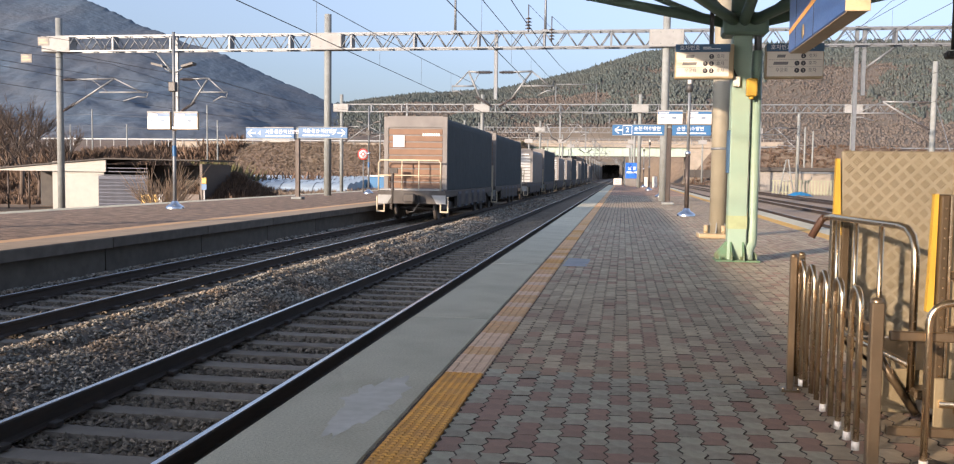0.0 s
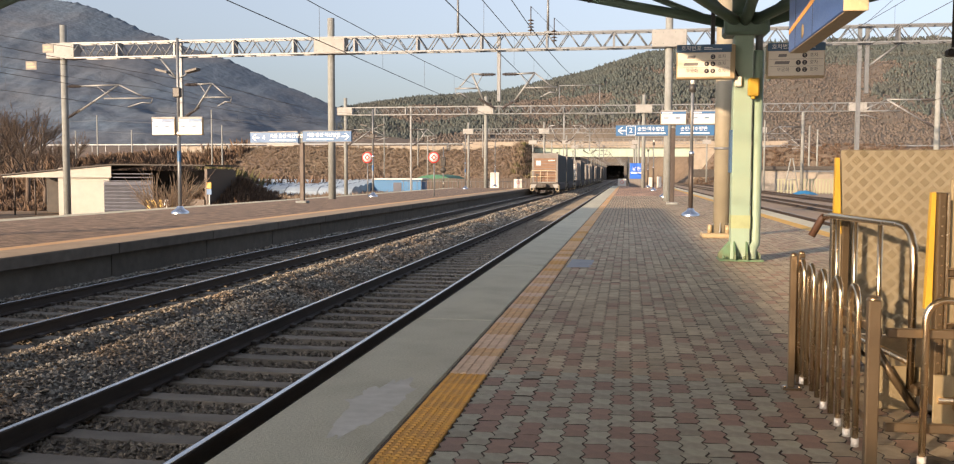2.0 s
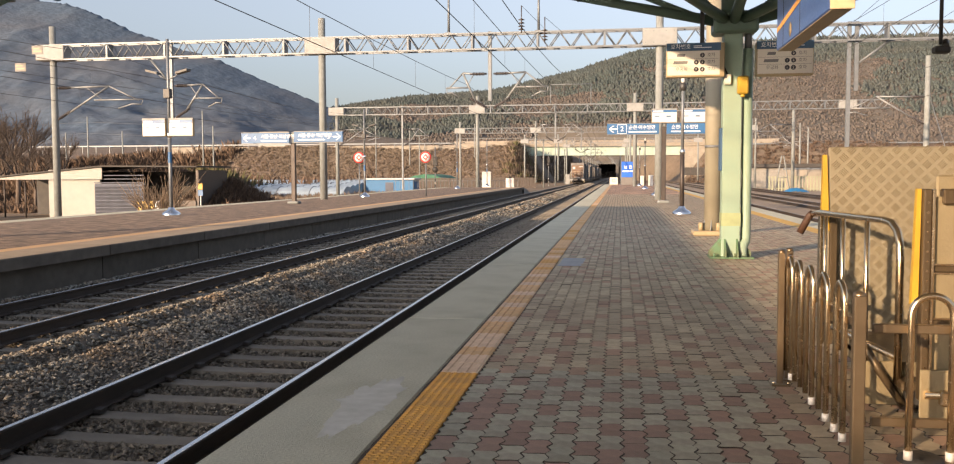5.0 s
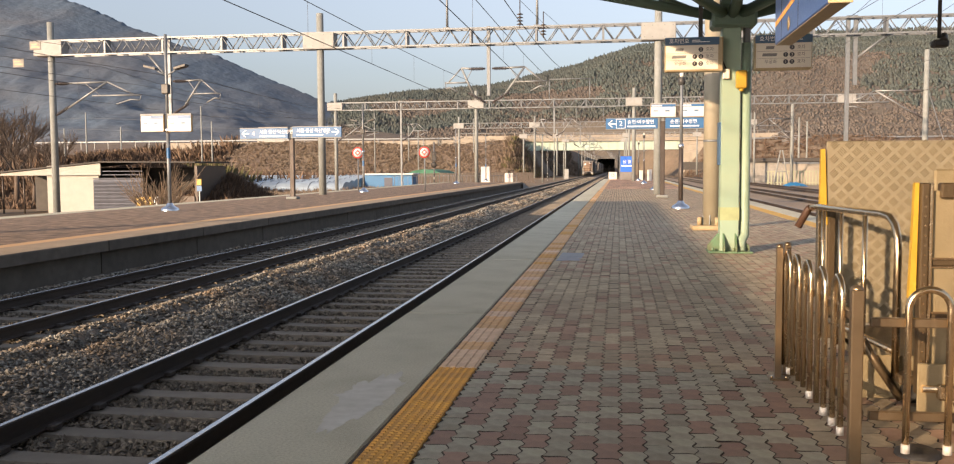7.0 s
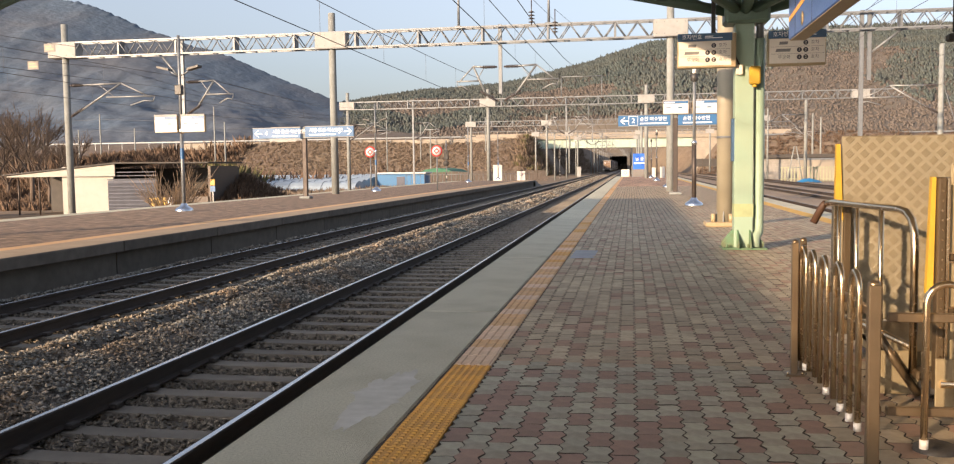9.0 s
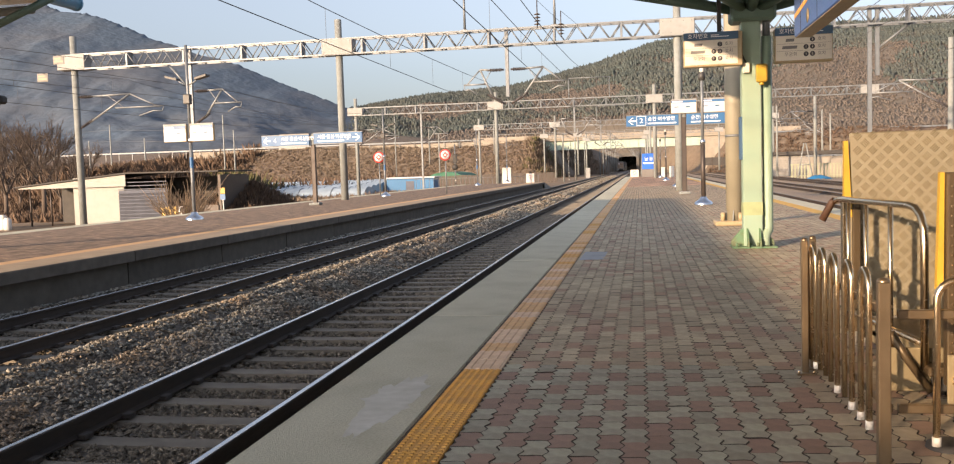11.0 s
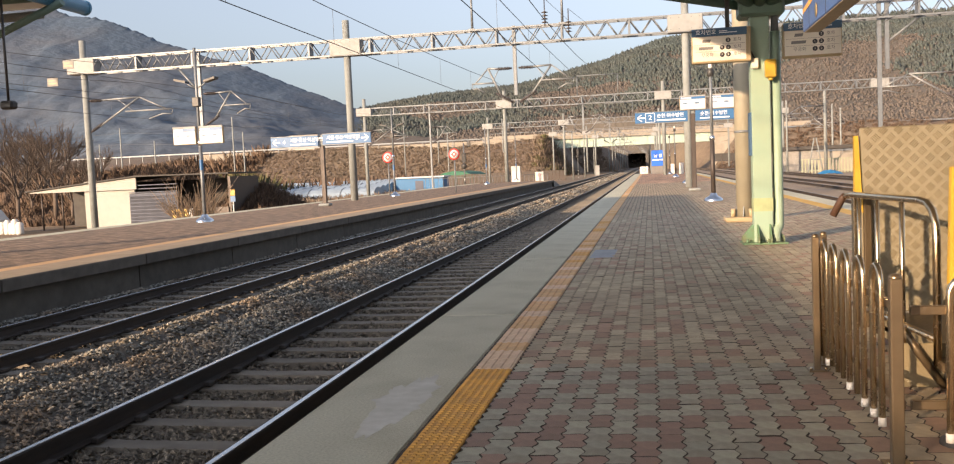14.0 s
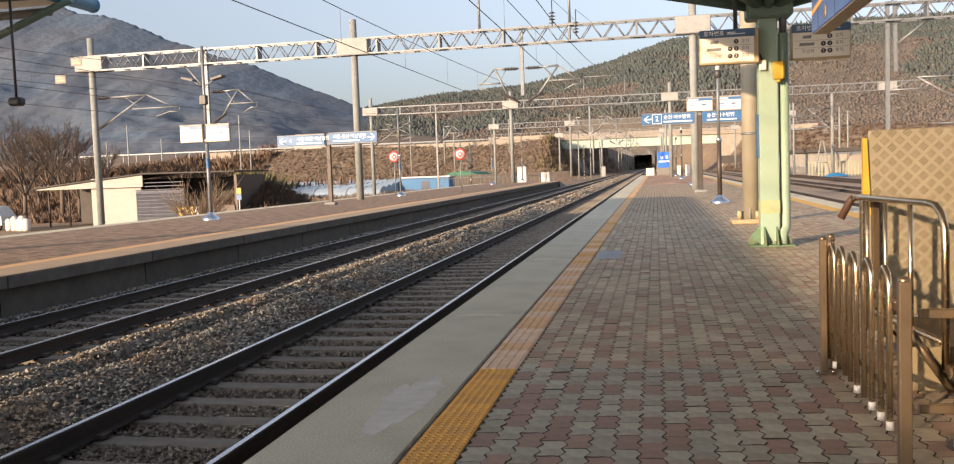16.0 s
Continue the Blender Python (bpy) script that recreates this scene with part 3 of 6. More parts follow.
M_paved2 = paved("far_block_paving", (0.25, 0.165, 0.103), (0.17, 0.12, 0.083), 3.0)
# Same paving as nearer by, with the far end's sunlight in its orange
M_paved1 = paved("sun_toned_paving", (0.36, 0.245, 0.165), (0.33, 0.19, 0.125), 0.7)
part("paving", MB().box(P2_L + 0.8, P2_R - 1.35, -60, 92, -0.129, 0.0), M_paved2, platform2)
part("paving", MB().box(P1_L + 0.99, 4.24, 60, 118, -0.007, 0.0), M_paved1, platform)
part("paving", MB().box(P1_L + 0.99, 4.24, -60, 2.4, -0.007, 0.0), M_paved1, platform)
part("yellow_strip", MB().box(P2_R - 1.35, P2_R - 0.95, -60, 92, -0.129, 0.004), M_tac_o, platform2)
# Thin sheet added over the dark slabs, coloured as their sunlit top
part("edge_topping", MB().box(P2_R - 0.95, P2_R - 0.02, -60, 92, 0.003, 0.007), material("sunlit_edge_tan", (0.36, 0.28, 0.19), (0.30, 0.23, 0.155), 0.85, scale=4, fine=60, dirt=0.4, dirt_scale=1.0), platform2)
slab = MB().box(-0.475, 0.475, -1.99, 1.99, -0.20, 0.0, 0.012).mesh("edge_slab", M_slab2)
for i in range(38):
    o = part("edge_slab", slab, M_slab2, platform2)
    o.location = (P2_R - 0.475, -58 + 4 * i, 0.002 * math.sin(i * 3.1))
for i in range(38):
    o = part("back_edge_slab", MB().box(-0.4, 0.4, -1.99, 1.99, -0.2, 0.0).mesh("back_slab", M_slab) if i == 0 else o.data, M_slab, platform2)
    o.location = (P2_L + 0.4, -58 + 4 * i, 0.0)
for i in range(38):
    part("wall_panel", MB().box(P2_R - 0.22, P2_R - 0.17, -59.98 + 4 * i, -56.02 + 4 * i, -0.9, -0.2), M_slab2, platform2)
# the ramp at the end of the far platform
part("end_ramp", MB().add([(P2_R, 92, 0), (P2_L, 92, 0), (P2_L, 100, -0.8), (P2_R, 100, -0.8), (P2_R, 92, -0.9), (P2_L, 92, -0.9)], [(0, 3, 2, 1), (0, 4, 3), (1, 2, 5)]), M_wall, platform2)

# ======== tracks ========
RAILSEC = [(-0.065, 0), (0.065, 0), (0.065, 0.012), (0.012, 0.03), (0.010, 0.115), (0.034, 0.125), (0.036, 0.150), (0.030, 0.158), (-0.030, 0.158), (-0.036, 0.150), (-0.034, 0.125), (-0.010, 0.115), (-0.012, 0.03), (-0.065, 0.012)]


def sleeper_mesh():
    mb = MB()
    sec = [(-1.2, -0.19), (1.2, -0.19), (1.2, -0.02), (1.1, 0.0), (0.35, -0.015), (-0.35, -0.015), (-1.1, 0.0), (-1.2, -0.02)]
    n = len(sec)
    vs = [(x, -0.14 if z < -0.1 else -0.105, z) for x, z in sec] + [(x, 0.14 if z < -0.1 else 0.105, z) for x, z in sec]
    return mb.add(vs, [(i, (i + 1) % n, n + (i + 1) % n, n + i) for i in range(n)] + [tuple(reversed(range(n))), tuple(range(n, 2 * n))])


SLEEPER = sleeper_mesh()
CLIPS = MB()
for sx in (-0.755, 0.755):
    for d in (-0.095, 0.095):
        CLIPS.box(sx + d - 0.035, sx + d + 0.035, -0.06, 0.06, 0.0, 0.045, 0.008)


def track(name, cx, y0, y1, near_to, label):
    """Rails on sleepers; sleepers up to near_to are pieces of their own."""
    tr = tagged(thing(name, label, "railway track"), kind="structure")
    top = RAIL
    base = top - 0.158
    for s in (-0.755, 0.755):
        part("rail", MB().extrude_y([(cx + s + x, base + z) for x, z in RAILSEC], y0, y1), M_rail, tr)
        part("rail_head", MB().extrude_y([(cx + s - 0.022, top - 0.001), (cx + s + 0.022, top - 0.001), (cx + s + 0.019, top + 0.003), (cx + s - 0.019, top + 0.003)], y0, y1), M_railtop, tr, "bright worn running surface")
    sm, cm = SLEEPER.mesh("sleeper", M_sleeper), CLIPS.mesh("rail_clip", M_clip)
    rest, clips = MB(), MB()
    y = y0 + 0.69
    while y < min(y1, 210):
        if 1.5 < y < near_to:
            o = part("sleeper", sm, M_sleeper, tr)
            o.location = (cx, y, base - 0.004)
            c = part("rail_clip", cm, M_clip, o)
        elif y > -3:
            rest.add([(cx + a, y + b, base - 0.004 + c) for a, b, c in SLEEPER.v], SLEEPER.f)
        y += 0.61
    if rest.v:
        tagged(part("sleepers_beyond", rest, M_sleeper, tr), kind="stuff")
    return tr


track("track_near", T1, -20, 640, 48, "running line beside the platform, rusty rails, concrete sleepers")
track("track_middle", T2, -20, 640, 48, "running line beside the island platform, concrete sleepers")
for cx in (7.0, 11.3, 15.6):
    track("track_yard", cx, 5, 205, 0, "rusty yard track with brown ballast")


def bed_height(x, y=0.0):
    """The ballast's surface across the tracks."""
    z = lerp_table([(-9.7, -0.64), (-9.2, -0.60), (-8.9, -0.69), (-6.85, -0.70), (-6.3, -0.62), (-5.95, -0.49), (-5.73, -0.40), (-5.58, -0.46), (-5.43, -0.55), (-5.24, -0.42), (-5.08, -0.47), (-4.75, -0.57), (-4.45, -0.66), (-4.35, -0.70), (-2.7, -0.71), (-1.7, -0.71)], x)
    return z + 0.055 * noise.noise((x * 1.6, y * 0.55, 0.3)) * (1 if -6.6 < x < -4.5 else 0.4)


bxs = [-9.75, -9.3, -9.0, -8.6, -7.83, -7.0, -6.6, -6.3, -6.05, -5.88, -5.73, -5.6, -5.5, -5.42, -5.33, -5.24, -5.1, -4.9, -4.7, -4.5, -4.3, -3.6, -2.9, -2.5, -1.75]
bys = [float(v) for v in np.concatenate([np.linspace(-20, 2, 8), np.linspace(2.5, 40, 110), np.linspace(41, 110, 70), np.linspace(120, 640, 40)])]
setting("ballast_bed", grid_mesh(bxs, bys, lambda x, y: bed_height(x, y) - 0.03), M_bed, "grey-brown crushed stone ballast", "ballast")
setting("ballast_yard", grid_mesh([5.1, 9, 13, 18, 26], list(np.linspace(-20, 210, 40)), lambda x, y: RAIL - 0.17), M_yard, "tan yard ballast", "ballast")


def stones(name, x0, x1, bands, mat, label, lift=0.0, skip=None):
    """Loose broken stones, each a small uneven lump."""
    base = np.array([(1, 0, 0), (0, 1, 0), (-1, 0, 0), (0, -1, 0), (0, 0, 1), (0, 0, -0.7)], float)
    face = np.array([(0, 1, 4), (1, 2, 4), (2, 3, 4), (3, 0, 4), (1, 0, 5), (2, 1, 5), (3, 2, 5), (0, 3, 5)])
    r = np.random.default_rng(len(name))
    V, Fc, k = [], [], 0
    for y0, y1, step, size in bands:
        n = int((x1 - x0) * (y1 - y0) / step ** 2)
        px, py = r.uniform(x0, x1, n), r.uniform(y0, y1, n)
        if skip is not None:
            ok = ~skip(px, py)
            px, py = px[ok], py[ok]
        for x, y in zip(px, py):
            a = r.uniform(0, 6.28)
            c, s = math.cos(a), math.sin(a)
            v = base * r.uniform(0.55, 1.25, (6, 1)) * size * r.uniform(0.7, 1.3, 3) * (1.15, 0.85, 0.75)
            tilt = r.uniform(-0.5, 0.5)
            v = np.stack([v[:, 0] * c - v[:, 1] * s, v[:, 0] * s + v[:, 1] * c, v[:, 2] + tilt * v[:, 0]], 1)
            V.append(v + (x, y, bed_height(x, y) + lift + r.uniform(-0.012, 0.018)))
            Fc.append(face + k)
            k += 6
    me = bpy.data.meshes.new(name)
    me.from_pydata(np.concatenate(V), [], np.concatenate(Fc))
    me.materials.append(mat)
    return tagged(part(name, me, mat), label, "ballast", "", "stuff")


def on_sleeper(px, py):
    f = np.mod(py - (-20 + 0.69) + 0.105, 0.61)
    return f < 0.21


stones("ballast_stones", -6.75, -4.42, [(2.0, 9, 0.038, 0.026), (9, 18, 0.05, 0.032), (18, 45, 0.085, 0.048), (45, 95, 0.17, 0.075), (95, 190, 0.33, 0.13)], M_stone, "loose grey and tan ballast stones between the tracks")
stones("ballast_stones", -9.45, -8.68, [(6, 20, 0.055, 0.032), (20, 60, 0.1, 0.05)], M_stone, "loose grey ballast stones along the platform wall")
stones("track_stones", -4.4, -2.0, [(2.0, 9, 0.040, 0.026), (9, 20, 0.055, 0.032), (20, 45, 0.1, 0.045)], M_stone_dark, "darker ballast stones between the near sleepers", 0.0, on_sleeper)
stones("track_stones", -8.66, -6.77, [(5, 20, 0.06, 0.032), (20, 45, 0.11, 0.045)], M_stone_dark, "dark ballast stones between the sleepers", 0.0, on_sleeper)

# ======== overhead line gantries ========
def cantilever(g, x, y, side, reach, z, s=1.0):
    """A hinged bracket that holds the wires: side +1 reaches to +x."""
    d = side * reach
    c = part("cantilever", MB().tube((x + side * 0.7, y, z + 1.0), (x + d * 0.62, y, z + 1.05), 0.05)
             .tube((x + side * 0.75, y, z - 0.45), (x + d * 0.62, y, z + 1.05), 0.055)
             .tube((x + d * 0.62, y, z + 1.05), (x + d * 0.95, y, z + 0.25), 0.038)
             .tube((x + d * 0.45, y, z + 0.3), (x + d, y, z + 0.3), 0.042)
             .tube((x + d, y, z + 0.3), (x + d * 0.98, y, z + 0.02), 0.02)
             .pipe([(x + d * 0.98, y, z + 0.02), (x + d * 0.88, y, z + 0.06), (x + d * 0.72, y, z - 0.18)], 0.036)
             .tube((x + d * 0.36, y, z + 1.03), (x + d * 0.55, y, z + 0.28), 0.022), M_arm, g)
    for zz, z2 in ((z + 1.0, z + 1.0), (z - 0.75, z - 0.45)):
        a, b = Vector((x + side * 0.18, y, zz)), Vector((x + side * 1.05, y, z2 + (0.22 if zz < z else 0)))
        ins = MB().tube(a, b, 0.05)
        for i in range(8):
            p0 = a.lerp(b, 0.15 + 0.09 * i)
            ins.tube(p0, p0 + (b - a) * 0.04, 0.09)
        part("insulator", ins, M_insul, c, "dark ribbed insulator")


def gantry(y, posts, x0, x1, zc, drops, arms, r=0.20, fine=True, ground=-1.6):
    g = thing("catenary_gantry", "galvanised lattice gantry carrying overhead wires across the tracks", "gantry", "overhead line gantries")
    zt, zb, w = zc + 0.40, zc - 0.40, 0.30
    for x in posts:
        part("post", MB().tube((x, y, ground if x < -18 else -0.06), (x, y, zc + 1.45), r, r * 0.92, 14), M_conc_pole, g)
        part("splice_box", MB().box(x - 0.85, x + 0.85, y - w - 0.06, y + w + 0.06, zb - 0.03, zt + 0.03, 0.03), M_cream_plate, g, "cream splice plates round the post head")
        bolts = MB()
        for bxx in (-0.7, -0.3, 0.3, 0.7):
            for bz in (zb + 0.12, zt - 0.12):
                bolts.tube((x + bxx, y - w - 0.075, bz), (x + bxx, y - w - 0.055, bz), 0.03, n=6)
        if fine:
            tagged(part("bolt_row", bolts, M_galv, g), kind="stuff")
    for yy in (-w, w):
        for z in (zt, zb):
            part("chord", MB().box(x0, x1, y + yy - 0.04, y + yy + 0.04, z - 0.04, z + 0.04), M_galv, g)
    lat = MB()
    n = int((x1 - x0) / 0.56)
    for i in range(n):
        a, b = x0 + (x1 - x0) * i / n, x0 + (x1 - x0) * (i + 1) / n
        for yy in (-w, w):
            za, zb2 = (zb, zt) if i % 2 else (zt, zb)
            lat.tube((a, y + yy, za), (b, y + yy, zb2), 0.03, n=5)
        if i % 2:
            lat.tube((a, y - w, zt), (a, y + w, zt), 0.025, n=4).tube((a, y - w, zb), (b, y + w, zb), 0.025, n=4)
        if i % 6 == 0:
            lat.box(a - 0.05, a + 0.05, y - w, y + w, zb, zt)
    part("lattice", lat, M_galv, g)
    for x, z in drops:
        part("drop_post", MB().box(x - 0.09, x + 0.09, y - 0.09, y + 0.09, z, zt + 0.12, 0.01), M_galv, g)
    for x, side, reach, z in arms:
        cantilever(g, x, y, side, reach, z)
    return g


G1 = 47.3
g1 = gantry(G1, (-31.2, -15.65, 1.95), -31.2, 24, 8.13, [(-24.2, 3.6), (-6.64, 5.1), (11.35, 5.3), (11.0, -0.7), (24.0, -0.7)],
       [(-31.2, 1, 5.3, 5.2), (-24.2, 1, 2.9, 5.2), (-6.64, -1, 2.3, 5.5), (-6.64, 1, 3.0, 5.5)])
for p0, p1 in (((12.97, G1, 7.8), (11.4, G1, 6.6)), ((-25.5, G1, 7.75), (-24.25, G1, 6.3))):
    part("brace", MB().tube(p0, p1, 0.06), M_galv, g1)
gantry(97, (-30.5, -15.0, 1.55, 22.5), -30.5, 26, 8.2, [(-23.2, -0.8), (-6.7, 5.1), (10.5, 5.1)],
       [(-30.5, 1, 4.8, 5.2), (-23.2, 1, 2.9, 5.2), (-6.7, -1, 2.3, 5.5), (-6.7, 1, 3.0, 5.5), (10.5, 1, 3, 5.4)])
for gy_, p in ((146, (-25.4, -13.2, 1.6, 20)), (195, (-20, -12.9, 1.6, 16)), (228, (-13, 1.4))):
    gantry(gy_, p, p[0], p[-1], 8.3, [(-6.0, 5.1)], [(-6.0, -1, 2.4, 5.5), (-6.0, 1, 2.6, 5.5)], 0.18, False)
# short head beams that stand above the second gantry
for x, y, zz in ((-5.1, 97, 9.2), (-4.5, 146, 9.4)):
    u = thing("wire_portal", "slim galvanised portal with hanging insulators", "gantry", "wire portals")
    part("crossbar", MB().tube((x - 2.1, y, zz + 1.5), (x + 2.1, y, zz + 1.5), 0.05), M_galv, u)
    for dx in (-2.1, 2.1):
        part("leg", MB().tube((x + dx, y - 0.3, 8.5), (x + dx, y, zz + 1.5), 0.05), M_galv, u)
    for dx in (-0.7, 0.8):
        ins = MB()
        for i in range(5):
            ins.tube((x + dx, y, zz + 1.4 - 0.2 * i), (x + dx, y, zz + 1.33 - 0.2 * i), 0.09)
        part("insulator", ins.tube((x + dx, y, zz + 1.5), (x + dx, y, zz + 0.4), 0.025), M_insul, u)
# mast heads above the first beam
for x in (-8.8, -4.13):
    u = thing("feeder_mast", "short grey feeder mast standing on the gantry", "mast", "feeder masts")
    part("mast", MB().tube((x, G1, 8.55), (x, G1, 10.9), 0.07, 0.05), M_galv, u)
    part("foot", MB().box(x - 0.16, x + 0.16, G1 - 0.3, G1 + 0.3, 8.55, 8.62), M_galv, u)


def overhead(name, x, spans, zc, zm, droppers=True, r=0.011):
    w = thing(name, "dark overhead contact wire and messenger wire with droppers", "overhead wire", "overhead wires")
    part("contact_wire", MB().pipe([(x + 0.12 * (-1) ** i, y, zc) for i, y in enumerate(spans)], r, 5), M_wire, w)
    pts, dr = [], []
    for a, b in zip(spans[:-1], spans[1:]):
        for k in range(9):
            s = k / 9
            pts.append((x, a + (b - a) * s, zm - 0.45 * 4 * s * (1 - s) * (zm - zc) / 1.5))
            if k and droppers:
                dr.append(pts[-1])
    pts.append((x, spans[-1], zm))
    part("messenger_wire", MB().pipe(pts, r, 5), M_wire, w)
    for p in dr[:24]:
        part("dropper", MB().tube((p[0], p[1], p[2]), (x, p[1], zc), 0.005, n=4), M_wire, w)
    return w


SP = [-8, G1, 97, 146, 195, 245, 300, 360, 448]
overhead("overhead_wire", T2, SP, 4.72, 5.95)
overhead("overhead_wire", T1, SP, 4.72, 5.95)
overhead("overhead_wire", -21.4, SP[:6], 4.8, 6.0)
overhead("overhead_wire", -25.8, SP[:6], 4.8, 6.0)
overhead("overhead_wire", 13.9, SP[:6], 4.8, 6.2)
overhead("overhead_wire", 9.3, SP[:6], 6.4, 7.6)
for x, z in ((-2.9, 6.4), (-27.2, 7.84), (-28.1, 7.05), (12.5, 9.8), (16.0, 9.2)):
    f = thing("feeder_wire", "thin dark feeder wire strung between the gantries", "overhead wire", "feeder wires")
    pts = []
    for a, b in zip(SP[:5], SP[1:6]):
        pts += [(x, a + (b - a) * k / 8, z - 3.2 * (k / 8) * (1 - k / 8)) for k in range(8)]
    part("wire", MB().pipe(pts, 0.012, 5), M_wire, f)
    if x < -26.5:
        ty = 40.0
        tz = lerp_table([(p[1], p[2]) for p in pts], ty) - 0.23
        tg = part("wire_tag", MB().box(x - 0.29, x + 0.29, ty, ty + 0.03, tz - 0.20, tz + 0.20, 0.01), M_wall, f, "small pale square plate")
        part("print", MB().box(x - 0.22, x + 0.22, ty - 0.004, ty, tz - 0.1, tz - 0.03).box(x - 0.22, x + 0.12, ty - 0.004, ty, tz + 0.04, tz + 0.1), M_sign_frame, tg)
for x, y, z in ((-3.6, 34, 6.6), (-2.9, 36, 6.5)):
    ins = MB().tube((x, y, z + 0.9), (x, y, z - 0.1), 0.02)
    for i in range(4):
        ins.lathe(x, y, [(0.03, z + 0.12 * i), (0.13, z + 0.02 + 0.12 * i), (0.03, z + 0.07 + 0.12 * i)], 10)
    u = thing("string_insulator", "dark disc insulator hanging in the overhead wires", "insulator", "string insulators")
    part("hanger_wire", MB().tube((x, y, z + 0.9), (x, G1, 8.5), 0.008, n=4), M_wire, u)
    part("discs", ins, M_insul, u)


# ======== masts and poles ========
def plain_pole(name, x, y, z0, z1, r, label, cat="pole", group="line poles", m=None):
    o = thing(name, label, cat, group)
    part("shaft", MB().tube((x, y, z0), (x, y, z1), r, r * 0.8, 10), m or M_conc_pole, o)
    return o


p = plain_pole("catenary_mast", 19.5, 63, -0.8, 8.8, 0.2, "round pale concrete mast beside the yard", "mast", "yard masts")
cantilever(p, 19.5, 63, -1, 5.0, 5.2)
part("stay", MB().tube((19.7, 63, 6.0), (21.5, 62, -0.8), 0.03), M_galv, p)
p = plain_pole("catenary_mast", 18.6, 104, -0.8, 8.3, 0.2, "round pale concrete mast beside the yard", "mast", "yard masts")
cantilever(p, 18.6, 104, -1, 4.0, 5.6)
plain_pole("lamp_mast", 17.6, 125, -0.8, 8.6, 0.14, "thin pale yard lamp mast", "mast", "yard masts")
p = plain_pole("catenary_mast", 26, 140, -0.8, 8.6, 0.16, "round pale concrete mast beside the yard", "mast", "yard masts")
cantilever(p, 26, 140, -1, 4.0, 5.6)
p = plain_pole("catenary_mast", 31, 160, -0.8, 9.0, 0.16, "round pale concrete mast beside the yard", "mast", "yard masts")
cantilever(p, 31, 160, -1, 4.0, 5.6)
for x, y, z in ((-99, 160, 12.4), (-103.5, 160, 9.5), (-92, 160, 9.6), (-76, 160, 13.2), (-74, 160, 10.4), (-118, 180, 11), (-58, 215, 15.0), (-52, 225, 13), (-44, 200, 10), (-36, 228, 14)):
    plain_pole("utility_pole", x, y, -2.6, z, 0.16, "pale concrete utility pole on the slope", "utility pole", "utility poles")
for z in (9.3, 11.4):
    f = thing("utility_wire", "thin wire between the utility poles", "wire", "utility wires")
    part("wire", MB().pipe([(-150, 165, z + 0.5), (-120, 162, z - 0.6), (-99, 160, z), (-88, 160, z - 0.5), (-76, 160, z), (-50, 170, z - 0.4)], 0.03, 4), M_wire, f)
for i, y in enumerate((262, 285, 310, 335, 360, 385, 410, 435)):
    for x in (-11.2, 0.2):
        q = plain_pole("catenary_mast", x, y, -0.9, 7.4, 0.17, "pale mast beside the line in the cutting", "mast", "cutting masts")
        part("arm", MB().tube((x, y, 6.2), (T2 if x < -5 else T1, y, 6.6), 0.05).tube((x, y, 5.0), (T2 if x < -5 else T1, y, 6.4), 0.05), M_galv, q)
for x, y in ((-12.3, 150), (-11.9, 172), (-12.1, 205), (1.8, 160), (2.0, 180), (1.3, 205)):
    plain_pole("signal_post", x, y, -0.9, 7.0, 0.12, "pale slim mast beside the line", "mast", "line masts")


# ======== platform lamps ========
def lamp_post(x, y, h, label, arms=True, boards=False, dark=False):
    o = thing("platform_lamp", label, "lamp post", "platform lamps", pose(x, y, 0))
    base = MB().lathe(0, 0, [(0.30, 0.0), (0.30, 0.05), (0.26, 0.10), (0.14, 0.17), (0.10, 0.24), (0.085, 0.26)], 20)
    part("flared_base", base, M_chrome, o, "polished flared metal base")
    part("pole", MB().tube((0, 0, 0.2), (0, 0, h * 0.45), 0.075 if dark else 0.06, n=12), M_post_dark if dark else M_galv, o)
    part("upper_pole", MB().tube((0, 0, h * 0.45), (0, 0, h), 0.05, n=12), M_galv, o)
    part("collar", MB().lathe(0, 0, [(0.05, h * 0.44), (0.085, h * 0.445), (0.085, h * 0.47), (0.05, h * 0.475)], 12), M_chrome, o)
    if arms:
        for s in (-1, 1):
            a = part("arm", MB().pipe([(0, 0, h * 0.77), (s * 0.25, 0, h * 0.79), (s * 0.45, 0, h * 0.82)], 0.025), M_galv, o)
            part("floodlight", MB().add([(s * (0.32 + 0.4 * i), (j - 0.5) * 0.3, h * 0.80 + 0.10 * i + 0.07 * k) for i in (0, 1) for j in (0, 1) for k in (0, 1)],
                                        [(0, 1, 3, 2), (4, 6, 7, 5), (0, 4, 5, 1), (2, 3, 7, 6), (0, 2, 6, 4), (1, 5, 7, 3)]), M_lamp, a, "flat dark floodlight housing")
        part("junction_box", MB().box(-0.14, 0.10, -0.12, 0.08, h * 0.665, h * 0.72, 0.02), M_lamp, o)
    if not arms:
        part("lantern", MB().lathe(0, 0, [(0.05, h * 0.9), (0.11, h * 0.905), (0.11, h * 0.955), (0.05, h * 0.96)], 12), M_lamp, o, "dark louvred lamp head")
        part("cap", MB().lathe(0, 0, [(0.05, h * 0.96), (0.07, h * 0.965), (0.06, h), (0.0, h + 0.02)], 12), M_white, o)
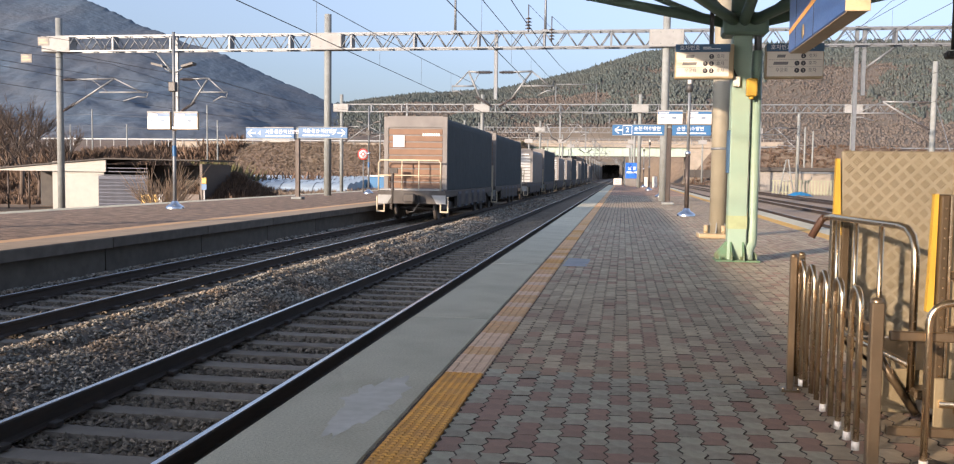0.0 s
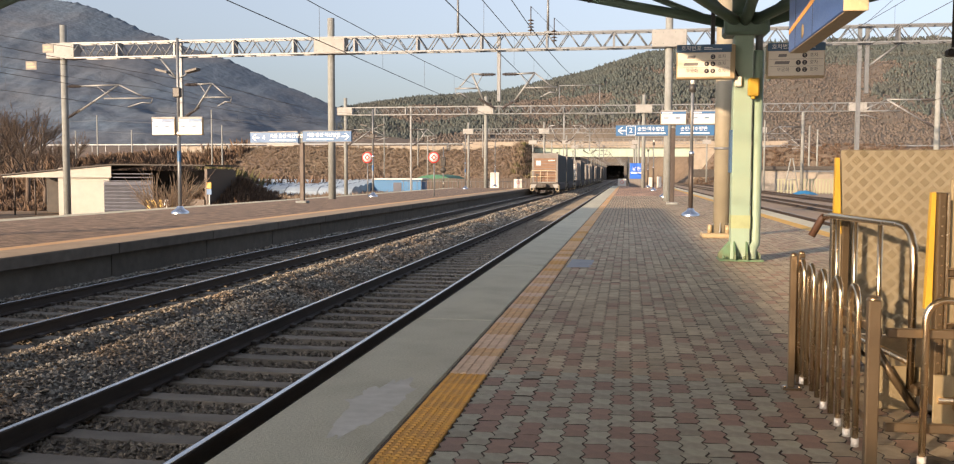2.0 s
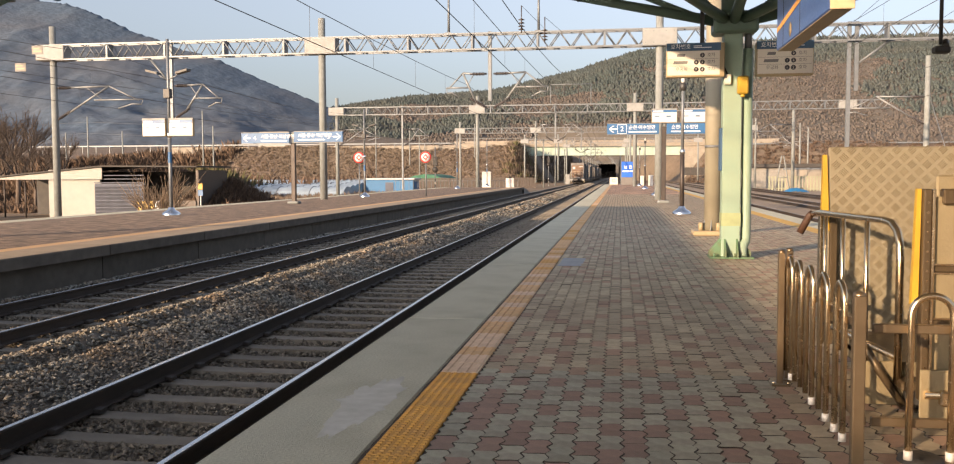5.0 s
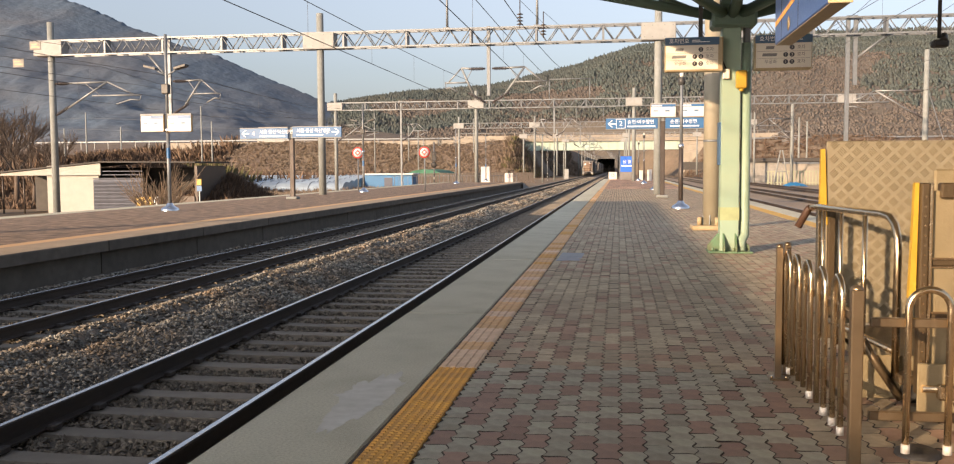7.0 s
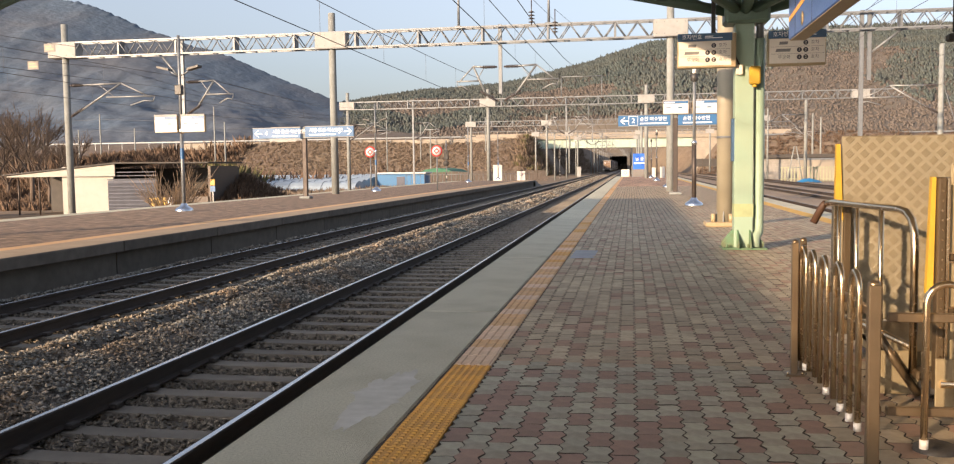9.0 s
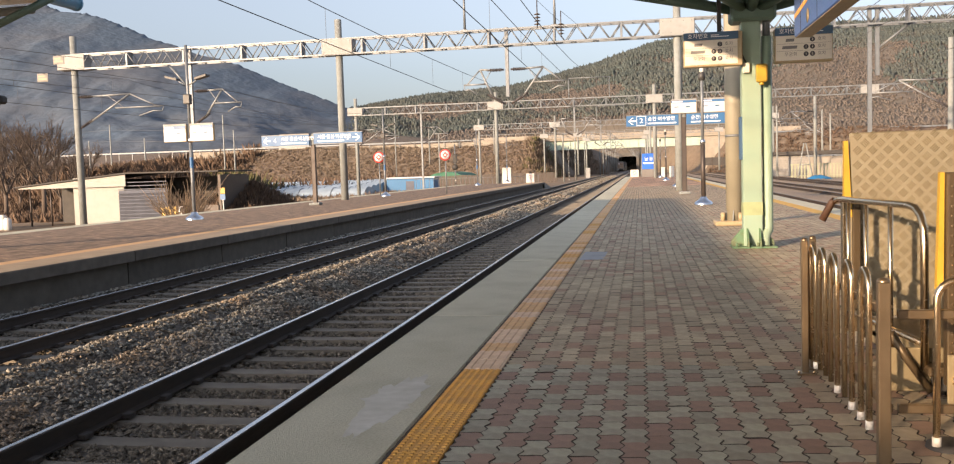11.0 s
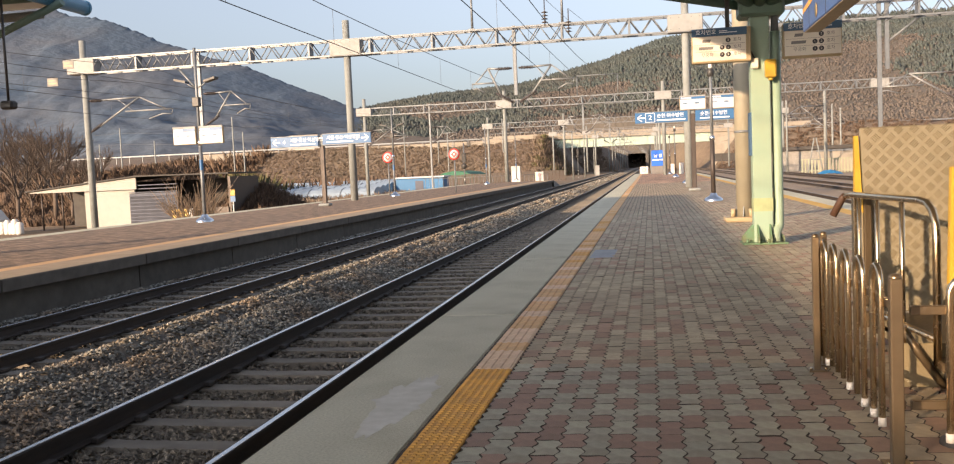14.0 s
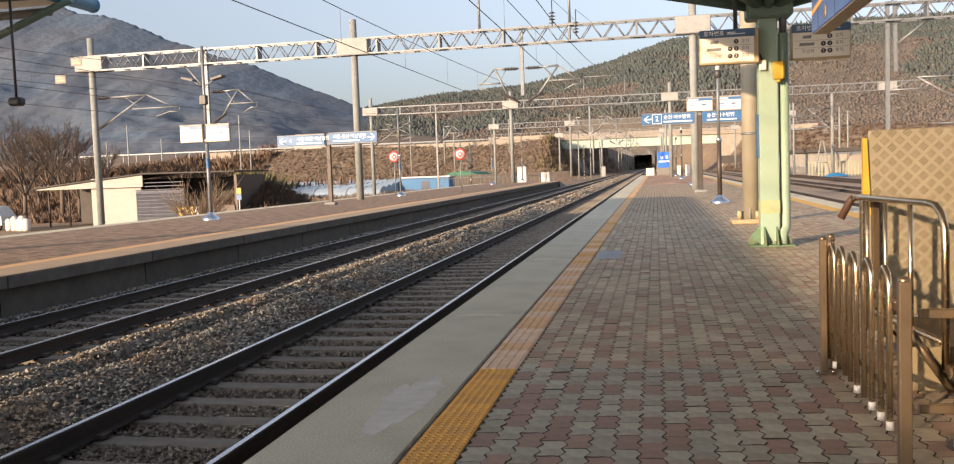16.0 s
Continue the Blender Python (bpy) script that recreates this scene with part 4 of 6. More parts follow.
    part("sticker", MB().lathe(0, 0, [(0.064, h * 0.30), (0.064, h * 0.36)], 12), M_sign_blue, o)
    return o


lamp_post(-14.6, 28.3, 5.75, "tall steel platform lamp with two dark floodlights")
lamp_post(2.0, 30.3, 4.4, "slim platform lamp with dark lower pole and small lantern", False, False, True)
for y in (53, 84.5, 104):
    lamp_post(-15.0, y, 5.2, "tall steel platform lamp with two dark floodlights")
for y in (57, 82, 104):
    lamp_post(2.2, y, 4.4, "slim platform lamp with dark lower pole and small lantern", False, False, True)


# ======== signs ========
def guide_boards(x, y, z0, z1, spans, parent_label, mount=None):
    """White coach guide boards in a row, with a navy head band."""
    for a, b in spans:
        o = thing("guide_board", parent_label, "sign", "coach guide boards", pose(0, y, 0))
        part("case", MB().box(a, b, -0.06, 0.06, z0, z1, 0.012), M_sign_frame, o)
        part("face", MB().box(a + 0.02, b - 0.02, -0.066, -0.06, z0 + 0.02, z1 - 0.14), M_sign_white, o)
        part("head_band", MB().box(a + 0.02, b - 0.02, -0.066, -0.06, z1 - 0.135, z1 - 0.03), M_sign_blue, o)
        part("head_print", MB().box(a + 0.06, a + (b - a) * 0.45, -0.069, -0.066, z1 - 0.105, z1 - 0.06), M_letter_w, o, "white bar of print")
        part("print", MB().box(a + (b - a) * 0.12, a + (b - a) * 0.3, -0.069, -0.066, z0 + 0.26, z0 + 0.30), M_sign_navy, o, "navy bar of print")
        part("print", MB().box(a + (b - a) * 0.58, a + (b - a) * 0.75, -0.069, -0.066, z0 + 0.25, z0 + 0.31), M_sign_navy, o, "navy bar of print")
        part("top_edge", MB().box(a, b, -0.07, 0.07, z1 - 0.02, z1 + 0.03), M_cream_plate, o)


guide_boards(0, 28.25, 2.59, 3.15, [(-15.49, -14.68), (-14.56, -13.72)], "white coach guide board on the lamp post, blue head band")
guide_boards(0, 41.55, 3.56, 4.15, [(1.39, 2.50), (2.66, 3.74)], "white coach guide board above the blue direction sign")


def direction_sign(x0, x1, y, z0, z1, words, number, arrow, label):
    o = thing("direction_sign", label, "sign", "platform direction signs", pose(0, y, 0))
    part("panel", MB().box(x0, x1, -0.06, 0.06, z0, z1, 0.015), M_sign_blue, o)
    part("border", MB().box(x0, x1, -0.064, 0.064, z1, z1 + 0.03).box(x0, x1, -0.064, 0.064, z0 - 0.03, z0), M_galv, o)
    zc, h, w = (z0 + z1) / 2, z1 - z0, x1 - x0
    left = arrow < 0
    if arrow:
        ax = x0 + 0.28 if left else x1 - 0.28
        d = -1 if left else 1
        ar = MB()
        ar.box(ax - 0.17, ax + 0.17, -0.068, -0.06, zc - 0.025, zc + 0.025)
        for s in (-1, 1):
            ar.add([(ax + d * 0.19, -0.068, zc), (ax + d * 0.15, -0.068, zc + s * 0.045), (ax + d * 0.02, -0.068, zc + s * 0.15), (ax - d * 0.04, -0.068, zc + s * 0.15)], [(0, 1, 2, 3)] if s * d > 0 else [(3, 2, 1, 0)])
        part("arrow", ar, M_letter_w, o)
    tx = x0 + (0.95 if left else 0.2)
    if number:
        nx = x0 + 0.66 if left else x1 - 0.66
        lettering(number, h * (0.66 if number == "2" else 0.6), M_letter_w, o, pose(nx, -0.066, zc) @ FACE, "CENTER", "number")
        if number == "2":
            fr = MB()
            q = h * 0.43
            for a in (-1, 1):
                fr.box(nx + a * q - 0.008, nx + a * q + 0.008, -0.067, -0.06, zc - q, zc + q).box(nx - q, nx + q, -0.067, -0.06, zc + a * q - 0.008, zc + a * q + 0.008)
            part("number_frame", fr, M_letter_w, o)
    lettering(words, h * 0.44, M_letter_w, o, pose(tx, -0.066, zc + h * 0.13) @ FACE, "LEFT")
    wl = 1.22 if left else 1.25
    part("small_print", MB().box(tx, tx + wl, -0.067, -0.06, zc - h * 0.33, zc - h * 0.22), M_letter_w, o, "line of small white print")
    return o


def sign_post(x, y, h, label, foot=0.17):
    o = thing("sign_post", label, "post", "sign posts", pose(x, y, 0))
    part("post", MB().box(-0.1, 0.1, -0.09, 0.09, 0.1, h, 0.02), M_post_dark, o)
    part("foot", MB().box(-0.26, 0.26, -0.22, 0.22, 0, 0.12, 0.03), M_conc_pole, o, "pale concrete foot")
    part("head", MB().box(-0.06, 0.06, -0.08, 0.08, h, h + 0.5, 0.01), M_conc_pole, o)


direction_sign(-17.11, -14.81, 40, 2.76, 3.22, "서울·용산·익산방면", "4", -1, "blue direction sign with white arrow on a dark post")
direction_sign(-14.60, -12.30, 40, 2.80, 3.26, "서울·용산·익산방면", "3", 1, "blue direction sign with white arrow on a dark post")
sign_post(-14.7, 40.15, 2.76, "dark brown sign post on a pale foot")
direction_sign(-0.56, 1.72, 41.6, 3.07, 3.53, "순천·여수방면", "2", -1, "blue direction sign with white arrow and number")
direction_sign(2.05, 3.72, 41.6, 3.07, 3.53, "순천·여수방면", "", 0, "blue direction sign with white words")
sign_post(1.94, 41.75, 3.4, "dark brown sign post on a pale foot")

nb = thing("name_board", "bright blue station name board on a grey plinth", "sign", "", pose(0, 110, 0))
part("plinth", MB().box(0.2, 1.75, -0.2, 0.2, 0, 0.92, 0.03), M_cgrey, nb)
part("board", MB().box(0.22, 1.73, -0.16, 0.16, 0.92, 2.76, 0.03), M_name_blue, nb)
lettering("남 원", 0.46, M_letter_w, nb, pose(0.98, -0.17, 2.1) @ FACE)
part("small_print", MB().box(0.35, 1.6, -0.17, -0.16, 1.55, 1.72), M_letter_w, nb)
part("frame_post", MB().box(0.12, 0.22, -0.1, 0.1, 0, 2.9), M_galv, nb)
part("frame_post", MB().box(1.73, 1.83, -0.1, 0.1, 0, 2.9), M_galv, nb)
for x, y, w, h, m, nm, lb in ((-16.2, 112, 1.1, 1.55, M_white, "equipment_cabinet", "white trackside equipment cabinet"), (-13.3, 112, 1.0, 0.75, M_white, "warning_plate", "low white plate with red print"), (2.5, 106, 0.5, 1.1, M_white, "equipment_cabinet", "white trackside equipment cabinet"), (3.3, 100, 0.5, 1.2, M_white, "equipment_cabinet", "white trackside equipment cabinet"), (-0.7, 114, 1.0, 0.9, M_white, "warning_plate", "low white plate with red print"), (-10.6, 190, 0.9, 1.2, M_cream_plate, "equipment_cabinet", "white trackside equipment cabinet")):
    o = thing(nm, lb, "cabinet" if nm[0] == "e" else "sign", "trackside cabinets", pose(x, y, -0.86 if x < -17 else (-0.8 if y > 118 or x < -9 and y > 100 else 0)))
    hh = h + (0.9 if y > 118 or x < -9 else 0)
    part("body", MB().box(-w / 2, w / 2, -0.2, 0.2, 0, hh, 0.03), m, o)
    if nm[0] == "w":
        part("print", MB().lathe(0, 0, [(0.16, 0), (0.20, 0), (0.20, 0.01), (0.16, 0.01)], 16).mesh("print", M_red), M_red, o).matrix_basis = pose(0, -0.205, hh - 0.4, 90)
    else:
        part("door_leaf", MB().box(-w / 2 + 0.06, w / 2 - 0.06, -0.215, -0.2, 0.12, hh - 0.1), m, o)
# handrail fence beyond the platform end
fz = tagged(thing("trackside_fence", "low pale steel fence beside the line", "fence"), kind="structure")
for i in range(28):
    part("post", MB().tube((-13 - 0.6 * i, 118, -0.9), (-13 - 0.6 * i, 118, 0.55), 0.03, n=6), M_galv, fz)
part("rail", MB().tube((-13, 118, 0.5), (-29.5, 118, 0.5), 0.03), M_galv, fz)
ws = tagged(thing("timber_screen", "weathered timber screen wall along the line", "fence"), kind="structure")
for i in range(60):
    part("board", MB().box(-14 - 0.55 * i, -13.5 - 0.55 * i, 150, 150.06, -1.6, 0.75 + 0.06 * math.sin(i * 7)), M_post_dark, ws)

for x, y in ((-15.9, 55), (-11.7, 55)):
    o = thing("stop_sign", "round white sign with red rim on a post", "sign", "round red signs", pose(x, y, 0))
    part("post", MB().tube((0, 0, 0), (0, 0, 2.1), 0.04), M_galv, o)
    d = part("disc", MB().lathe(0, 0, [(0.0, 0.0), (0.34, 0.0), (0.34, 0.03), (0, 0.03)], 28).mesh("disc", M_red), M_red, o, "red rim")
    d.matrix_basis = pose(0, -0.04, 2.37, 90)
    c = part("face", MB().lathe(0, 0, [(0.0, 0.0), (0.27, 0.0), (0.27, 0.01), (0, 0.01)], 28).mesh("face", M_sign_white), M_sign_white, o, "white disc")
    c.matrix_basis = pose(0, -0.072, 2.37, 90)
    q = 0.19
    part("diamond", MB().add([(-q, -0.084, 2.37), (0, -0.084, 2.37 - q), (q, -0.084, 2.37), (0, -0.084, 2.37 + q), (-q * .45, -0.084, 2.37), (0, -0.084, 2.37 - q * .45), (q * .45, -0.084, 2.37), (0, -0.084, 2.37 + q * .45)], [(0, 1, 5, 4), (1, 2, 6, 5), (2, 3, 7, 6), (3, 0, 4, 7)]), M_red, o, "red diamond outline")

for x, y, top, grp in ((-18.2, 90, 4.1, ""), (-13.0, 170, 5.4, "")):
    o = thing("railway_signal", "slim signal post with dark lamp heads", "signal", "railway signals", pose(x, y, 0))
    part("post", MB().tube((0, 0, -0.9), (0, 0, top), 0.06), M_galv, o)
    for i in range(6):
        part("band", MB().tube((0, 0, -0.8 + 0.3 * i), (0, 0, -0.65 + 0.3 * i), 0.065), M_black if i % 2 else M_white, o)
    hd = part("lamp_head", MB().box(-0.22, 0.22, -0.12, 0.12, top - 1.9, top - 1.0, 0.04), M_black, o)
    part("lens", MB().lathe(0, 0, [(0, 0), (0.09, 0), (0.09, 0.03), (0, 0.03)], 12).mesh("lens", M_insul), M_insul, hd).matrix_basis = pose(0, -0.13, top - 1.2, 90)
    part("lamp_disc", MB().lathe(0, 0, [(0, 0), (0.3, 0), (0.3, 0.05), (0, 0.05)], 20).mesh("disc", M_black), M_black, o).matrix_basis = pose(0, -0.1, top - 2.3, 90)
# short yellow marker behind the far platform
o = thing("marker_post", "short post with a blue plate and yellow head", "post", "", pose(-28.75, 60, 0))
part("post", MB().tube((0, 0, -1.8), (0, 0, 0.2), 0.05), M_white, o)
part("plate", MB().box(-0.18, 0.18, -0.05, 0.0, -0.1, 0.3), M_sign_blue, o)
part("head", MB().box(-0.18, 0.18, -0.06, 0.02, 0.32, 0.75, 0.02), M_yellow, o)

# ======== our canopy, its column and what hangs from it ========
CX, CY = 1.70, 14.6
col = thing("canopy_column", "pale green steel canopy column with a rain pipe", "column", "canopy columns", pose(CX, CY, 0))
shaft = MB().box(-0.14, 0.14, -0.14, 0.14, 0.0, 3.62, 0.012)
part("shaft", shaft, M_green, col)
part("painted_band", MB().box(-0.143, 0.143, -0.143, 0.143, 0.50, 0.70), material("faded_green_band", (0.31, 0.36, 0.20), (0.28, 0.325, 0.18), 0.55, dirt=0.3, dirt_scale=6), col, "faded yellow-green paint band")
part("base_plate", MB().box(-0.32, 0.34, -0.26, 0.26, 0.0, 0.03, 0.005), M_green_gusset, col)
for a in range(4):
    g = MB().add([(0.14, -0.012, 0.03), (0.31, -0.012, 0.03), (0.31, -0.012, 0.10), (0.14, -0.012, 0.30), (0.14, 0.012, 0.03), (0.31, 0.012, 0.03), (0.31, 0.012, 0.10), (0.14, 0.012, 0.30)], [(0, 1, 2, 3), (7, 6, 5, 4), (0, 4, 5, 1), (1, 5, 6, 2), (2, 6, 7, 3)])
    for off in (-0.09, 0.09):
        q = part("gusset", g.mesh("gusset", M_green_gusset), M_green_gusset, col)
        q.matrix_basis = pose(0, 0, 0, 0, 0, 90 * a) @ pose(0, off, 0)
for bx_, by_ in ((-0.25, -0.2), (-0.06, -0.22), (0.06, -0.22), (-0.25, 0.2), (0.27, 0.2)):
    part("base_bolt", MB().tube((bx_, by_, 0.03), (bx_, by_, 0.085), 0.018, n=6), M_green_gusset, col)
pipe = part("rain_pipe", MB().pipe([(0.235, -0.02, 3.2), (0.235, -0.02, 0.34), (0.23, -0.03, 0.26), (0.19, -0.08, 0.20), (0.17, -0.12, 0.13), (0.17, -0.16, 0.02)], 0.075, 14), M_green, col)
part("pipe_neck", MB().tube((0.235, -0.02, 3.2), (0.235, -0.02, 3.75), 0.055), M_galv, pipe, "bare grey pipe neck")
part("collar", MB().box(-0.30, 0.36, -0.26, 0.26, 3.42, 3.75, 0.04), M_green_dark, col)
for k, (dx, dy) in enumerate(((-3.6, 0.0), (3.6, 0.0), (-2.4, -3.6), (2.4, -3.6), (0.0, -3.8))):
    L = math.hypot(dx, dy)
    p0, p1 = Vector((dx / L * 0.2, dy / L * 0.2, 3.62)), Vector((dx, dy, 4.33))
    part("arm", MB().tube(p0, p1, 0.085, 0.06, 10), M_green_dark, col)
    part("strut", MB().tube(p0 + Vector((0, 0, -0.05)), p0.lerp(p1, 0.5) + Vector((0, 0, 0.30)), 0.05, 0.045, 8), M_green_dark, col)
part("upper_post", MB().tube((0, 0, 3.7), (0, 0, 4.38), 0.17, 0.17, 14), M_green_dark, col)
ybox = part("alarm_box", MB().box(0.06, 0.22, -0.27, -0.14, 2.50, 2.77, 0.02), M_yellow, col, "yellow call box")
part("alarm_spout", MB().tube((0.14, -0.2, 2.46), (0.14, -0.2, 2.5), 0.035), M_yellow, ybox)
part("switch_box", MB().box(-0.13, -0.03, -0.21, -0.14, 2.65, 2.80, 0.01), M_sign_beige, col, "small cream switch box")
part("cable", MB().pipe([(-0.08, -0.16, 2.8), (-0.15, -0.17, 2.95), (-0.2, -0.2, 3.2)], 0.012, 6), M_black, col)
part("notice", MB().box(-0.17, -0.14, -0.12, 0.12, 1.35, 2.0), M_sign_navy, col, "narrow dark notice plate")

for x0, x1, back in ((0.70, 1.50, 0), (2.02, 2.84, 0)):
    o = thing("coach_board", "cream coach guide light box with navy head band" if x0 < 1 else "shaded coach guide light box with navy head band", "sign", "coach light boxes", pose(0, 14.35, 0))
    z0, z1 = 2.79, 3.26
    part("case", MB().box(x0, x1 + (0.06 if x0 < 1 else 0), -0.05, 0.12, z0 - 0.03, z1 + 0.01, 0.012), M_sign_frame, o, "tan metal case")
    part("face", MB().box(x0 + 0.015, x1 - 0.015, -0.058, -0.05, z0, z1 - 0.11), M_sign_beige, o)
    part("head_band", MB().box(x0, x1, -0.062, -0.05, z1 - 0.105, z1 + 0.01), M_sign_navy, o)
    lettering("호차번호", 0.082, M_letter_w, o, pose(x0 + 0.21, -0.066, z1 - 0.048) @ FACE)
    part("head_print", MB().box(x0 + 0.40, x0 + 0.52, -0.066, -0.062, z1 - 0.042, z1 - 0.032).box(x0 + 0.40, x1 - 0.14, -0.066, -0.062, z1 - 0.066, z1 - 0.056), M_letter_w, o)
    for r in range(3):
        zz = z1 - 0.175 - 0.105 * r
        if r == 2:
            lettering("무궁화", 0.065, M_letter_g, o, pose(x0 + 0.225, -0.061, zz) @ FACE)
        else:
            a, b = ((0.15, 0.28), (0.10, 0.32))[r]
            part("row_print", MB().add([(x0 + a, -0.061, zz - 0.022), (x0 + b - 0.012, -0.061, zz - 0.022), (x0 + b, -0.061, zz + 0.022), (x0 + a + 0.012, -0.061, zz + 0.022)], [(0, 1, 2, 3)]), M_letter_g, o, "slanting grey bar of print")
        lettering("호차", 0.065, M_letter_g, o, pose(x0 + 0.66, -0.061, zz) @ FACE)
        for j, num in enumerate("2" if r == 0 else "12"):
            cxx = x0 + (0.53 if r == 0 else 0.44 + 0.09 * j)
            part("number_disc", MB().lathe(0, 0, [(0, 0), (0.036, 0), (0.036, 0.003), (0, 0.003)], 16).mesh("disc", M_letter_d), M_letter_d, o).matrix_basis = pose(cxx, -0.058, zz, 90)
            lettering(num, 0.05, M_sign_beige, o, pose(cxx, -0.064, zz) @ FACE, name="number")
        if r:
            part("rule", MB().box(x0 + 0.03, x1 - 0.03, -0.060, -0.058, zz + 0.050, zz + 0.053), M_letter_d, o)
    part("bracket", MB().box((x0 + x1) / 2 + 0.1, (x0 + x1) / 2 + 0.16, 0.0, 0.06, z1, 4.4), M_lamp, o)

hb = thing("hanging_board", "dark blue box sign hung lengthwise with a cream end", "sign")
HX0, HX1, HY0, HY1, HZ0, HZ1 = 1.56, 1.73, 7.25, 9.65, 2.53, 3.18
part("case", MB().box(HX0, HX1, HY0 + 0.02, HY1, HZ0, HZ1, 0.01), M_box_blue, hb)
part("underside", MB().box(HX0 + 0.012, HX1 - 0.012, HY0 + 0.03, HY1 - 0.01, HZ0 - 0.006, HZ0 + 0.002), M_sign_frame, hb, "tan underside")
part("end_cap", MB().box(HX0 - 0.004, HX1 + 0.004, HY0, HY0 + 0.02, HZ0 - 0.004, HZ1 + 0.004, 0.004), material("cream_end_cap", (0.56, 0.46, 0.29), (0.52, 0.43, 0.27), 0.45, dirt=0.2), hb, "cream end cap")
part("stripe", MB().add([(HX0 - 0.003, HY1 - 0.02, HZ0 + 0.17), (HX0 - 0.003, HY1 - 0.02, HZ0 + 0.22), (HX0 - 0.003, HY0 + 0.3, HZ0 + 0.40), (HX0 - 0.003, HY0 + 0.3, HZ0 + 0.35)], [(0, 1, 2, 3)]), M_orange, hb, "thin orange stripe")
part("emblem", MB().lathe(0, 0, [(0, 0), (0.07, 0), (0.07, 0.002), (0, 0.002)], 6).mesh("emblem", M_sign_frame), M_sign_frame, hb).matrix_basis = pose(HX0 - 0.003, 8.9, HZ0 + 0.10, 0, -90)
part("seam", MB().box(HX0 - 0.002, HX0, 8.45, 8.46, HZ0, HZ1).box(HX0 - 0.002, HX0, 9.28, 9.29, HZ0, HZ1), M_black, hb)
for y in (7.8, 9.2):
    part("hanger", MB().tube((1.645, y, HZ1), (1.645, y, 4.4), 0.02), M_galv, hb)

o = thing("hanging_camera", "dark platform camera hung on a thin pole", "camera", "hanging devices", pose(3.86, 12, 0))
part("pole", MB().tube((0, 0, 2.86), (0, 0, 4.43), 0.024), M_lamp, o)
part("housing", MB().box(-0.08, 0.10, -0.08, 0.08, 2.75, 2.84, 0.02), M_black, o)
part("lens_hood", MB().tube((0.03, -0.08, 2.83), (0.07, 0.04, 2.90), 0.04), M_black, o)

roof = tagged(thing("canopy_near", "ribbed platform canopy roof on green arms", "canopy"), kind="structure")
part("roof_sheet", MB().add([(x, y, z + dz) for dz in (0, 0.08) for y in (-45, 15.3) for x, z in ((-2.2, 4.46), (1.7, 4.40), (5.6, 4.46))],
                            [(0, 1, 4, 3), (1, 2, 5, 4), (6, 9, 10, 7), (7, 10, 11, 8), (0, 3, 9, 6), (2, 8, 11, 5), (3, 4, 10, 9), (4, 5, 11, 10), (0, 6, 7, 1), (1, 7, 8, 2)]), M_roof, roof)
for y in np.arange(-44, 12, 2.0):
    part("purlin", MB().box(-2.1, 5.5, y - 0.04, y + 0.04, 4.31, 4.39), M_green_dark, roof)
part("gutter", MB().tube((-2.28, -45, 4.47), (-2.28, 15.3, 4.47), 0.09), M_blue_pipe, roof)
for y in (0.0, -14.6, -29):
    part("rear_column", MB().box(1.56, 1.84, y - 0.14 - 1.5, y + 0.14 - 1.5, 0, 4.36), M_green, roof)

tipl = thing("arm_lamp", "small grey lamp at the end of the canopy arm", "lamp", "", pose(-0.62, 14.6, 4.06))
part("housing", MB().box(-0.06, 0.06, -0.06, 0.06, -0.06, 0.03, 0.02), M_lamp, tipl)
part("stem", MB().tube((0.03, 0, 0.0), (0.5, 0, 0.14), 0.015), M_lamp, tipl)
part("rod", MB().tube((0, 0, 0), (0, 0, 0.75), 0.012), M_lamp, tipl)

# the canopy over the far platform
c2 = tagged(thing("canopy_far", "canopy over the island platform with a blue gutter", "canopy"), kind="structure")
CE = 18.0
part("roof_sheet", MB().box(-19.25, -11.8, -70, CE, 5.22, 5.30), M_roof, c2)
part("gutter", MB().tube((-11.6, -70, 5.10), (-11.6, CE - 0.2, 5.10), 0.15, n=16), M_blue_pipe, c2, "blue painted gutter pipe")
part("gutter_cap", MB().lathe(0, 0, [(0, 0), (0.16, 0), (0.16, 0.06), (0.145, 0.06)], 16).mesh("cap", M_blue_pipe), M_blue_pipe, c2).matrix_basis = pose(-11.6, CE - 0.24, 5.10, -90)
part("drain_pipe", MB().tube((-14.2, 17.1, 4.86), (-12.35, 17.45, 4.97), 0.09), M_conc_pole, c2, "pale drain pipe")
for y in (16.6, 0.4, -14.5, -29, -44, -58):
    b = part("bracket_arm", MB().tube((-14.3, y, 3.9), (-11.3, y, 5.0), 0.08, n=8).tube((-14.3, y, 3.9), (-17.4, y, 5.1), 0.08, n=8).tube((-17.5, y, 5.15), (-11.3, y, 5.1), 0.06, n=8), M_green_dark, c2)
    part("column", MB().box(-14.45, -14.15, y - 0.15, y + 0.15, 0, 4.1, 0.012), M_green, c2)
o = thing("hanging_speaker", "dark platform speaker hung on a thin pole", "speaker", "hanging devices", pose(-11.9, 15.6, 0))
part("pole", MB().tube((0, 0, 3.0), (0, 0, 5.1), 0.025), M_lamp, o)
part("housing", MB().box(-0.14, 0.14, -0.1, 0.1, 2.86, 3.02, 0.04), M_black, o)

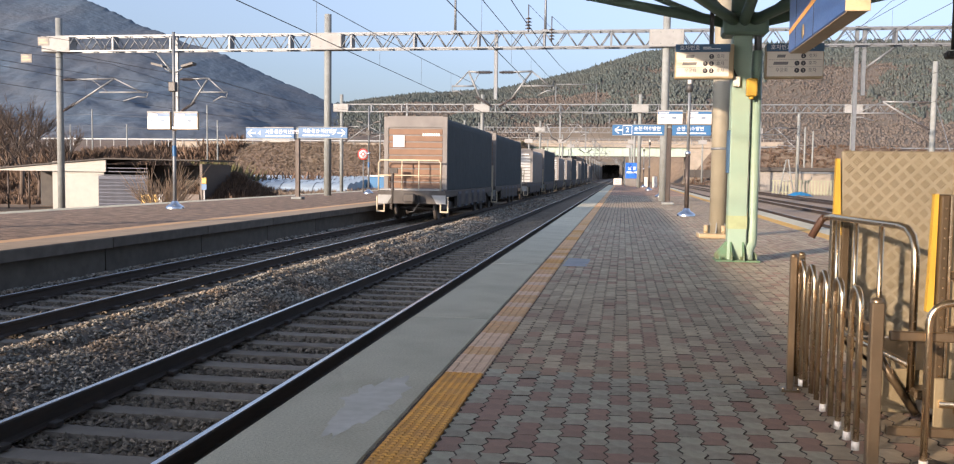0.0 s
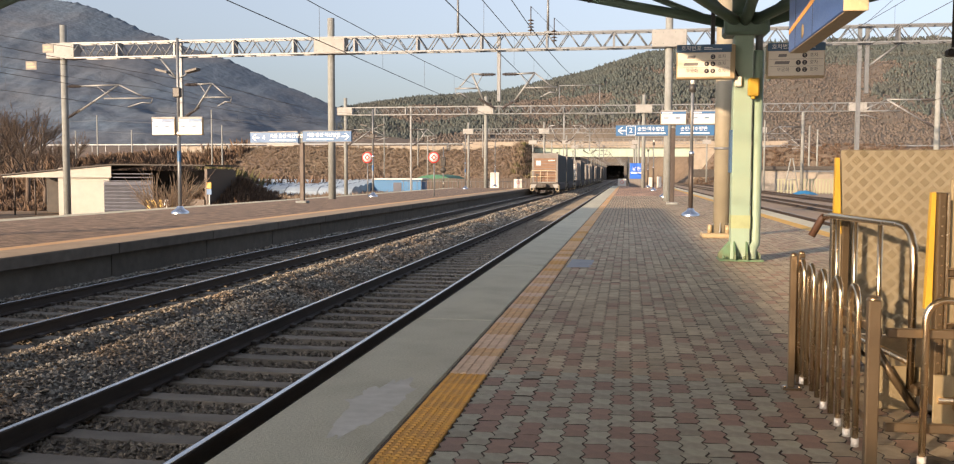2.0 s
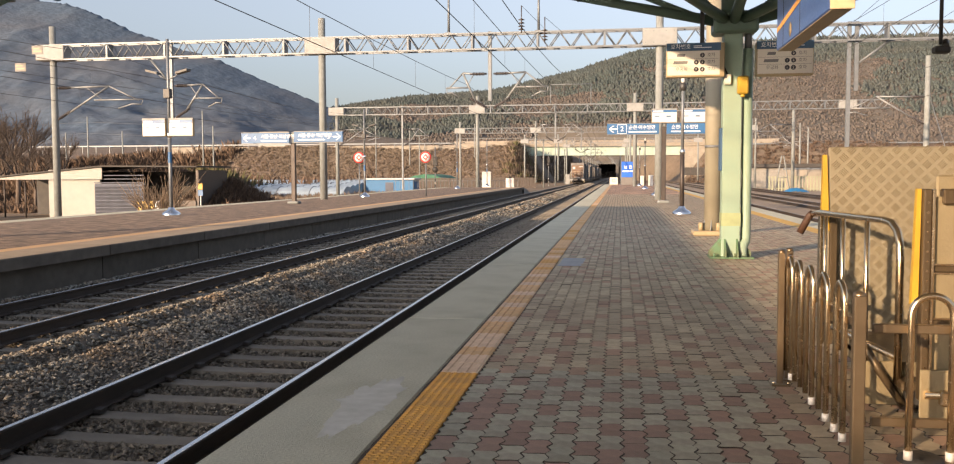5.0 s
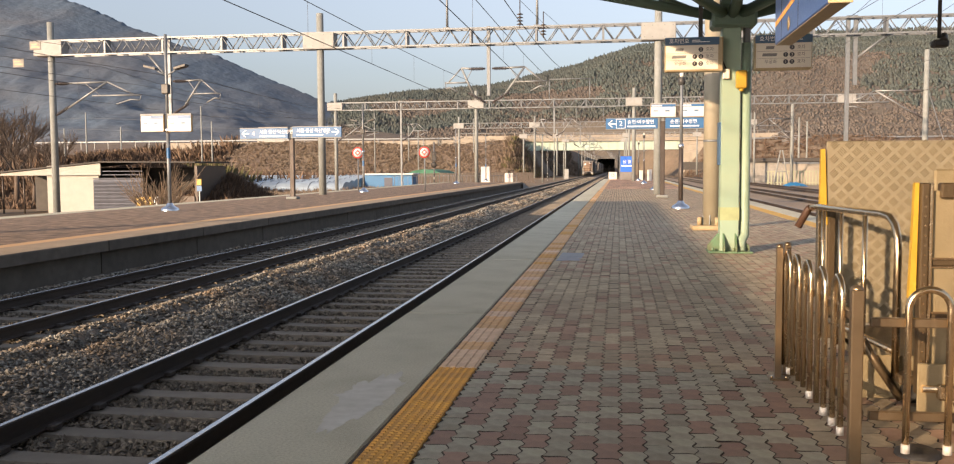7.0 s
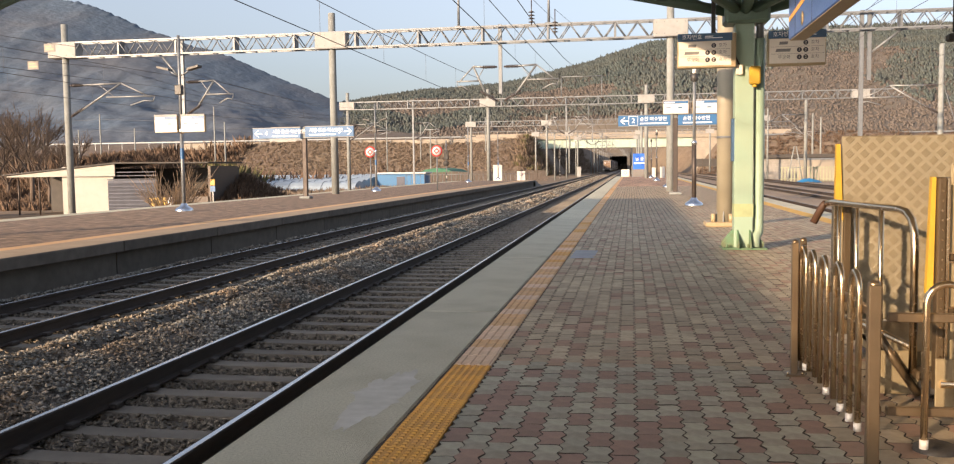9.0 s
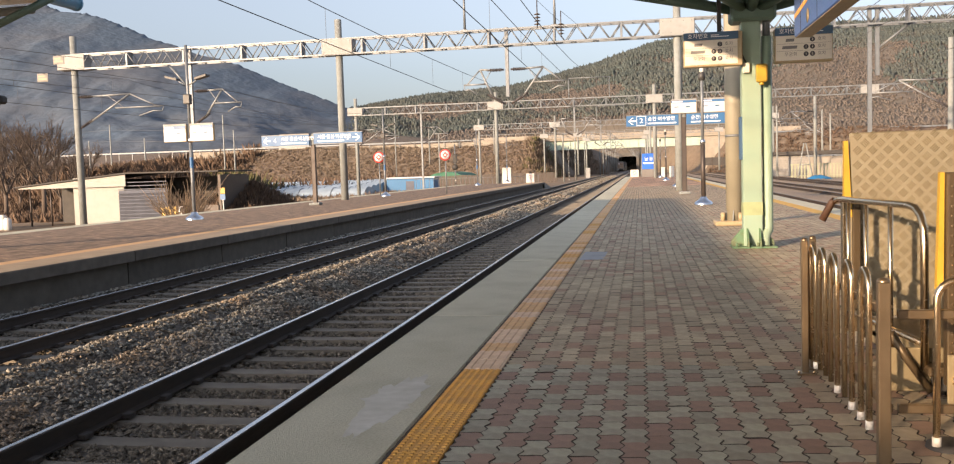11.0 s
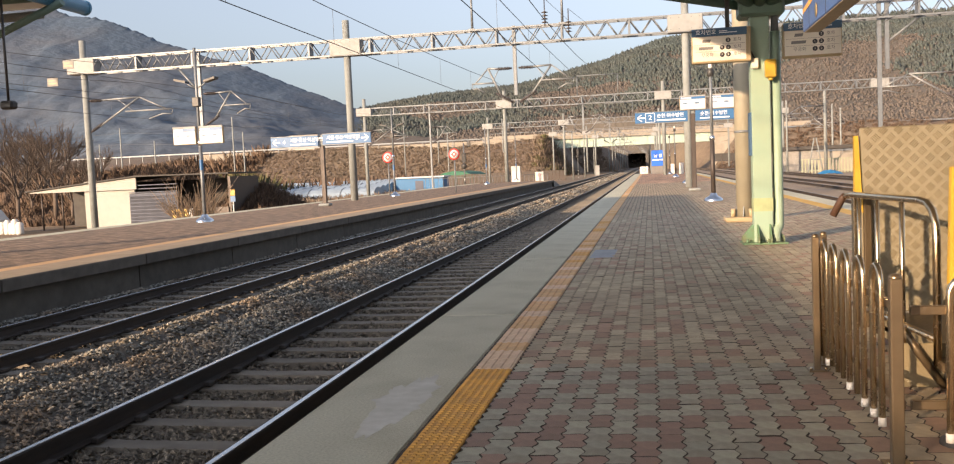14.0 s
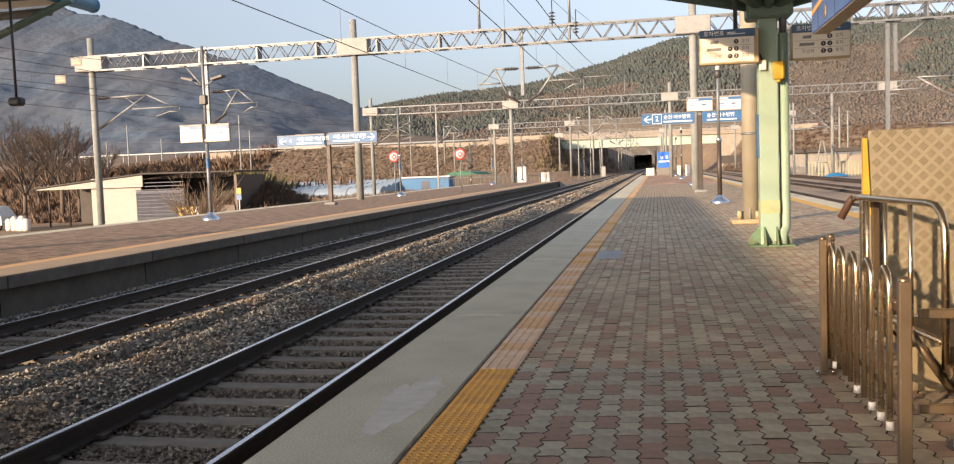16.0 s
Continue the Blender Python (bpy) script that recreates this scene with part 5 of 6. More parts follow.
# the big grey post behind the column
o = thing("gantry_post", "tall round grey steel post on a concrete footing", "post", "", pose(1.97, 20.0, 0))
# Warm sunlight on the grey steel is put into this tan colour
part("shaft", MB().tube((0, 0, 0.1), (0, 0, 5.2), 0.18, 0.18, 20), material("sunlit_post_tan", (0.262, 0.24, 0.178), (0.225, 0.205, 0.152), 0.6, scale=3, dirt=0.35, dirt_scale=2, dirt_colour=(0.22, 0.20, 0.15)), o)
part("footing", MB().box(-0.42, 0.42, -0.36, 0.36, 0.0, 0.10, 0.02), M_sign_frame, o, "tan concrete footing")
for a in (30, 110, 200, 290):
    part("bolt", MB().tube((0.27 * math.cos(radians(a)), 0.27 * math.sin(radians(a)), 0.1), (0.27 * math.cos(radians(a)), 0.27 * math.sin(radians(a)), 0.27), 0.05), M_sign_frame, o)
for a in range(6):
    q = part("rib", MB().add([(0.17, -0.01, 0.1), (0.26, -0.01, 0.1), (0.17, -0.01, 0.34), (0.17, 0.01, 0.1), (0.26, 0.01, 0.1), (0.17, 0.01, 0.34)], [(0, 1, 2), (5, 4, 3), (1, 4, 5, 2)]), M_conc_pole, o)
    q.matrix_basis = pose(0, 0, 0, 0, 0, 60 * a + 15)
part("band", MB().tube((0, 0, 1.85), (0, 0, 1.9), 0.187, n=20), M_galv, o)

# ======== steel loop fence ========
fence = thing("loop_fence", "stainless steel loop fence with square posts round the wheelchair lift", "fence")


def square_post(x, y, h, w=0.03):
    p = part("post", MB().box(x - w, x + w, y - w, y + w, 0.0, h, 0.005), M_steel_post, fence)
    c = w + 0.002
    part("post_cap", MB().lathe(x, y, [(c, h), (c * 0.97, h + 0.006), (c * 0.7, h + 0.014), (0.0, h + 0.018)], 16), M_steel_post, p, "domed cap")
    part("base_flange", MB().box(x - 0.055, x + 0.055, y - 0.055, y + 0.055, 0, 0.012), M_steel_post, p)
    for sx in (-0.043, 0.043):
        part("anchor_bolt", MB().tube((x + sx, y - 0.043, 0.01), (x + sx, y - 0.043, 0.028), 0.008, n=6), M_steel, p)


square_post(0.993, 5.80, 0.82, 0.02)
square_post(1.066, 5.95, 0.82, 0.02)
square_post(1.005, 4.0, 0.792, 0.025)
square_post(2.45, 4.17, 0.78)


def loop(at, c, w, z0, z1, along_y, r=0.0155, capped=(-1, 1)):
    """A hairpin tube: two legs bent round at the top, with white rubber feet."""
    k = z1 - w / 2
    pts = [(-w / 2, z0), (-w / 2, k)] + [(-w / 2 * math.cos(radians(a)), k + w / 2 * math.sin(radians(a))) for a in range(15, 180, 15)] + [(w / 2, k), (w / 2, z0)]

    def place(u, z):
        return (at, c + u, z) if along_y else (c + u, at, z)

    lp = part("loop", MB().pipe([place(u, z) for u, z in pts], r, 12), M_steel, fence)
    for k in capped:
        part("rubber_foot", MB().tube(place(k * w / 2, z0 - 0.022), place(k * w / 2, z0 + 0.018), r + 0.003, n=12), M_white, lp, "white rubber foot")


for y, feet in ((5.72, (-1,)), (5.44, ()), (5.13, (-1,)), (4.79, (-1,)), (4.44, (-1, 1))):
    loop(1.03, y, 0.165, 0.09, 0.795, True, 0.0145, feet)       # several feet have lost their caps
for x in (1.33, 1.68, 2.0, 2.3):
    loop(4.115, x, 0.17, 0.09, 0.78, False)
for z in (0.22, 0.63):
    part("rail", MB().box(1.055, 1.08, 4.15, 5.9, z - 0.02, z + 0.02, 0.004), M_steel_post, fence)
    part("rail", MB().box(1.10, 2.42, 4.14, 4.17, z - 0.02, z + 0.02, 0.004), M_steel_post, fence)

# ======== wheelchair lift ========
lift = thing("wheelchair_lift", "parked wheelchair lift with raised checker plate ramp and steel handrails", "lift")
LX0, LX1, LY0, LY1 = 1.50, 2.60, 5.0, 6.75
PX0 = LX0 - 0.14
plate = part("ramp_flap", MB().box(PX0 + 0.10, LX1, LY1, LY1 + 0.03, 0.20, 1.485, 0.008), M_checker, lift, "raised tan checker plate flap")
# raised tread bars in small alternating groups
tread = MB()
r = 0
z = 0.26
while z < 1.465:
    c = 0
    x = PX0 + 0.15 + (0.05 if r % 2 else 0)
    while x < LX1 - 0.06:
        s = 1 if r % 2 == 0 else -1
        for k in (-1.5, -0.5, 0.5, 1.5):
            ox, oz = k * 0.013 * 0.7, -s * k * 0.013 * 0.7
            a = 0.027
            dx, dz = a * 0.72, s * a * 0.72
            nx, nz = -dz * 0.13, dx * 0.13
            q = [(x + ox - dx + nx, z + oz - dz + nz), (x + ox - dx - nx, z + oz - dz - nz), (x + ox + dx - nx, z + oz + dz - nz), (x + ox + dx + nx, z + oz + dz + nz)]
            m = (x + ox, z + oz)
            tread.add([(u, LY1 + 0.0005, v) for u, v in q] + [(m[0] - dx * 0.6, LY1 - 0.008, m[1] - dz * 0.6), (m[0] + dx * 0.6, LY1 - 0.008, m[1] + dz * 0.6)], [(0, 4, 5, 3), (1, 2, 5, 4), (0, 1, 4), (2, 3, 5)])
        x += 0.10
        c += 1
    z += 0.05
    r += 1
tagged(part("tread_pattern", tread, M_checker, plate), kind="stuff")
part("yellow_edge", MB().add([(PX0 + 0.055, LY1 - 0.02, 0.9), (PX0 + 0.11, LY1 - 0.02, 0.9), (PX0 + 0.085, LY1 - 0.02, 1.43), (PX0 + 0.06, LY1 - 0.02, 1.43), (PX0 + 0.055, LY1 + 0.03, 0.9), (PX0 + 0.11, LY1 + 0.03, 0.9), (PX0 + 0.085, LY1 + 0.03, 1.43), (PX0 + 0.06, LY1 + 0.03, 1.43)], [(0, 1, 2, 3), (7, 6, 5, 4), (0, 3, 7, 4), (1, 5, 6, 2), (3, 2, 6, 7)]), M_yellow, lift, "yellow painted edge")
part("flap_post", MB().box(PX0 + 0.045, PX0 + 0.085, LY1 - 0.03, LY1 + 0.05, 0.1, 1.04, 0.006), M_steel, lift)
# Dark strip added in place of the shadowed gap beside the plate
part("flap_post", MB().box(PX0 + 0.11, PX0 + 0.16, LY1 - 0.05, LY1 - 0.006, 0.1, 1.0, 0.006), M_lift_frame, lift)
part("deck", MB().box(LX0, LX1, LY0 + 0.1, LY1, 0.14, 0.19, 0.01), M_lift_frame, lift)
part("chassis", MB().box(LX0 + 0.05, LX1 - 0.05, LY0 + 0.15, LY1 - 0.05, 0.05, 0.14, 0.01), M_black, lift)
HX, HR = -0.08, 1.037
hr = part("handrail", MB().pipe([(1.41 + HX, 6.62, HR - 0.02), (1.425 + HX, 6.45, HR), (1.56 + HX, 5.42, HR), (1.572 + HX, 5.32, HR - 0.01), (1.58 + HX, 5.25, HR - 0.05), (1.585 + HX, 5.21, HR - 0.12), (1.585 + HX, 5.20, HR - 0.2), (1.585 + HX, 5.20, 0.16)], 0.021, 12), M_steel, lift)
part("grip", MB().pipe([(1.412 + HX, 6.62, HR - 0.012), (1.395 + HX, 6.635, HR - 0.03), (1.335 + HX, 6.65, HR - 0.15)], 0.025, 12), M_grip, hr, "dark rubber grip")
for f in (0.19, 0.41, 0.68):
    x, y = 1.41 + HX + (1.585 - 1.41) * f, 6.62 + (5.2 - 6.62) * f
    part("baluster", MB().tube((x, y, 0.18), (x, y, HR), 0.015, n=10), M_steel, hr)
part("lower_bar", MB().tube((1.43 + HX, 6.5, 0.30), (1.585 + HX, 5.2, 0.30), 0.02), M_steel, hr)
hr2 = part("handrail", MB().pipe([(2.55, 6.5, HR), (2.55, 5.4, HR), (2.55, 5.25, HR - 0.06), (2.55, 5.2, HR - 0.2), (2.55, 5.2, 0.16)], 0.022, 12), M_steel, lift)
# the near gate panel
GY = 4.98
GX = 1.59
gate = part("gate_panel", MB().box(GX + 0.012, LX1 + 0.2, GY + 0.012, GY + 0.03, 0.2, 1.18), M_lift_panel, lift, "tan sheet panel")
part("gate_stile", MB().box(GX - 0.043, GX - 0.004, GY - 0.02, GY + 0.05, 0.12, 1.22, 0.006), M_lift_frame, gate)
part("stile_bead", MB().box(GX - 0.003, GX + 0.012, GY - 0.024, GY + 0.03, 0.12, 1.22, 0.004), M_steel, gate, "bright steel bead")
for z in (0.22, 0.53, 0.81):
    part("gate_rail", MB().box(GX + 0.013, LX1 + 0.2, GY - 0.005, GY + 0.04, z - 0.016, z + 0.016, 0.004), M_lift_frame, gate)
    for e in (-0.022, 0.022):
        part("rail_bead", MB().box(GX + 0.013, LX1 + 0.2, GY - 0.010, GY + 0.035, z + e - 0.005, z + e + 0.005, 0.002), M_steel, gate)
part("gate_top", MB().box(GX + 0.05, LX1 + 0.2, GY - 0.02, GY + 0.05, 1.14, 1.22, 0.008), M_lift_frame, gate)
part("rear_panel", MB().box(GX + 0.1, LX1 + 0.2, GY + 0.25, GY + 0.28, 0.3, 1.29, 0.01), M_lift_panel, lift)
part("yellow_edge", MB().add([(x + GX, GY + 0.02 + dy, z) for dy in (0, 0.04) for x, z in ((-0.083, 0.62), (-0.05, 0.62), (-0.046, 1.22), (-0.066, 1.22))], [(0, 1, 2, 3), (7, 6, 5, 4), (0, 3, 7, 4), (1, 5, 6, 2), (3, 2, 6, 7)]), M_yellow, lift, "yellow painted edge")
rv = MB()
for z in np.arange(0.2, 1.2, 0.05):
    rv.tube((GX - 0.024, GY - 0.02, z), (GX - 0.024, GY - 0.026, z), 0.005, n=6)
tagged(part("rivet_row", rv, M_steel, gate), kind="stuff")
part("side_sheet", MB().box(1.50, 1.515, 5.22, 6.66, 0.10, 0.27, 0.004), M_lift_panel, lift, "tan side sheet")
part("front_skirt", MB().box(1.33, 1.66, 5.25, 5.265, 0.03, 0.27, 0.004), M_lift_panel, lift, "tan sheet skirt")
part("skirt_stay", MB().pipe([(1.34, 5.23, 0.36), (1.42, 5.22, 0.22), (1.54, 5.20, 0.04)], 0.022, 6), M_lift_frame, lift, "dark slanting stay")
part("sill_box", MB().box(1.60, 2.7, 4.93, 4.97, 0.04, 0.20, 0.006), M_lift_panel, lift)
part("rubber_pad", MB().lathe(1.36, 4.32, [(0.10, 0.0), (0.095, 0.02), (0.07, 0.032), (0, 0.036)], 20), M_black, lift, "black rubber stop")
part("lower_panel", MB().box(1.53, 2.7, 4.90, 4.915, 0.03, 0.30, 0.004), M_lift_panel, lift, "tan lower panel")
part("jack_bar", MB().tube((1.46, 5.9, 0.30), (1.72, 4.9, 0.10), 0.02), M_lift_frame, lift)
part("hinge", MB().box(1.62, 1.80, 4.86, 4.95, 0.12, 0.20, 0.01).tube((1.55, 4.9, 0.17), (2.4, 4.9, 0.17), 0.02), M_steel, lift)
for x, y in ((1.62, 5.3), (2.45, 5.3), (1.62, 6.5), (2.45, 6.5)):
    w = part("castor", MB().tube((x - 0.02, y, 0.06), (x + 0.02, y, 0.06), 0.06, n=16), M_black, lift)
    part("fork", MB().box(x - 0.03, x + 0.03, y - 0.02, y + 0.02, 0.06, 0.13), M_steel, w)

# ======== beyond the far platform ========
SY = 62.0
shed = thing("trackside_shed", "low cream shed with sloping roof and open lean-to", "shed")
part("front_wall", MB().box(-41.6, -37.5, SY, SY + 0.2, -1.9, 1.75), M_cream, shed, "cream rendered wall")
part("side_wall", MB().box(-41.6, -41.4, SY + 0.2, SY + 5, -1.9, 1.5), M_cream, shed)
# Dark sheet added for the shaded interior; the shed is open here
part("end_wall", MB().box(-30.2, -30.0, SY + 0.3, SY + 5, -1.9, 1.7), M_post_dark, shed)
part("back_wall", MB().box(-46, -30, SY + 5, SY + 5.2, -1.9, 1.6), M_darkroof, shed)
part("fascia", MB().add([(-46, SY - 0.25, 1.05), (-46, SY - 0.25, 1.12), (-37.2, SY - 0.25, 1.90), (-37.2, SY - 0.25, 1.05), (-41.6, SY - 0.25, 1.05), (-46, SY - 0.15, 1.05), (-46, SY - 0.15, 1.12), (-37.2, SY - 0.15, 1.90), (-37.2, SY - 0.15, 1.05)], [(0, 4, 2, 1), (4, 3, 2), (3, 8, 7, 2), (5, 6, 7, 8)]), M_cream, shed)
part("roof", MB().add([(-46.3, SY - 0.4, 1.15), (-37.1, SY - 0.4, 1.96), (-29.8, SY - 0.4, 1.90), (-29.8, SY + 5.4, 1.90), (-37.1, SY + 5.4, 1.96), (-46.3, SY + 5.4, 1.15), (-46.3, SY - 0.4, 1.25), (-37.1, SY - 0.4, 2.06), (-29.8, SY - 0.4, 2.0), (-29.8, SY + 5.4, 2.0), (-37.1, SY + 5.4, 2.06), (-46.3, SY + 5.4, 1.25)],
                      [(0, 1, 4, 5), (1, 2, 3, 4), (6, 11, 10, 7), (7, 10, 9, 8), (0, 6, 7, 1), (1, 7, 8, 2), (2, 8, 9, 3), (0, 5, 11, 6)]), M_darkroof, shed, "dark thin roof sheet")
cor = grid_mesh([-37.9, -34.0], [-1.9 + 0.24 * (i // 2) + (0.238 if i % 2 else 0.0) for i in range(22)], lambda x, y: 0.0)
cor.v = [(x, SY - 0.02 - (0.0 if k // 2 % 2 else 0.06), y) for k, (x, y, _) in enumerate(cor.v)]
part("corrugated_panel", cor, M_corr, shed, "blue-grey corrugated sheet")
for x in (-45.2, -43.5):
    part("lean_to_post", MB().tube((x, SY, -1.9), (x, SY, 1.2), 0.06), M_post_dark, shed)
part("low_fence", MB().box(-31.9, -30.2, SY + 0.2, SY + 0.26, -1.9, -0.5), M_post_dark, shed, "low weathered board fence")
for k in range(11):
    part("sheet_rib", MB().box(-37.9, -34.0, SY - 0.108, SY - 0.085, -1.3 + 0.26 * k, -1.24 + 0.26 * k), M_corr, shed)
for i, (x, z, h) in enumerate(((-45.6, 0, 0.75), (-45.0, 0, 0.9), (-44.5, 0, 0.7), (-44.1, 0, 0.95), (-43.6, 0, 0.75))):
    o = thing("white_drum", "small white plastic drum beside the shed", "drum", "white drums", pose(x, 58 - 0.2 * i, -1.75))
    part("body", MB().lathe(0, 0, [(0, 0), (0.25, 0), (0.27, 0.1), (0.27, h), (0.22, h + 0.05), (0, h + 0.06)], 14), M_white, o)
    part("lid", MB().lathe(0, 0, [(0.18, h + 0.05), (0.18, h + 0.13), (0, h + 0.14)], 12), M_white, o)
tk = thing("parked_truck", "small white pickup truck parked by the shed", "truck", "", pose(-47.6, 59, -1.75))
part("cab", MB().add([(x, y, z) for y in (-0.8, 0.8) for x, z in ((-1.6, 0.4), (1.2, 0.4), (1.2, 1.0), (0.6, 1.75), (-0.8, 1.8), (-1.6, 1.0))], [(5, 4, 3, 2, 1, 0), (6, 7, 8, 9, 10, 11)] + [(i, (i + 1) % 6, 6 + (i + 1) % 6, 6 + i) for i in range(6)]), M_white, tk)
part("window", MB().add([(0.5, -0.81, 1.65), (-0.7, -0.81, 1.7), (-0.9, -0.81, 1.15), (1.0, -0.81, 1.1)], [(0, 1, 2, 3)]), M_black, tk)
for x in (-1.1, 0.8):
    part("wheel", MB().tube((x, -0.82, 0.32), (x, -0.6, 0.32), 0.32, n=16), M_black, tk)
o = thing("yellow_crate", "yellow crate beside the shed", "crate", "", pose(-31.4, 58, -1.75))
part("body", MB().box(-0.75, 0.75, -0.4, 0.4, 0, 1.30, 0.03), M_yellow, o)
part("rim", MB().box(-0.8, 0.8, -0.45, 0.45, 1.2, 1.33), M_yellow, o)
o = thing("white_bin", "small white bin beside the bush", "bin", "", pose(-29.8, 56, -1.75))
part("body", MB().lathe(0, 0, [(0, 0), (0.2, 0), (0.24, 1.35), (0.2, 1.4), (0, 1.4)], 12), M_white, o)


def branch(mb, p, d, length, r, depth, g):
    """A limb that forks into thinner ones."""
    q = p + d * length
    mb.tube(p, q, r, r * 0.7, 5 if depth > 1 else 3, False)
    if depth == 0:
        return
    for _ in range(3 if depth > 1 else 4):
        e = (d + Vector((g.uniform(-0.6, 0.6), g.uniform(-0.6, 0.6), g.uniform(-0.15, 0.55)))).normalized()
        branch(mb, p + d * length * g.uniform(0.5, 1.0), e, length * g.uniform(0.55, 0.8), r * 0.6, depth - 1, g)


def bare_tree(x, y, z, h, seed, label):
    g = np.random.default_rng(seed)
    o = thing("bare_tree", label, "tree", "bare trees", pose(x, y, z))
    part("trunk", MB().tube((0, 0, 0), (0.1, 0, h * 0.3), h * 0.022, h * 0.017, 8), M_branch, o)
    cr = MB()
    for k in range(5):
        a = k * 1.26
        branch(cr, Vector((0.1, 0, h * 0.26)), Vector((0.5 * math.cos(a), 0.5 * math.sin(a), 0.8)).normalized(), h * 0.27, h * 0.011, 4, g)
    part("crown", cr, M_branch, o)


bare_tree(-55.5, 78, -1.9, 11.0, 3, "leafless winter tree with fine spreading twigs")
bare_tree(-66, 90, -1.9, 9.5, 4, "leafless winter tree with fine spreading twigs")
bare_tree(-51, 74, -1.9, 7.5, 21, "leafless winter tree with fine spreading twigs")
bare_tree(-58, 76, -1.9, 9.0, 22, "leafless winter tree with fine spreading twigs")
for k, (x, y, h) in enumerate(((-70, 92, 12.5), (-64, 88, 11.5), (-74, 97, 13.0), (-57, 86, 9.0))):
    bare_tree(x, y, -1.9, h, 40 + k, "tall leafless winter tree with dark spreading twigs")
bare_tree(-61, 82, -1.9, 8.0, 14, "leafless winter tree with fine spreading twigs")

# the leafless bush beside the lamp
bush = thing("bare_bush", "pale leafless bush of upright twigs beside the platform", "bush", "", pose(-26.6, 50.0, -1.75))
g = np.random.default_rng(5)
tw = MB()
for i in range(62):
    a, s = g.uniform(0, 6.28), g.uniform(0.15, 0.95)
    d = Vector((s * math.cos(a), s * math.sin(a), 1)).normalized()
    branch(tw, Vector((0.25 * math.cos(a), 0.25 * math.sin(a), 0)), d, g.uniform(1.3, 2.5), 0.026, 1, g)
part("twig_mass", tw, M_twig, bush)


def scrub(name, count, xr, yr, base, size, mat, label, hfun=None):
    """Low winter scrub: tangled lumps of short blades."""
    r_ = np.random.default_rng(count)
    mb = MB()
    for _ in range(count):
        x, y = r_.uniform(*xr), r_.uniform(*yr)
        z = hfun(x, y) if hfun else base
        s = size * r_.uniform(0.5, 1.3)
        for k in range(24):
            a, t = r_.uniform(0, 6.28), r_.uniform(0.0, 1.0)
            c = Vector((x + s * 0.8 * t * math.cos(a), y + s * 0.8 * t * math.sin(a), z))
            d = Vector((0.5 * math.cos(a) * t + r_.uniform(-0.3, 0.3), 0.5 * math.sin(a) * t, r_.uniform(0.5, 1.0))) * s
            w = Vector((-math.sin(a), math.cos(a), 0.2)) * s * 0.07
            mb.add([c - w, c + w, c + d * 0.6 + w * 0.9, c + d, c + d * 0.6 - w * 0.9], [(0, 1, 2, 3, 4)])
    return tagged(part(name, mb, mat), label, "scrub", "", "stuff")


scrub("brown_scrub", 2600, (-105, -48), (69, 96), -1.9, 0.8, M_scrub, "tangled brown winter scrub behind the shed")


def mound(x, y):
    """A low knoll overgrown with scrub."""
    return -2.0 + 4.9 * math.exp(-((x + 55) / 13) ** 2 - ((y - 93) / 9) ** 2) + 0.5 * noise.noise((x * 0.25, y * 0.25, 0.4))


setting("scrub_knoll", grid_mesh(np.linspace(-88, -40, 40), np.linspace(76, 110, 30), mound), M_bank, "low brown overgrown knoll behind the shed", "bank")
scrub("knoll_scrub", 2600, (-80, -41), (78, 104), 0, 0.75, M_scrub, "dense dark brown winter scrub on the knoll", mound)
scrub("bridge_scrub", 420, (-28, -17), (218, 241), 0, 1.3, M_drygrass, "brown winter scrub beside the bridge", bank_height)
scrub("brown_scrub", 500, (-140, -44), (120, 200), -1.6, 2.6, M_scrub, "tall reddish brown winter scrub on the slope")
scrub("green_scrub", 120, (-68, -50), (108, 124), -1.4, 3.4, M_scrub_g, "olive evergreen bushes on the slope")


def heap(x, y):
    return -1.9 + 2.5 * math.exp(-((x + 30.6) / 2.6) ** 2 - ((y - 68.5) / 4.5) ** 2)


setting("brush_heap", grid_mesh(list(np.linspace(-37, -24, 26)), list(np.linspace(60, 78, 24)), heap), M_bank, "low mound overgrown with brush beside the shed", "bank")
scrub("mound_scrub", 1500, (-34.5, -26), (63, 75), 0, 0.62, M_scrub, "brown dry scrub on the mound beside the shed", heap)
scrub("cutting_scrub", 500, (-27, -10.5), (286, 314), 0, 1.3, M_drygrass, "dry brown brush on the cutting slope", bank_height)
scrub("bank_scrub", 1500, (-260, -100), (206, 236), 0, 2.4, M_scrub, "dense brown winter brush on the far bank", bank_height)
scrub("bank_grass", 7000, (-120, -18), (207, 234), 0, 0.5, M_drygrass, "dry brown grass and brush on the bank", bank_height)
scrub("bank_grass", 1500, (15, 90), (207, 234), 0, 0.75, M_scrub, "dry brown grass and brush on the bank", bank_height)
scrub("bank_bushes", 60, (-27, -20), (218, 240), 0, 1.3, M_scrub_g, "olive bushes beside the bridge abutment", bank_height)
scrub("line_weeds", 1100, (-46, -19.5), (76, 126), -1.85, 0.95, M_drygrass, "dry weeds along the far side of the line")

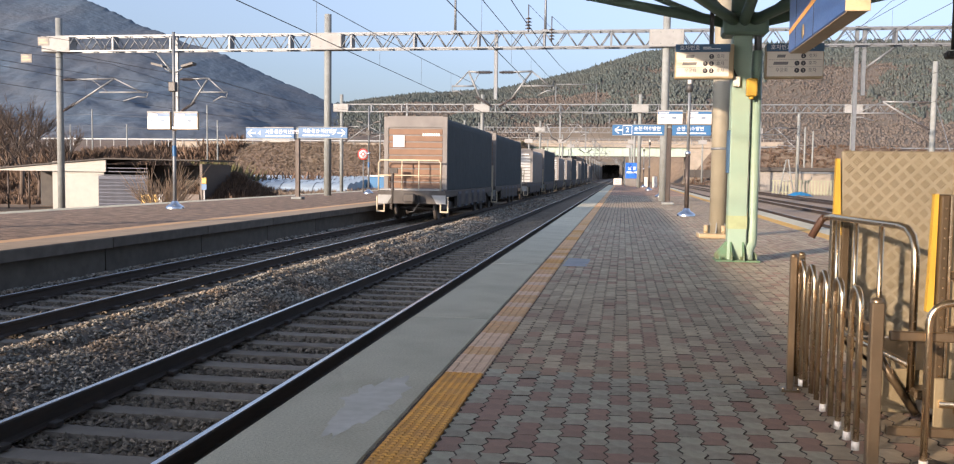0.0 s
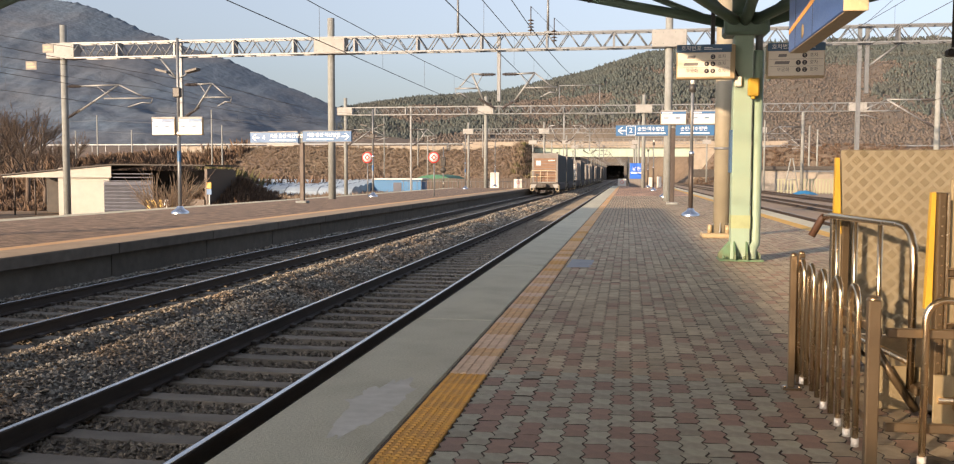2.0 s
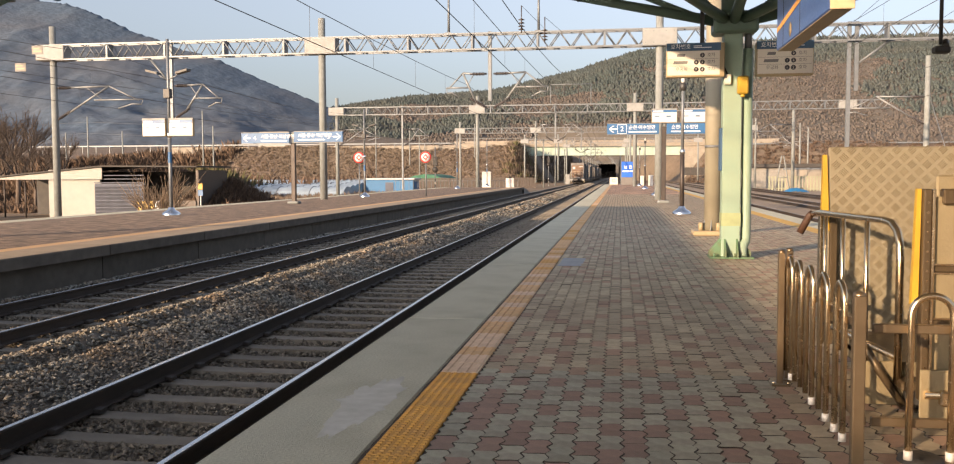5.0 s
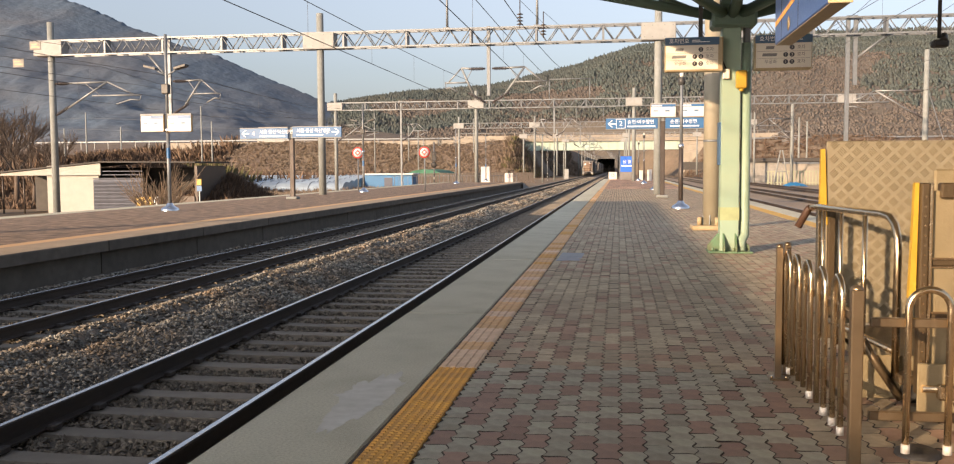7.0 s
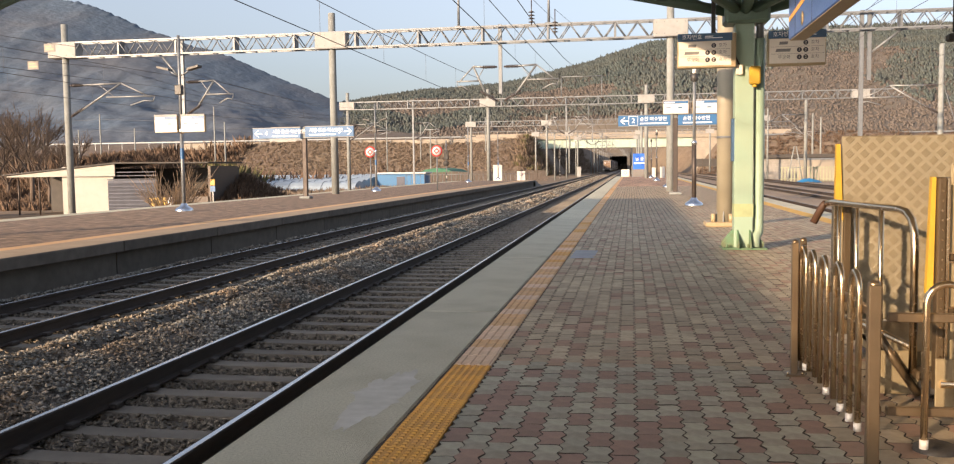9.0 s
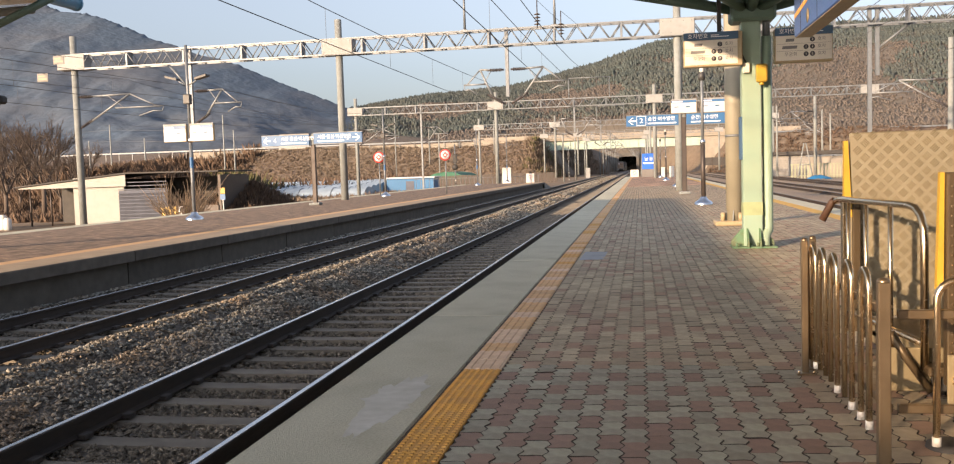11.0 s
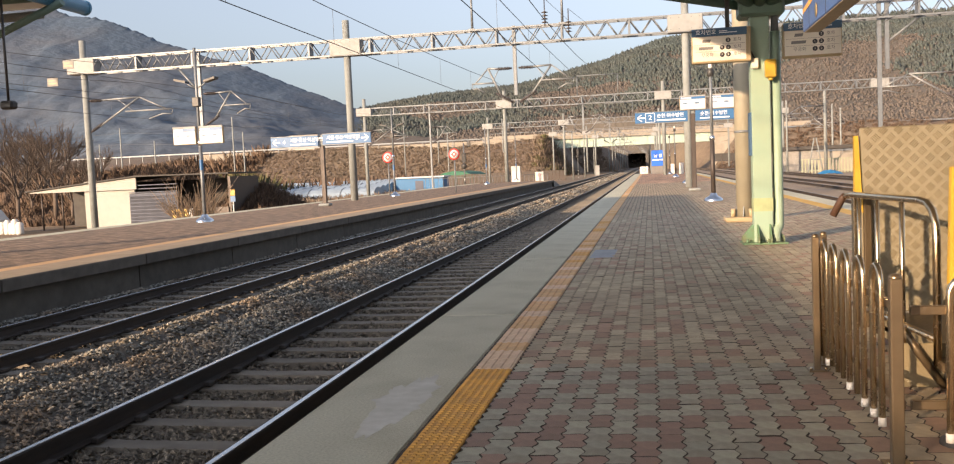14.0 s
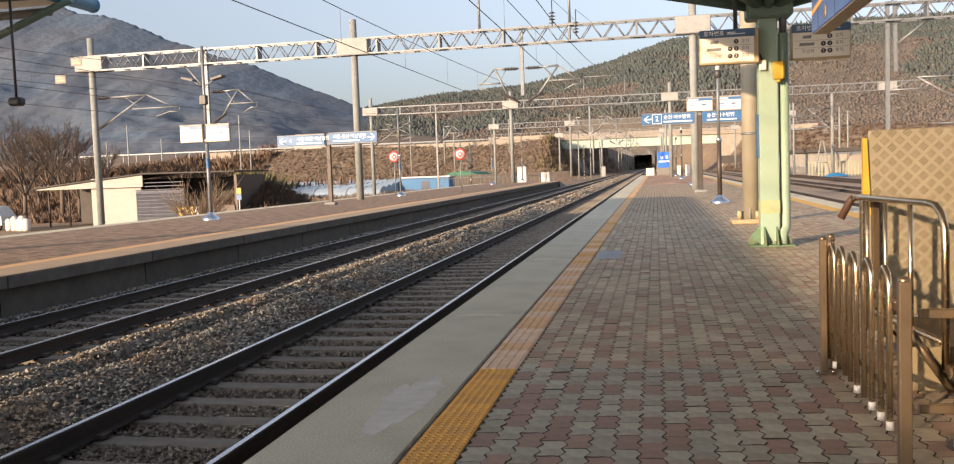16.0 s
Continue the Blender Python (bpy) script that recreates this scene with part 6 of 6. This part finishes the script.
# greenhouses
for i in range(7):
    y = 114 + 5.4 * i
    gh = thing("greenhouse", "long low plastic film greenhouse, blue-white", "greenhouse", "film greenhouses", pose(-55.5 - 0.9 * i, y, -1.9))
    n = 9
    film = MB()
    vs = [(x, 2.5 * math.cos(math.pi * k / n), (1.75 + 0.12 * i) * math.sin(math.pi * k / n)) for x in (-17.0, 21.0) for k in range(n + 1)]
    film.add(vs, [(k, k + 1, n + 2 + k, n + 1 + k) for k in range(n)] + [tuple(range(n + 1)), tuple(reversed(range(n + 1, 2 * n + 2)))], False)
    part("film", film, M_ghouse, gh)
    for k in range(17):
        x = -16.5 + 2.2 * k
        part("hoop", MB().pipe([(x, 2.52 * math.cos(math.pi * j / n), (1.77 + 0.12 * i) * math.sin(math.pi * j / n)) for j in range(n + 1)], 0.05, 4), M_galv, gh)
bs_ = thing("blue_shed", "small blue sheet-metal shed with pale flat roof", "shed", "", pose(-33.1, 130, -1.9))
part("shell", MB().box(-3.5, 3.5, 0, 4, 0, 2.5), M_shed_blue, bs_)
part("roof", MB().box(-3.8, 3.8, -0.3, 4.3, 2.5, 2.72, 0.03), M_sign_white, bs_)
part("door_leaf", MB().box(-0.6, 0.6, -0.04, 0.0, 0, 2.1), M_corr, bs_)
gs = thing("net_house", "green net covered arched shelter", "shelter", "", pose(-32.5, 152, -1.9))
n = 8
vs = [(5.0 * math.cos(math.pi * k / n), y, 3.3 * math.sin(math.pi * k / n)) for y in (0, 14) for k in range(n + 1)]
part("net", MB().add(vs, [(k, n + 1 + k, n + 2 + k, k + 1) for k in range(n)] + [tuple(range(n + 1))], False), M_shed_green, gs)
part("base_board", MB().box(-5.2, 5.2, -0.15, -0.05, 0, 0.5), M_galv, gs)
hs = thing("far_house", "small pale house on the far slope", "house", "far houses", pose(-98, 252, 10.0))
part("shell", MB().box(-4, 4, -2, 2, -2, 2.4), M_cream, hs)
part("roof", MB().add([(-4.4, -2.4, 2.4), (4.4, -2.4, 2.4), (4.4, 2.4, 2.4), (-4.4, 2.4, 2.4), (-4.4, 0, 3.8), (4.4, 0, 3.8)], [(0, 1, 5, 4), (2, 3, 4, 5), (0, 4, 3), (1, 2, 5)]), M_bridge_c, hs)
part("window", MB().box(-2.5, -1.2, -2.03, -1.98, 0.3, 1.5).box(1.0, 2.3, -2.03, -1.98, 0.3, 1.5), M_black, hs)

# ======== yard side ========
wl = tagged(thing("yard_wall", "long pale grey wall panels beyond the yard", "wall"), kind="structure")
for i in range(8):
    part("panel", MB().box(19.2 + 2.5 * i, 21.65 + 2.5 * i, 112, 112.2, -0.9, 1.75, 0.02), M_bridge_c, wl)
part("coping", MB().box(19, 40, 111.9, 112.3, 1.75, 1.95), M_galv, wl)
fg = thing("yard_fence", "lime green mesh fence in the yard", "fence")
for i in range(22):
    part("picket", MB().box(16.4 + 0.34 * i, 16.55 + 0.34 * i, 106, 106.05, -0.7, 1.0), M_fence_g, fg)
for z in (-0.4, 0.85):
    part("rail", MB().box(16.3, 23.9, 106.06, 106.1, z, z + 0.1), M_fence_g, fg)
af = thing("a_frame", "tall pale A-frame trestle in the yard", "trestle", "", pose(17.2, 102, -0.7))
for a, b in ((-0.8, -0.1), (0.8, 0.1)):
    part("leg", MB().tube((a, 0, 0), (b, 0, 3.9), 0.07), M_conc_pole, af)
part("tie", MB().tube((-0.45, 0, 1.6), (0.45, 0, 1.6), 0.05), M_conc_pole, af)
bb = thing("dark_store", "long low dark roofed store behind the yard", "building", "", pose(30, 128, -0.9))
part("shell", MB().box(-16, 22, 0, 8, 0, 3.0), M_wall, bb)
part("roof", MB().box(-16.4, 22.4, -0.5, 8.5, 3.0, 3.5, 0.05), M_darkroof, bb)
tw_ = thing("blue_tarp", "crumpled blue tarpaulin on the ground", "tarpaulin", "", pose(18.2, 100, -0.7))
part("sheet", grid_mesh(list(np.linspace(-1.3, 1.3, 12)), list(np.linspace(-0.6, 0.6, 8)), lambda x, y: 0.5 * (1 - (x / 1.4) ** 2) * (1 - (y / 0.7) ** 2) + 0.08 * noise.noise((x * 3, y * 3, 0))), M_shed_blue, tw_)

# ======== the freight train ========
def wheelset(parent, y):
    for s in (-0.755, 0.755):
        w = part("wheel", MB().tube((s - 0.065, y, 0.43), (s + 0.065, y, 0.43), 0.43, n=20), M_under, parent)
    part("axle", MB().tube((-0.9, y, 0.43), (0.9, y, 0.43), 0.08), M_under, parent)


def wagon(end_mat, tarp, length, label, deck=0.0):
    """A flat wagon with a tarpaulin-sided box; rail height is z = 0 and the rear buffers stand at y = 0."""
    o = thing("freight_wagon", label, "wagon", "freight wagons")
    L = length
    ub = part("underframe", MB().box(-1.25, 1.25, 0.5, L - 0.5, 0.86, 1.12, 0.02).box(-0.25, 0.25, 1, L - 1, 0.62, 0.86).box(-1.27, -1.15, 2.8, L - 2.8, 0.5, 0.95).box(1.15, 1.27, 2.8, L - 2.8, 0.5, 0.95), M_under, o)
    part("end_beam", MB().box(-1.3, 1.3, 0.25, 0.5, 0.62, 1.12, 0.02), M_under, o)
    fl = MB()
    for i in range(5):
        y = 3.4 + (L - 6.8) * i / 4
        fl.add([(1.27, y - 0.35, 1.05), (1.27, y + 0.35, 1.05), (1.27, y + 0.2, 0.42), (1.27, y - 0.2, 0.42), (1.20, y - 0.35, 1.05), (1.20, y + 0.35, 1.05), (1.20, y + 0.2, 0.42), (1.20, y - 0.2, 0.42)], [(0, 1, 2, 3), (7, 6, 5, 4), (0, 3, 7, 4), (1, 5, 6, 2), (3, 2, 6, 7)])
    part("side_brackets", fl, M_corr, o)
    for yb in (2.2, L - 2.2):
        b = part("bogie", MB().box(-1.05, -0.9, yb - 1.2, yb + 1.2, 0.35, 0.7, 0.05).box(0.9, 1.05, yb - 1.2, yb + 1.2, 0.35, 0.7, 0.05).box(-1, 1, yb - 0.25, yb + 0.25, 0.45, 0.8), M_under, o)
        wheelset(b, yb - 0.9)
        wheelset(b, yb + 0.9)
    z0, z1, y0, y1 = 1.14, 3.92 - (0.35 if deck else 0), 0.85 + deck, L - 0.55
    box = part("box_body", MB().extrude_y([(-1.2, z0), (1.2, z0), (1.2, z1 - 0.32), (1.16, z1 - 0.16), (1.06, z1 - 0.06), (0.9, z1 - 0.02), (-0.9, z1 - 0.02), (-1.06, z1 - 0.06), (-1.16, z1 - 0.16), (-1.2, z1 - 0.32)], y0 + 0.06, y1), tarp, o)
    if deck:
        part("deck_boards", MB().box(-1.25, 1.25, 0.85, y0 - 0.1, 1.12, 1.2, 0.01), M_under, o)
    # bulging sheet sides, in folds
    for s in (-1, 1):
        ys = np.linspace(y0 + 0.15, y1 - 0.1, 40)
        zs = np.linspace(z0, z1 - 0.30, 9)
        vs = []
        for y in ys:
            for z in zs:
                u, v = (y - y0) / (y1 - y0), (z - z0) / (z1 - z0)
                vs.append((s * (1.205 + 0.05 * math.sin(math.pi * v) * math.sin(math.pi * u) ** 0.5 + 0.012 * math.sin(y * 9 + 2 * v)), y, z - 0.22 * v * math.sin(math.pi * u) ** 2 * 0.35))
        part("side_sheet", MB().add(vs, [(i * 9 + j, i * 9 + j + 1, (i + 1) * 9 + j + 1, (i + 1) * 9 + j) for i in range(39) for j in range(8)], True), tarp, box, "dark tarpaulin side")
    for i in range(9):
        z = z0 + 0.06 + (z1 - z0 - 0.5) * i / 9
        part("end_plank", MB().box(-1.04, 1.04, y0 - 0.05, y0 + 0.06, z, z + (z1 - z0 - 0.5) / 9 - 0.05, 0.015), end_mat, box)
    part("end_frame", MB().box(-1.22, -1.05, y0 - 0.07, y0 + 0.08, z0, z1).box(1.05, 1.22, y0 - 0.07, y0 + 0.08, z0, z1).box(-1.05, 1.05, y0 - 0.07, y0 + 0.08, z1 - 0.42, z1).box(-1.05, 1.05, y0 - 0.03, y0 + 0.05, z0, z1 - 0.4), M_cgrey, box, "grey steel end frame")
    part("head_frame", MB().box(-1.22, 1.22, y1, y1 + 0.08, z0, z1), M_cgrey, box)
    for x in (-1.15, 1.15):
        part("corner_casting", MB().box(x - 0.09, x + 0.09, y0 - 0.085, y0 + 0.1, z1 - 0.02, z1 + 0.10, 0.01), M_black, box)
    part("label_plate", MB().box(-0.86, -0.42, y0 - 0.085, y0 - 0.07, 2.75, 3.2), M_sign_white, box, "white square label")
    nm = MB()
    for i in range(8):
        nm.box(0.28 + 0.085 * i, 0.335 + 0.085 * i, y0 - 0.084, y0 - 0.07, 3.17, 3.27)
    part("number_print", nm, M_letter_w, box, "row of white print")
    # end platform with hand rails, buffers, steps and coupling
    rl = part("end_rail", MB().pipe([(-1.3, 0.32, 1.1), (-1.3, 0.32, 2.15), (-1.22, 0.32, 2.25), (1.0, 0.32, 2.25), (1.08, 0.32, 2.15), (1.08, 0.32, 1.1)], 0.032, 6)
              .tube((-1.3, 0.32, 1.68), (1.08, 0.32, 1.68), 0.025, n=6).tube((-0.4, 0.32, 1.1), (-0.4, 0.32, 2.25), 0.025, n=6).tube((0.25, 0.32, 1.1), (0.25, 0.32, 2.25), 0.025, n=6), M_rail_y, o, "cream tube hand rail")
    part("foot_board", MB().box(-1.25, 1.1, 0.3, 0.84, 1.12, 1.17), M_cream_plate, o)
    part("brake_stand", MB().tube((-0.75, 0.28, 0.6), (-0.75, 0.28, 1.95), 0.05).box(-0.85, -0.55, 0.2, 0.3, 1.75, 1.95), M_under, o)
    cp = part("coupler", MB().box(-0.16, 0.16, -0.25, 0.5, 0.72, 0.98, 0.04).box(-0.22, 0.22, -0.3, -0.05, 0.68, 1.02, 0.05), M_under, o)
    part("hose", MB().pipe([(0.25, 0.2, 0.95), (0.3, 0.0, 0.6), (0.15, -0.1, 0.35), (-0.1, -0.1, 0.32)], 0.03, 6), M_black, cp)
    for s in (-1, 1):
        st = part("step", MB().box(s * 1.22 - 0.16, s * 1.22 + 0.16, 0.3, 0.36, 0.3, 0.36).box(s * 1.22 - 0.16, s * 1.22 - 0.12, 0.3, 0.36, 0.3, 0.9).box(s * 1.22 + 0.12, s * 1.22 + 0.16, 0.3, 0.36, 0.3, 0.9), M_rail_y, o)
        part("corner_plate", MB().add([(s * 0.75, 0.24, 0.95), (s * 1.3, 0.24, 0.95), (s * 1.3, 0.24, 0.62), (s * 0.95, 0.24, 0.62), (s * 0.75, 0.27, 0.95), (s * 1.3, 0.27, 0.95), (s * 1.3, 0.27, 0.62), (s * 0.95, 0.27, 0.62)], [(0, 1, 2, 3), (7, 6, 5, 4), (0, 4, 5, 1), (2, 6, 7, 3)]), M_cream_plate, o)
        part("ladder", MB().box(s * 1.24 - 0.02, s * 1.24 + 0.02, L - 0.5, L - 0.45, 0.5, 2.2).box(s * 1.24 - 0.02, s * 1.24 + 0.02, L - 0.2, L - 0.15, 0.5, 2.2).box(s * 1.24 - 0.02, s * 1.24 + 0.02, L - 0.5, L - 0.15, 1.0, 1.05).box(s * 1.24 - 0.02, s * 1.24 + 0.02, L - 0.5, L - 0.15, 1.5, 1.55), M_rail_y, o)
    return o


M_tarp2 = material("grey_tarpaulin", (0.12, 0.125, 0.13), (0.09, 0.095, 0.10), 0.55, scale=2.5, fine=12, bump=0.3, dirt=0.3, dirt_scale=1.2)
w_brown = wagon(M_brown, M_tarp, 13.2, "container flat wagon with dark tarpaulin sides and brown end")
w_silver = wagon(M_silver, M_tarp2, 13.8, "flat wagon with bare deck, grey sided box and silver end", 4.2)
TRAIN = [(w_brown, 0.0)]
ORDER = ["b", "s", "b", "s", "s", "b", "s", "b", "b", "s", "b"]
at_y = 13.4
for k in ORDER:
    TRAIN.append((w_silver if k == "s" and w_silver not in [a for a, _ in TRAIN] else copy_thing(w_brown if k == "b" else w_silver, Matrix()), at_y))
    at_y += (13.4 if k == "b" else 14.0) + (2.2 if len(TRAIN) == 2 else 0)
# where the last wagon's end stands, second by second
TRAIN_Y = [(0.0, 33.3), (0.5, 46.4), (1.0, 60.0), (1.5, 73.6), (2.0, 87.1), (2.5, 100.7), (3.0, 114.3), (3.5, 128.6), (4.0, 143.0), (5.0, 172.5), (6.0, 203.0), (7.0, 236.0), (8.0, 270.0), (9.0, 305.0), (10.0, 340.0), (11.0, 374.0), (12.0, 408.0), (13.0, 442.0), (14.5, 480.0), (16.0, 515.0)]

# ======== paving pieces ========
BW, BL = 0.115, 0.228


def block_outline(jog=0.0105):
    """A toothed paving block: its long sides zigzag."""
    l, w, g, e = BL / 2 - 0.0012, BW / 2 - 0.0014, jog, 0.0045
    right = [(w - g, -l), (w + g, -BL * 0.29), (w + g * 0.8, -BL * 0.21), (w - g, -BL * 0.04), (w - g, BL * 0.04), (w + g * 0.8, BL * 0.21), (w + g, BL * 0.29), (w - g, l)]
    left = [(x - 2 * w, y) for x, y in right]
    top = [(-g + w * k, l + e * q) for k, q in ((0.5, 1), (0.0, 0), (-0.5, -1))]
    foot = [(x, y - 2 * l) for x, y in top[::-1]]
    return right + top + left[::-1] + foot


def block_mesh(name, mat):
    mb = MB()
    o = block_outline()
    n = len(o)
    inner = [(x * 0.965, y * 0.982) for x, y in o]
    vs = [(x, y, -0.012) for x, y in o] + [(x, y, -0.0025) for x, y in o] + [(x, y, 0.0) for x, y in inner]
    fs = [(r * n + i, r * n + (i + 1) % n, (r + 1) * n + (i + 1) % n, (r + 1) * n + i) for r in (0, 1) for i in range(n)] + [tuple(range(2 * n, 3 * n))]
    return mb.add(vs, fs)


BLOCK = block_mesh("block", M_paver)
me_grey, me_red = BLOCK.mesh("paving_block", M_paver), BLOCK.mesh("paving_block_red", M_paver_red)
for me in (me_grey, me_red):         # sides and bevels in the joint sand's dark colour, painting in the gaps' shade
    me.materials.append(M_joint)
    for q in me.polygons[:-1]:
        q.material_index = 1
X0 = P1_L + 0.99 + BW / 2 + 0.01
bv = np.array(BLOCK.v)
joined = {False: [[], [], 0, []], True: [[], [], 0, []]}
simple = np.array([(x, y, z) for z in (-0.012, -0.001) for x, y in ((-BW / 2 + .007, -BL / 2 + .006), (BW / 2 - .007, -BL / 2 + .006), (BW / 2 - .007, BL / 2 - .006), (-BW / 2 + .007, BL / 2 - .006))])
simple_f = [(4, 5, 6, 7), (0, 1, 5, 4), (1, 2, 6, 5), (2, 3, 7, 6), (3, 0, 4, 7)]
pr = np.random.default_rng(11)
singles = 0
for i in range(int((4.24 - X0) / BW) + 1):
    x = X0 + i * BW
    for j in range(2, int((60 - 2.14) / BL)):
        y = 2.14 + (j + 0.5 + (0.5 if i % 2 else 0)) * BL
        red = (j % 3 == 0) if i % 2 == 0 else ((j - 1) % 3 == 0)
        if y > 5 and pr.random() < min(0.6, (y - 5) / 7):      # worn and dusty further on
            red = False
        if pr.random() < 0.04:
            red = not red
        dz = pr.normal(0, 0.0012)
        if y > 60:
            continue
        if 3.6 < y < 6.0 and x < 1.0 and singles < 300:
            o = part("paving_block", me_red if red else me_grey, M_paver_red if red else M_paver, platform)
            o.matrix_basis = pose(x, y, dz, pr.normal(0, 0.5), pr.normal(0, 0.7), pr.normal(0, 0.5))
            singles += 1
            continue
        store = joined[red]
        if y < 24:
            v, f = bv.copy(), BLOCK.f
            v[:, 2] += dz + v[:, 0] * pr.normal(0, 0.010) + v[:, 1] * pr.normal(0, 0.004)
        else:
            v, f = simple.copy(), simple_f
            v[:, 2] += dz
        k = store[2]
        store[0].append(v + (x, y, 0))
        store[1] += [tuple(a + k for a in q) for q in f]
        store[2] += len(v)
        store[3] += [1] * (len(f) - 1) + [0] if y < 24 else [0] + [1] * (len(f) - 1)
for red in (False, True):
    me = bpy.data.meshes.new("paving_blocks")
    me.from_pydata(np.concatenate(joined[red][0]), [], joined[red][1])
    mt = M_paver_red_far if red else M_paver_far
    me.materials.append(mt)
    # The gap shade is painted on these blocks' sides too
    me.materials.append(M_joint)
    me.polygons.foreach_set("material_index", joined[red][3])
    tagged(part("paving_field", me, mt, platform, "reddish toothed paving blocks" if red else "grey toothed paving blocks"), kind="stuff")

# the concrete edge
es = MB().box(-0.36, 0.36, -2.49, 2.49, -0.16, 0.0, 0.014).mesh("edge_slab", M_slab)
for i in range(35):
    o = part("edge_slab", es, M_slab, platform)
    o.matrix_basis = pose(P1_L + 0.36, -55 + 5 * i + 0.6, 0.001 * math.sin(2.3 * i), 0, 0.0, 0.02 * math.sin(i * 1.7))
es2 = MB().box(-0.3, 0.3, -2.49, 2.49, -0.16, 0.0, 0.014).mesh("edge_slab", M_slab)
for i in range(35):
    o = part("edge_slab", es2, M_slab, platform)
    o.location = (P1_R - 0.3, -55 + 5 * i, 0)
# patches of newer cement on the slab
for x, y, sx, sy, k in ((-1.42, 5.0, 0.20, 0.75, 2.0),):
    out = [(x + sx * math.cos(a) * (0.72 + 0.3 * noise.noise((math.cos(a) + k, math.sin(a), k)) + 0.45 * noise.noise((6 * math.cos(a) + k, 6 * math.sin(a), k))), y + sy * math.sin(a) * (0.78 + 0.35 * noise.noise((math.sin(a) * 1.5, math.cos(a) + k, k)) + 0.3 * noise.noise((5 * math.sin(a), 5 * math.cos(a) + k, k)))) for a in np.linspace(0, 6.28, 65)[:-1]]
    part("cement_patch", MB().prism(out, -0.002, 0.0012), material("cement_patch", (0.53, 0.525, 0.48), (0.44, 0.435, 0.39), 0.85, scale=12, fine=90, dirt=0.6, dirt_scale=4, dirt_colour=(0.36, 0.355, 0.30)), platform)
seam = MB()          # a ragged crack between slab and tiles
for k in range(700):
    y = 2 + 0.06 * k
    a, b = (0.004 + 0.014 * abs(noise.noise((q * 5.0, 3.3, 0.7))) + 0.008 * max(0, noise.noise((q * 0.9, 1.3, 0.2))) for q in (y, y + 0.06))
    seam.add([(P1_L + 0.735 - a, y, 0.003), (P1_L + 0.735, y, 0.003), (P1_L + 0.735, y + 0.06, 0.003), (P1_L + 0.735 - b, y + 0.06, 0.003)], [(0, 1, 2, 3)])
part("seam_filler", seam, M_joint, platform, "dark ragged crack")

# tactile tiles
TW = 0.255
TX = P1_L + 0.735 + TW / 2
base = MB().box(-TW / 2 + 0.0015, TW / 2 - 0.0015, -0.1485, 0.1485, -0.02, 0.0, 0.003)
dots, bars = MB(), MB()
for q in (dots, bars):
    q.add(base.v, base.f)
for i in range(6):
    for j in range(7):
        x, y = -TW / 2 + (i + 0.5) * TW / 6, -0.15 + (j + 0.5) * 0.3 / 7
        a, b = 0.013, 0.008
        dots.add([(x + sx * a, y + sy * a, -0.0005) for sx, sy in ((-1, -1), (1, -1), (1, 1), (-1, 1))] + [(x + sx * b, y + sy * b, 0.005) for sx, sy in ((-1, -1), (1, -1), (1, 1), (-1, 1))], [(4, 5, 6, 7), (0, 1, 5, 4), (1, 2, 6, 5), (2, 3, 7, 6), (3, 0, 4, 7)])
for i in range(4):
    x = -TW / 2 + (i + 0.5) * TW / 4
    bars.add([(x - 0.018, -0.146, -0.0005), (x + 0.018, -0.146, -0.0005), (x + 0.018, 0.146, -0.0005), (x - 0.018, 0.146, -0.0005), (x - 0.012, -0.14, 0.006), (x + 0.012, -0.14, 0.006), (x + 0.012, 0.14, 0.006), (x - 0.012, 0.14, 0.006)], [(4, 5, 6, 7), (0, 1, 5, 4), (1, 2, 6, 5), (2, 3, 7, 6), (3, 0, 4, 7)])
t_dot = dots.mesh("tactile_dots", M_tac_y)
t_bar = {m: bars.mesh("tactile_bars", m) for m in (M_tac_o, M_tac_p, M_tac_y)}
yb = 5.87
for i in range(-12, 180):
    y = yb + 0.3 * (i + 0.5)
    if y < 2.3:
        continue
    if i < 0:
        o = part("tactile_tile", t_dot, M_tac_y, platform)
    else:
        if i < 6:
            m = (M_tac_p, M_tac_p, M_tac_o, M_tac_p, M_tac_p, M_tac_o)[i]
        else:
            m = (M_tac_o, M_tac_y, M_tac_o, M_tac_p, M_tac_o, M_tac_y, M_tac_o)[int(pr.integers(0, 7))] if y > 12 else (M_tac_o, M_tac_p)[i % 3 == 1]
        o = part("tactile_tile", t_bar[m], m, platform)
    o.matrix_basis = pose(TX, y, 0.001 * math.sin(i * 2.1), 0, 0, 0.25 * math.sin(i * 1.3))
part("tactile_strip", MB().box(TX - TW / 2, TX + TW / 2, yb + 54, 118, -0.007, 0.003), M_tac_o, platform)
part("yellow_strip", MB().box(4.25, 4.59, -60, 118, -0.02, 0.003), M_yellow_line, platform, "yellow line of blocks")
# pale repair patch among the blocks
part("repair_patch", MB().prism([(-0.86, 13.0), (-0.52, 13.05), (-0.50, 14.2), (-0.84, 14.25)], -0.002, 0.003), material("blue_grey_repair", (0.30, 0.33, 0.38), (0.25, 0.275, 0.31), 0.8, scale=12, dirt=0.3, dirt_scale=4), platform)


# ======== what moves ========
def motions():
    for wag, off in TRAIN:
        walk(wag, [(t, pose(T2, y + off, RAIL)) for t, y in TRAIN_Y])


motions()
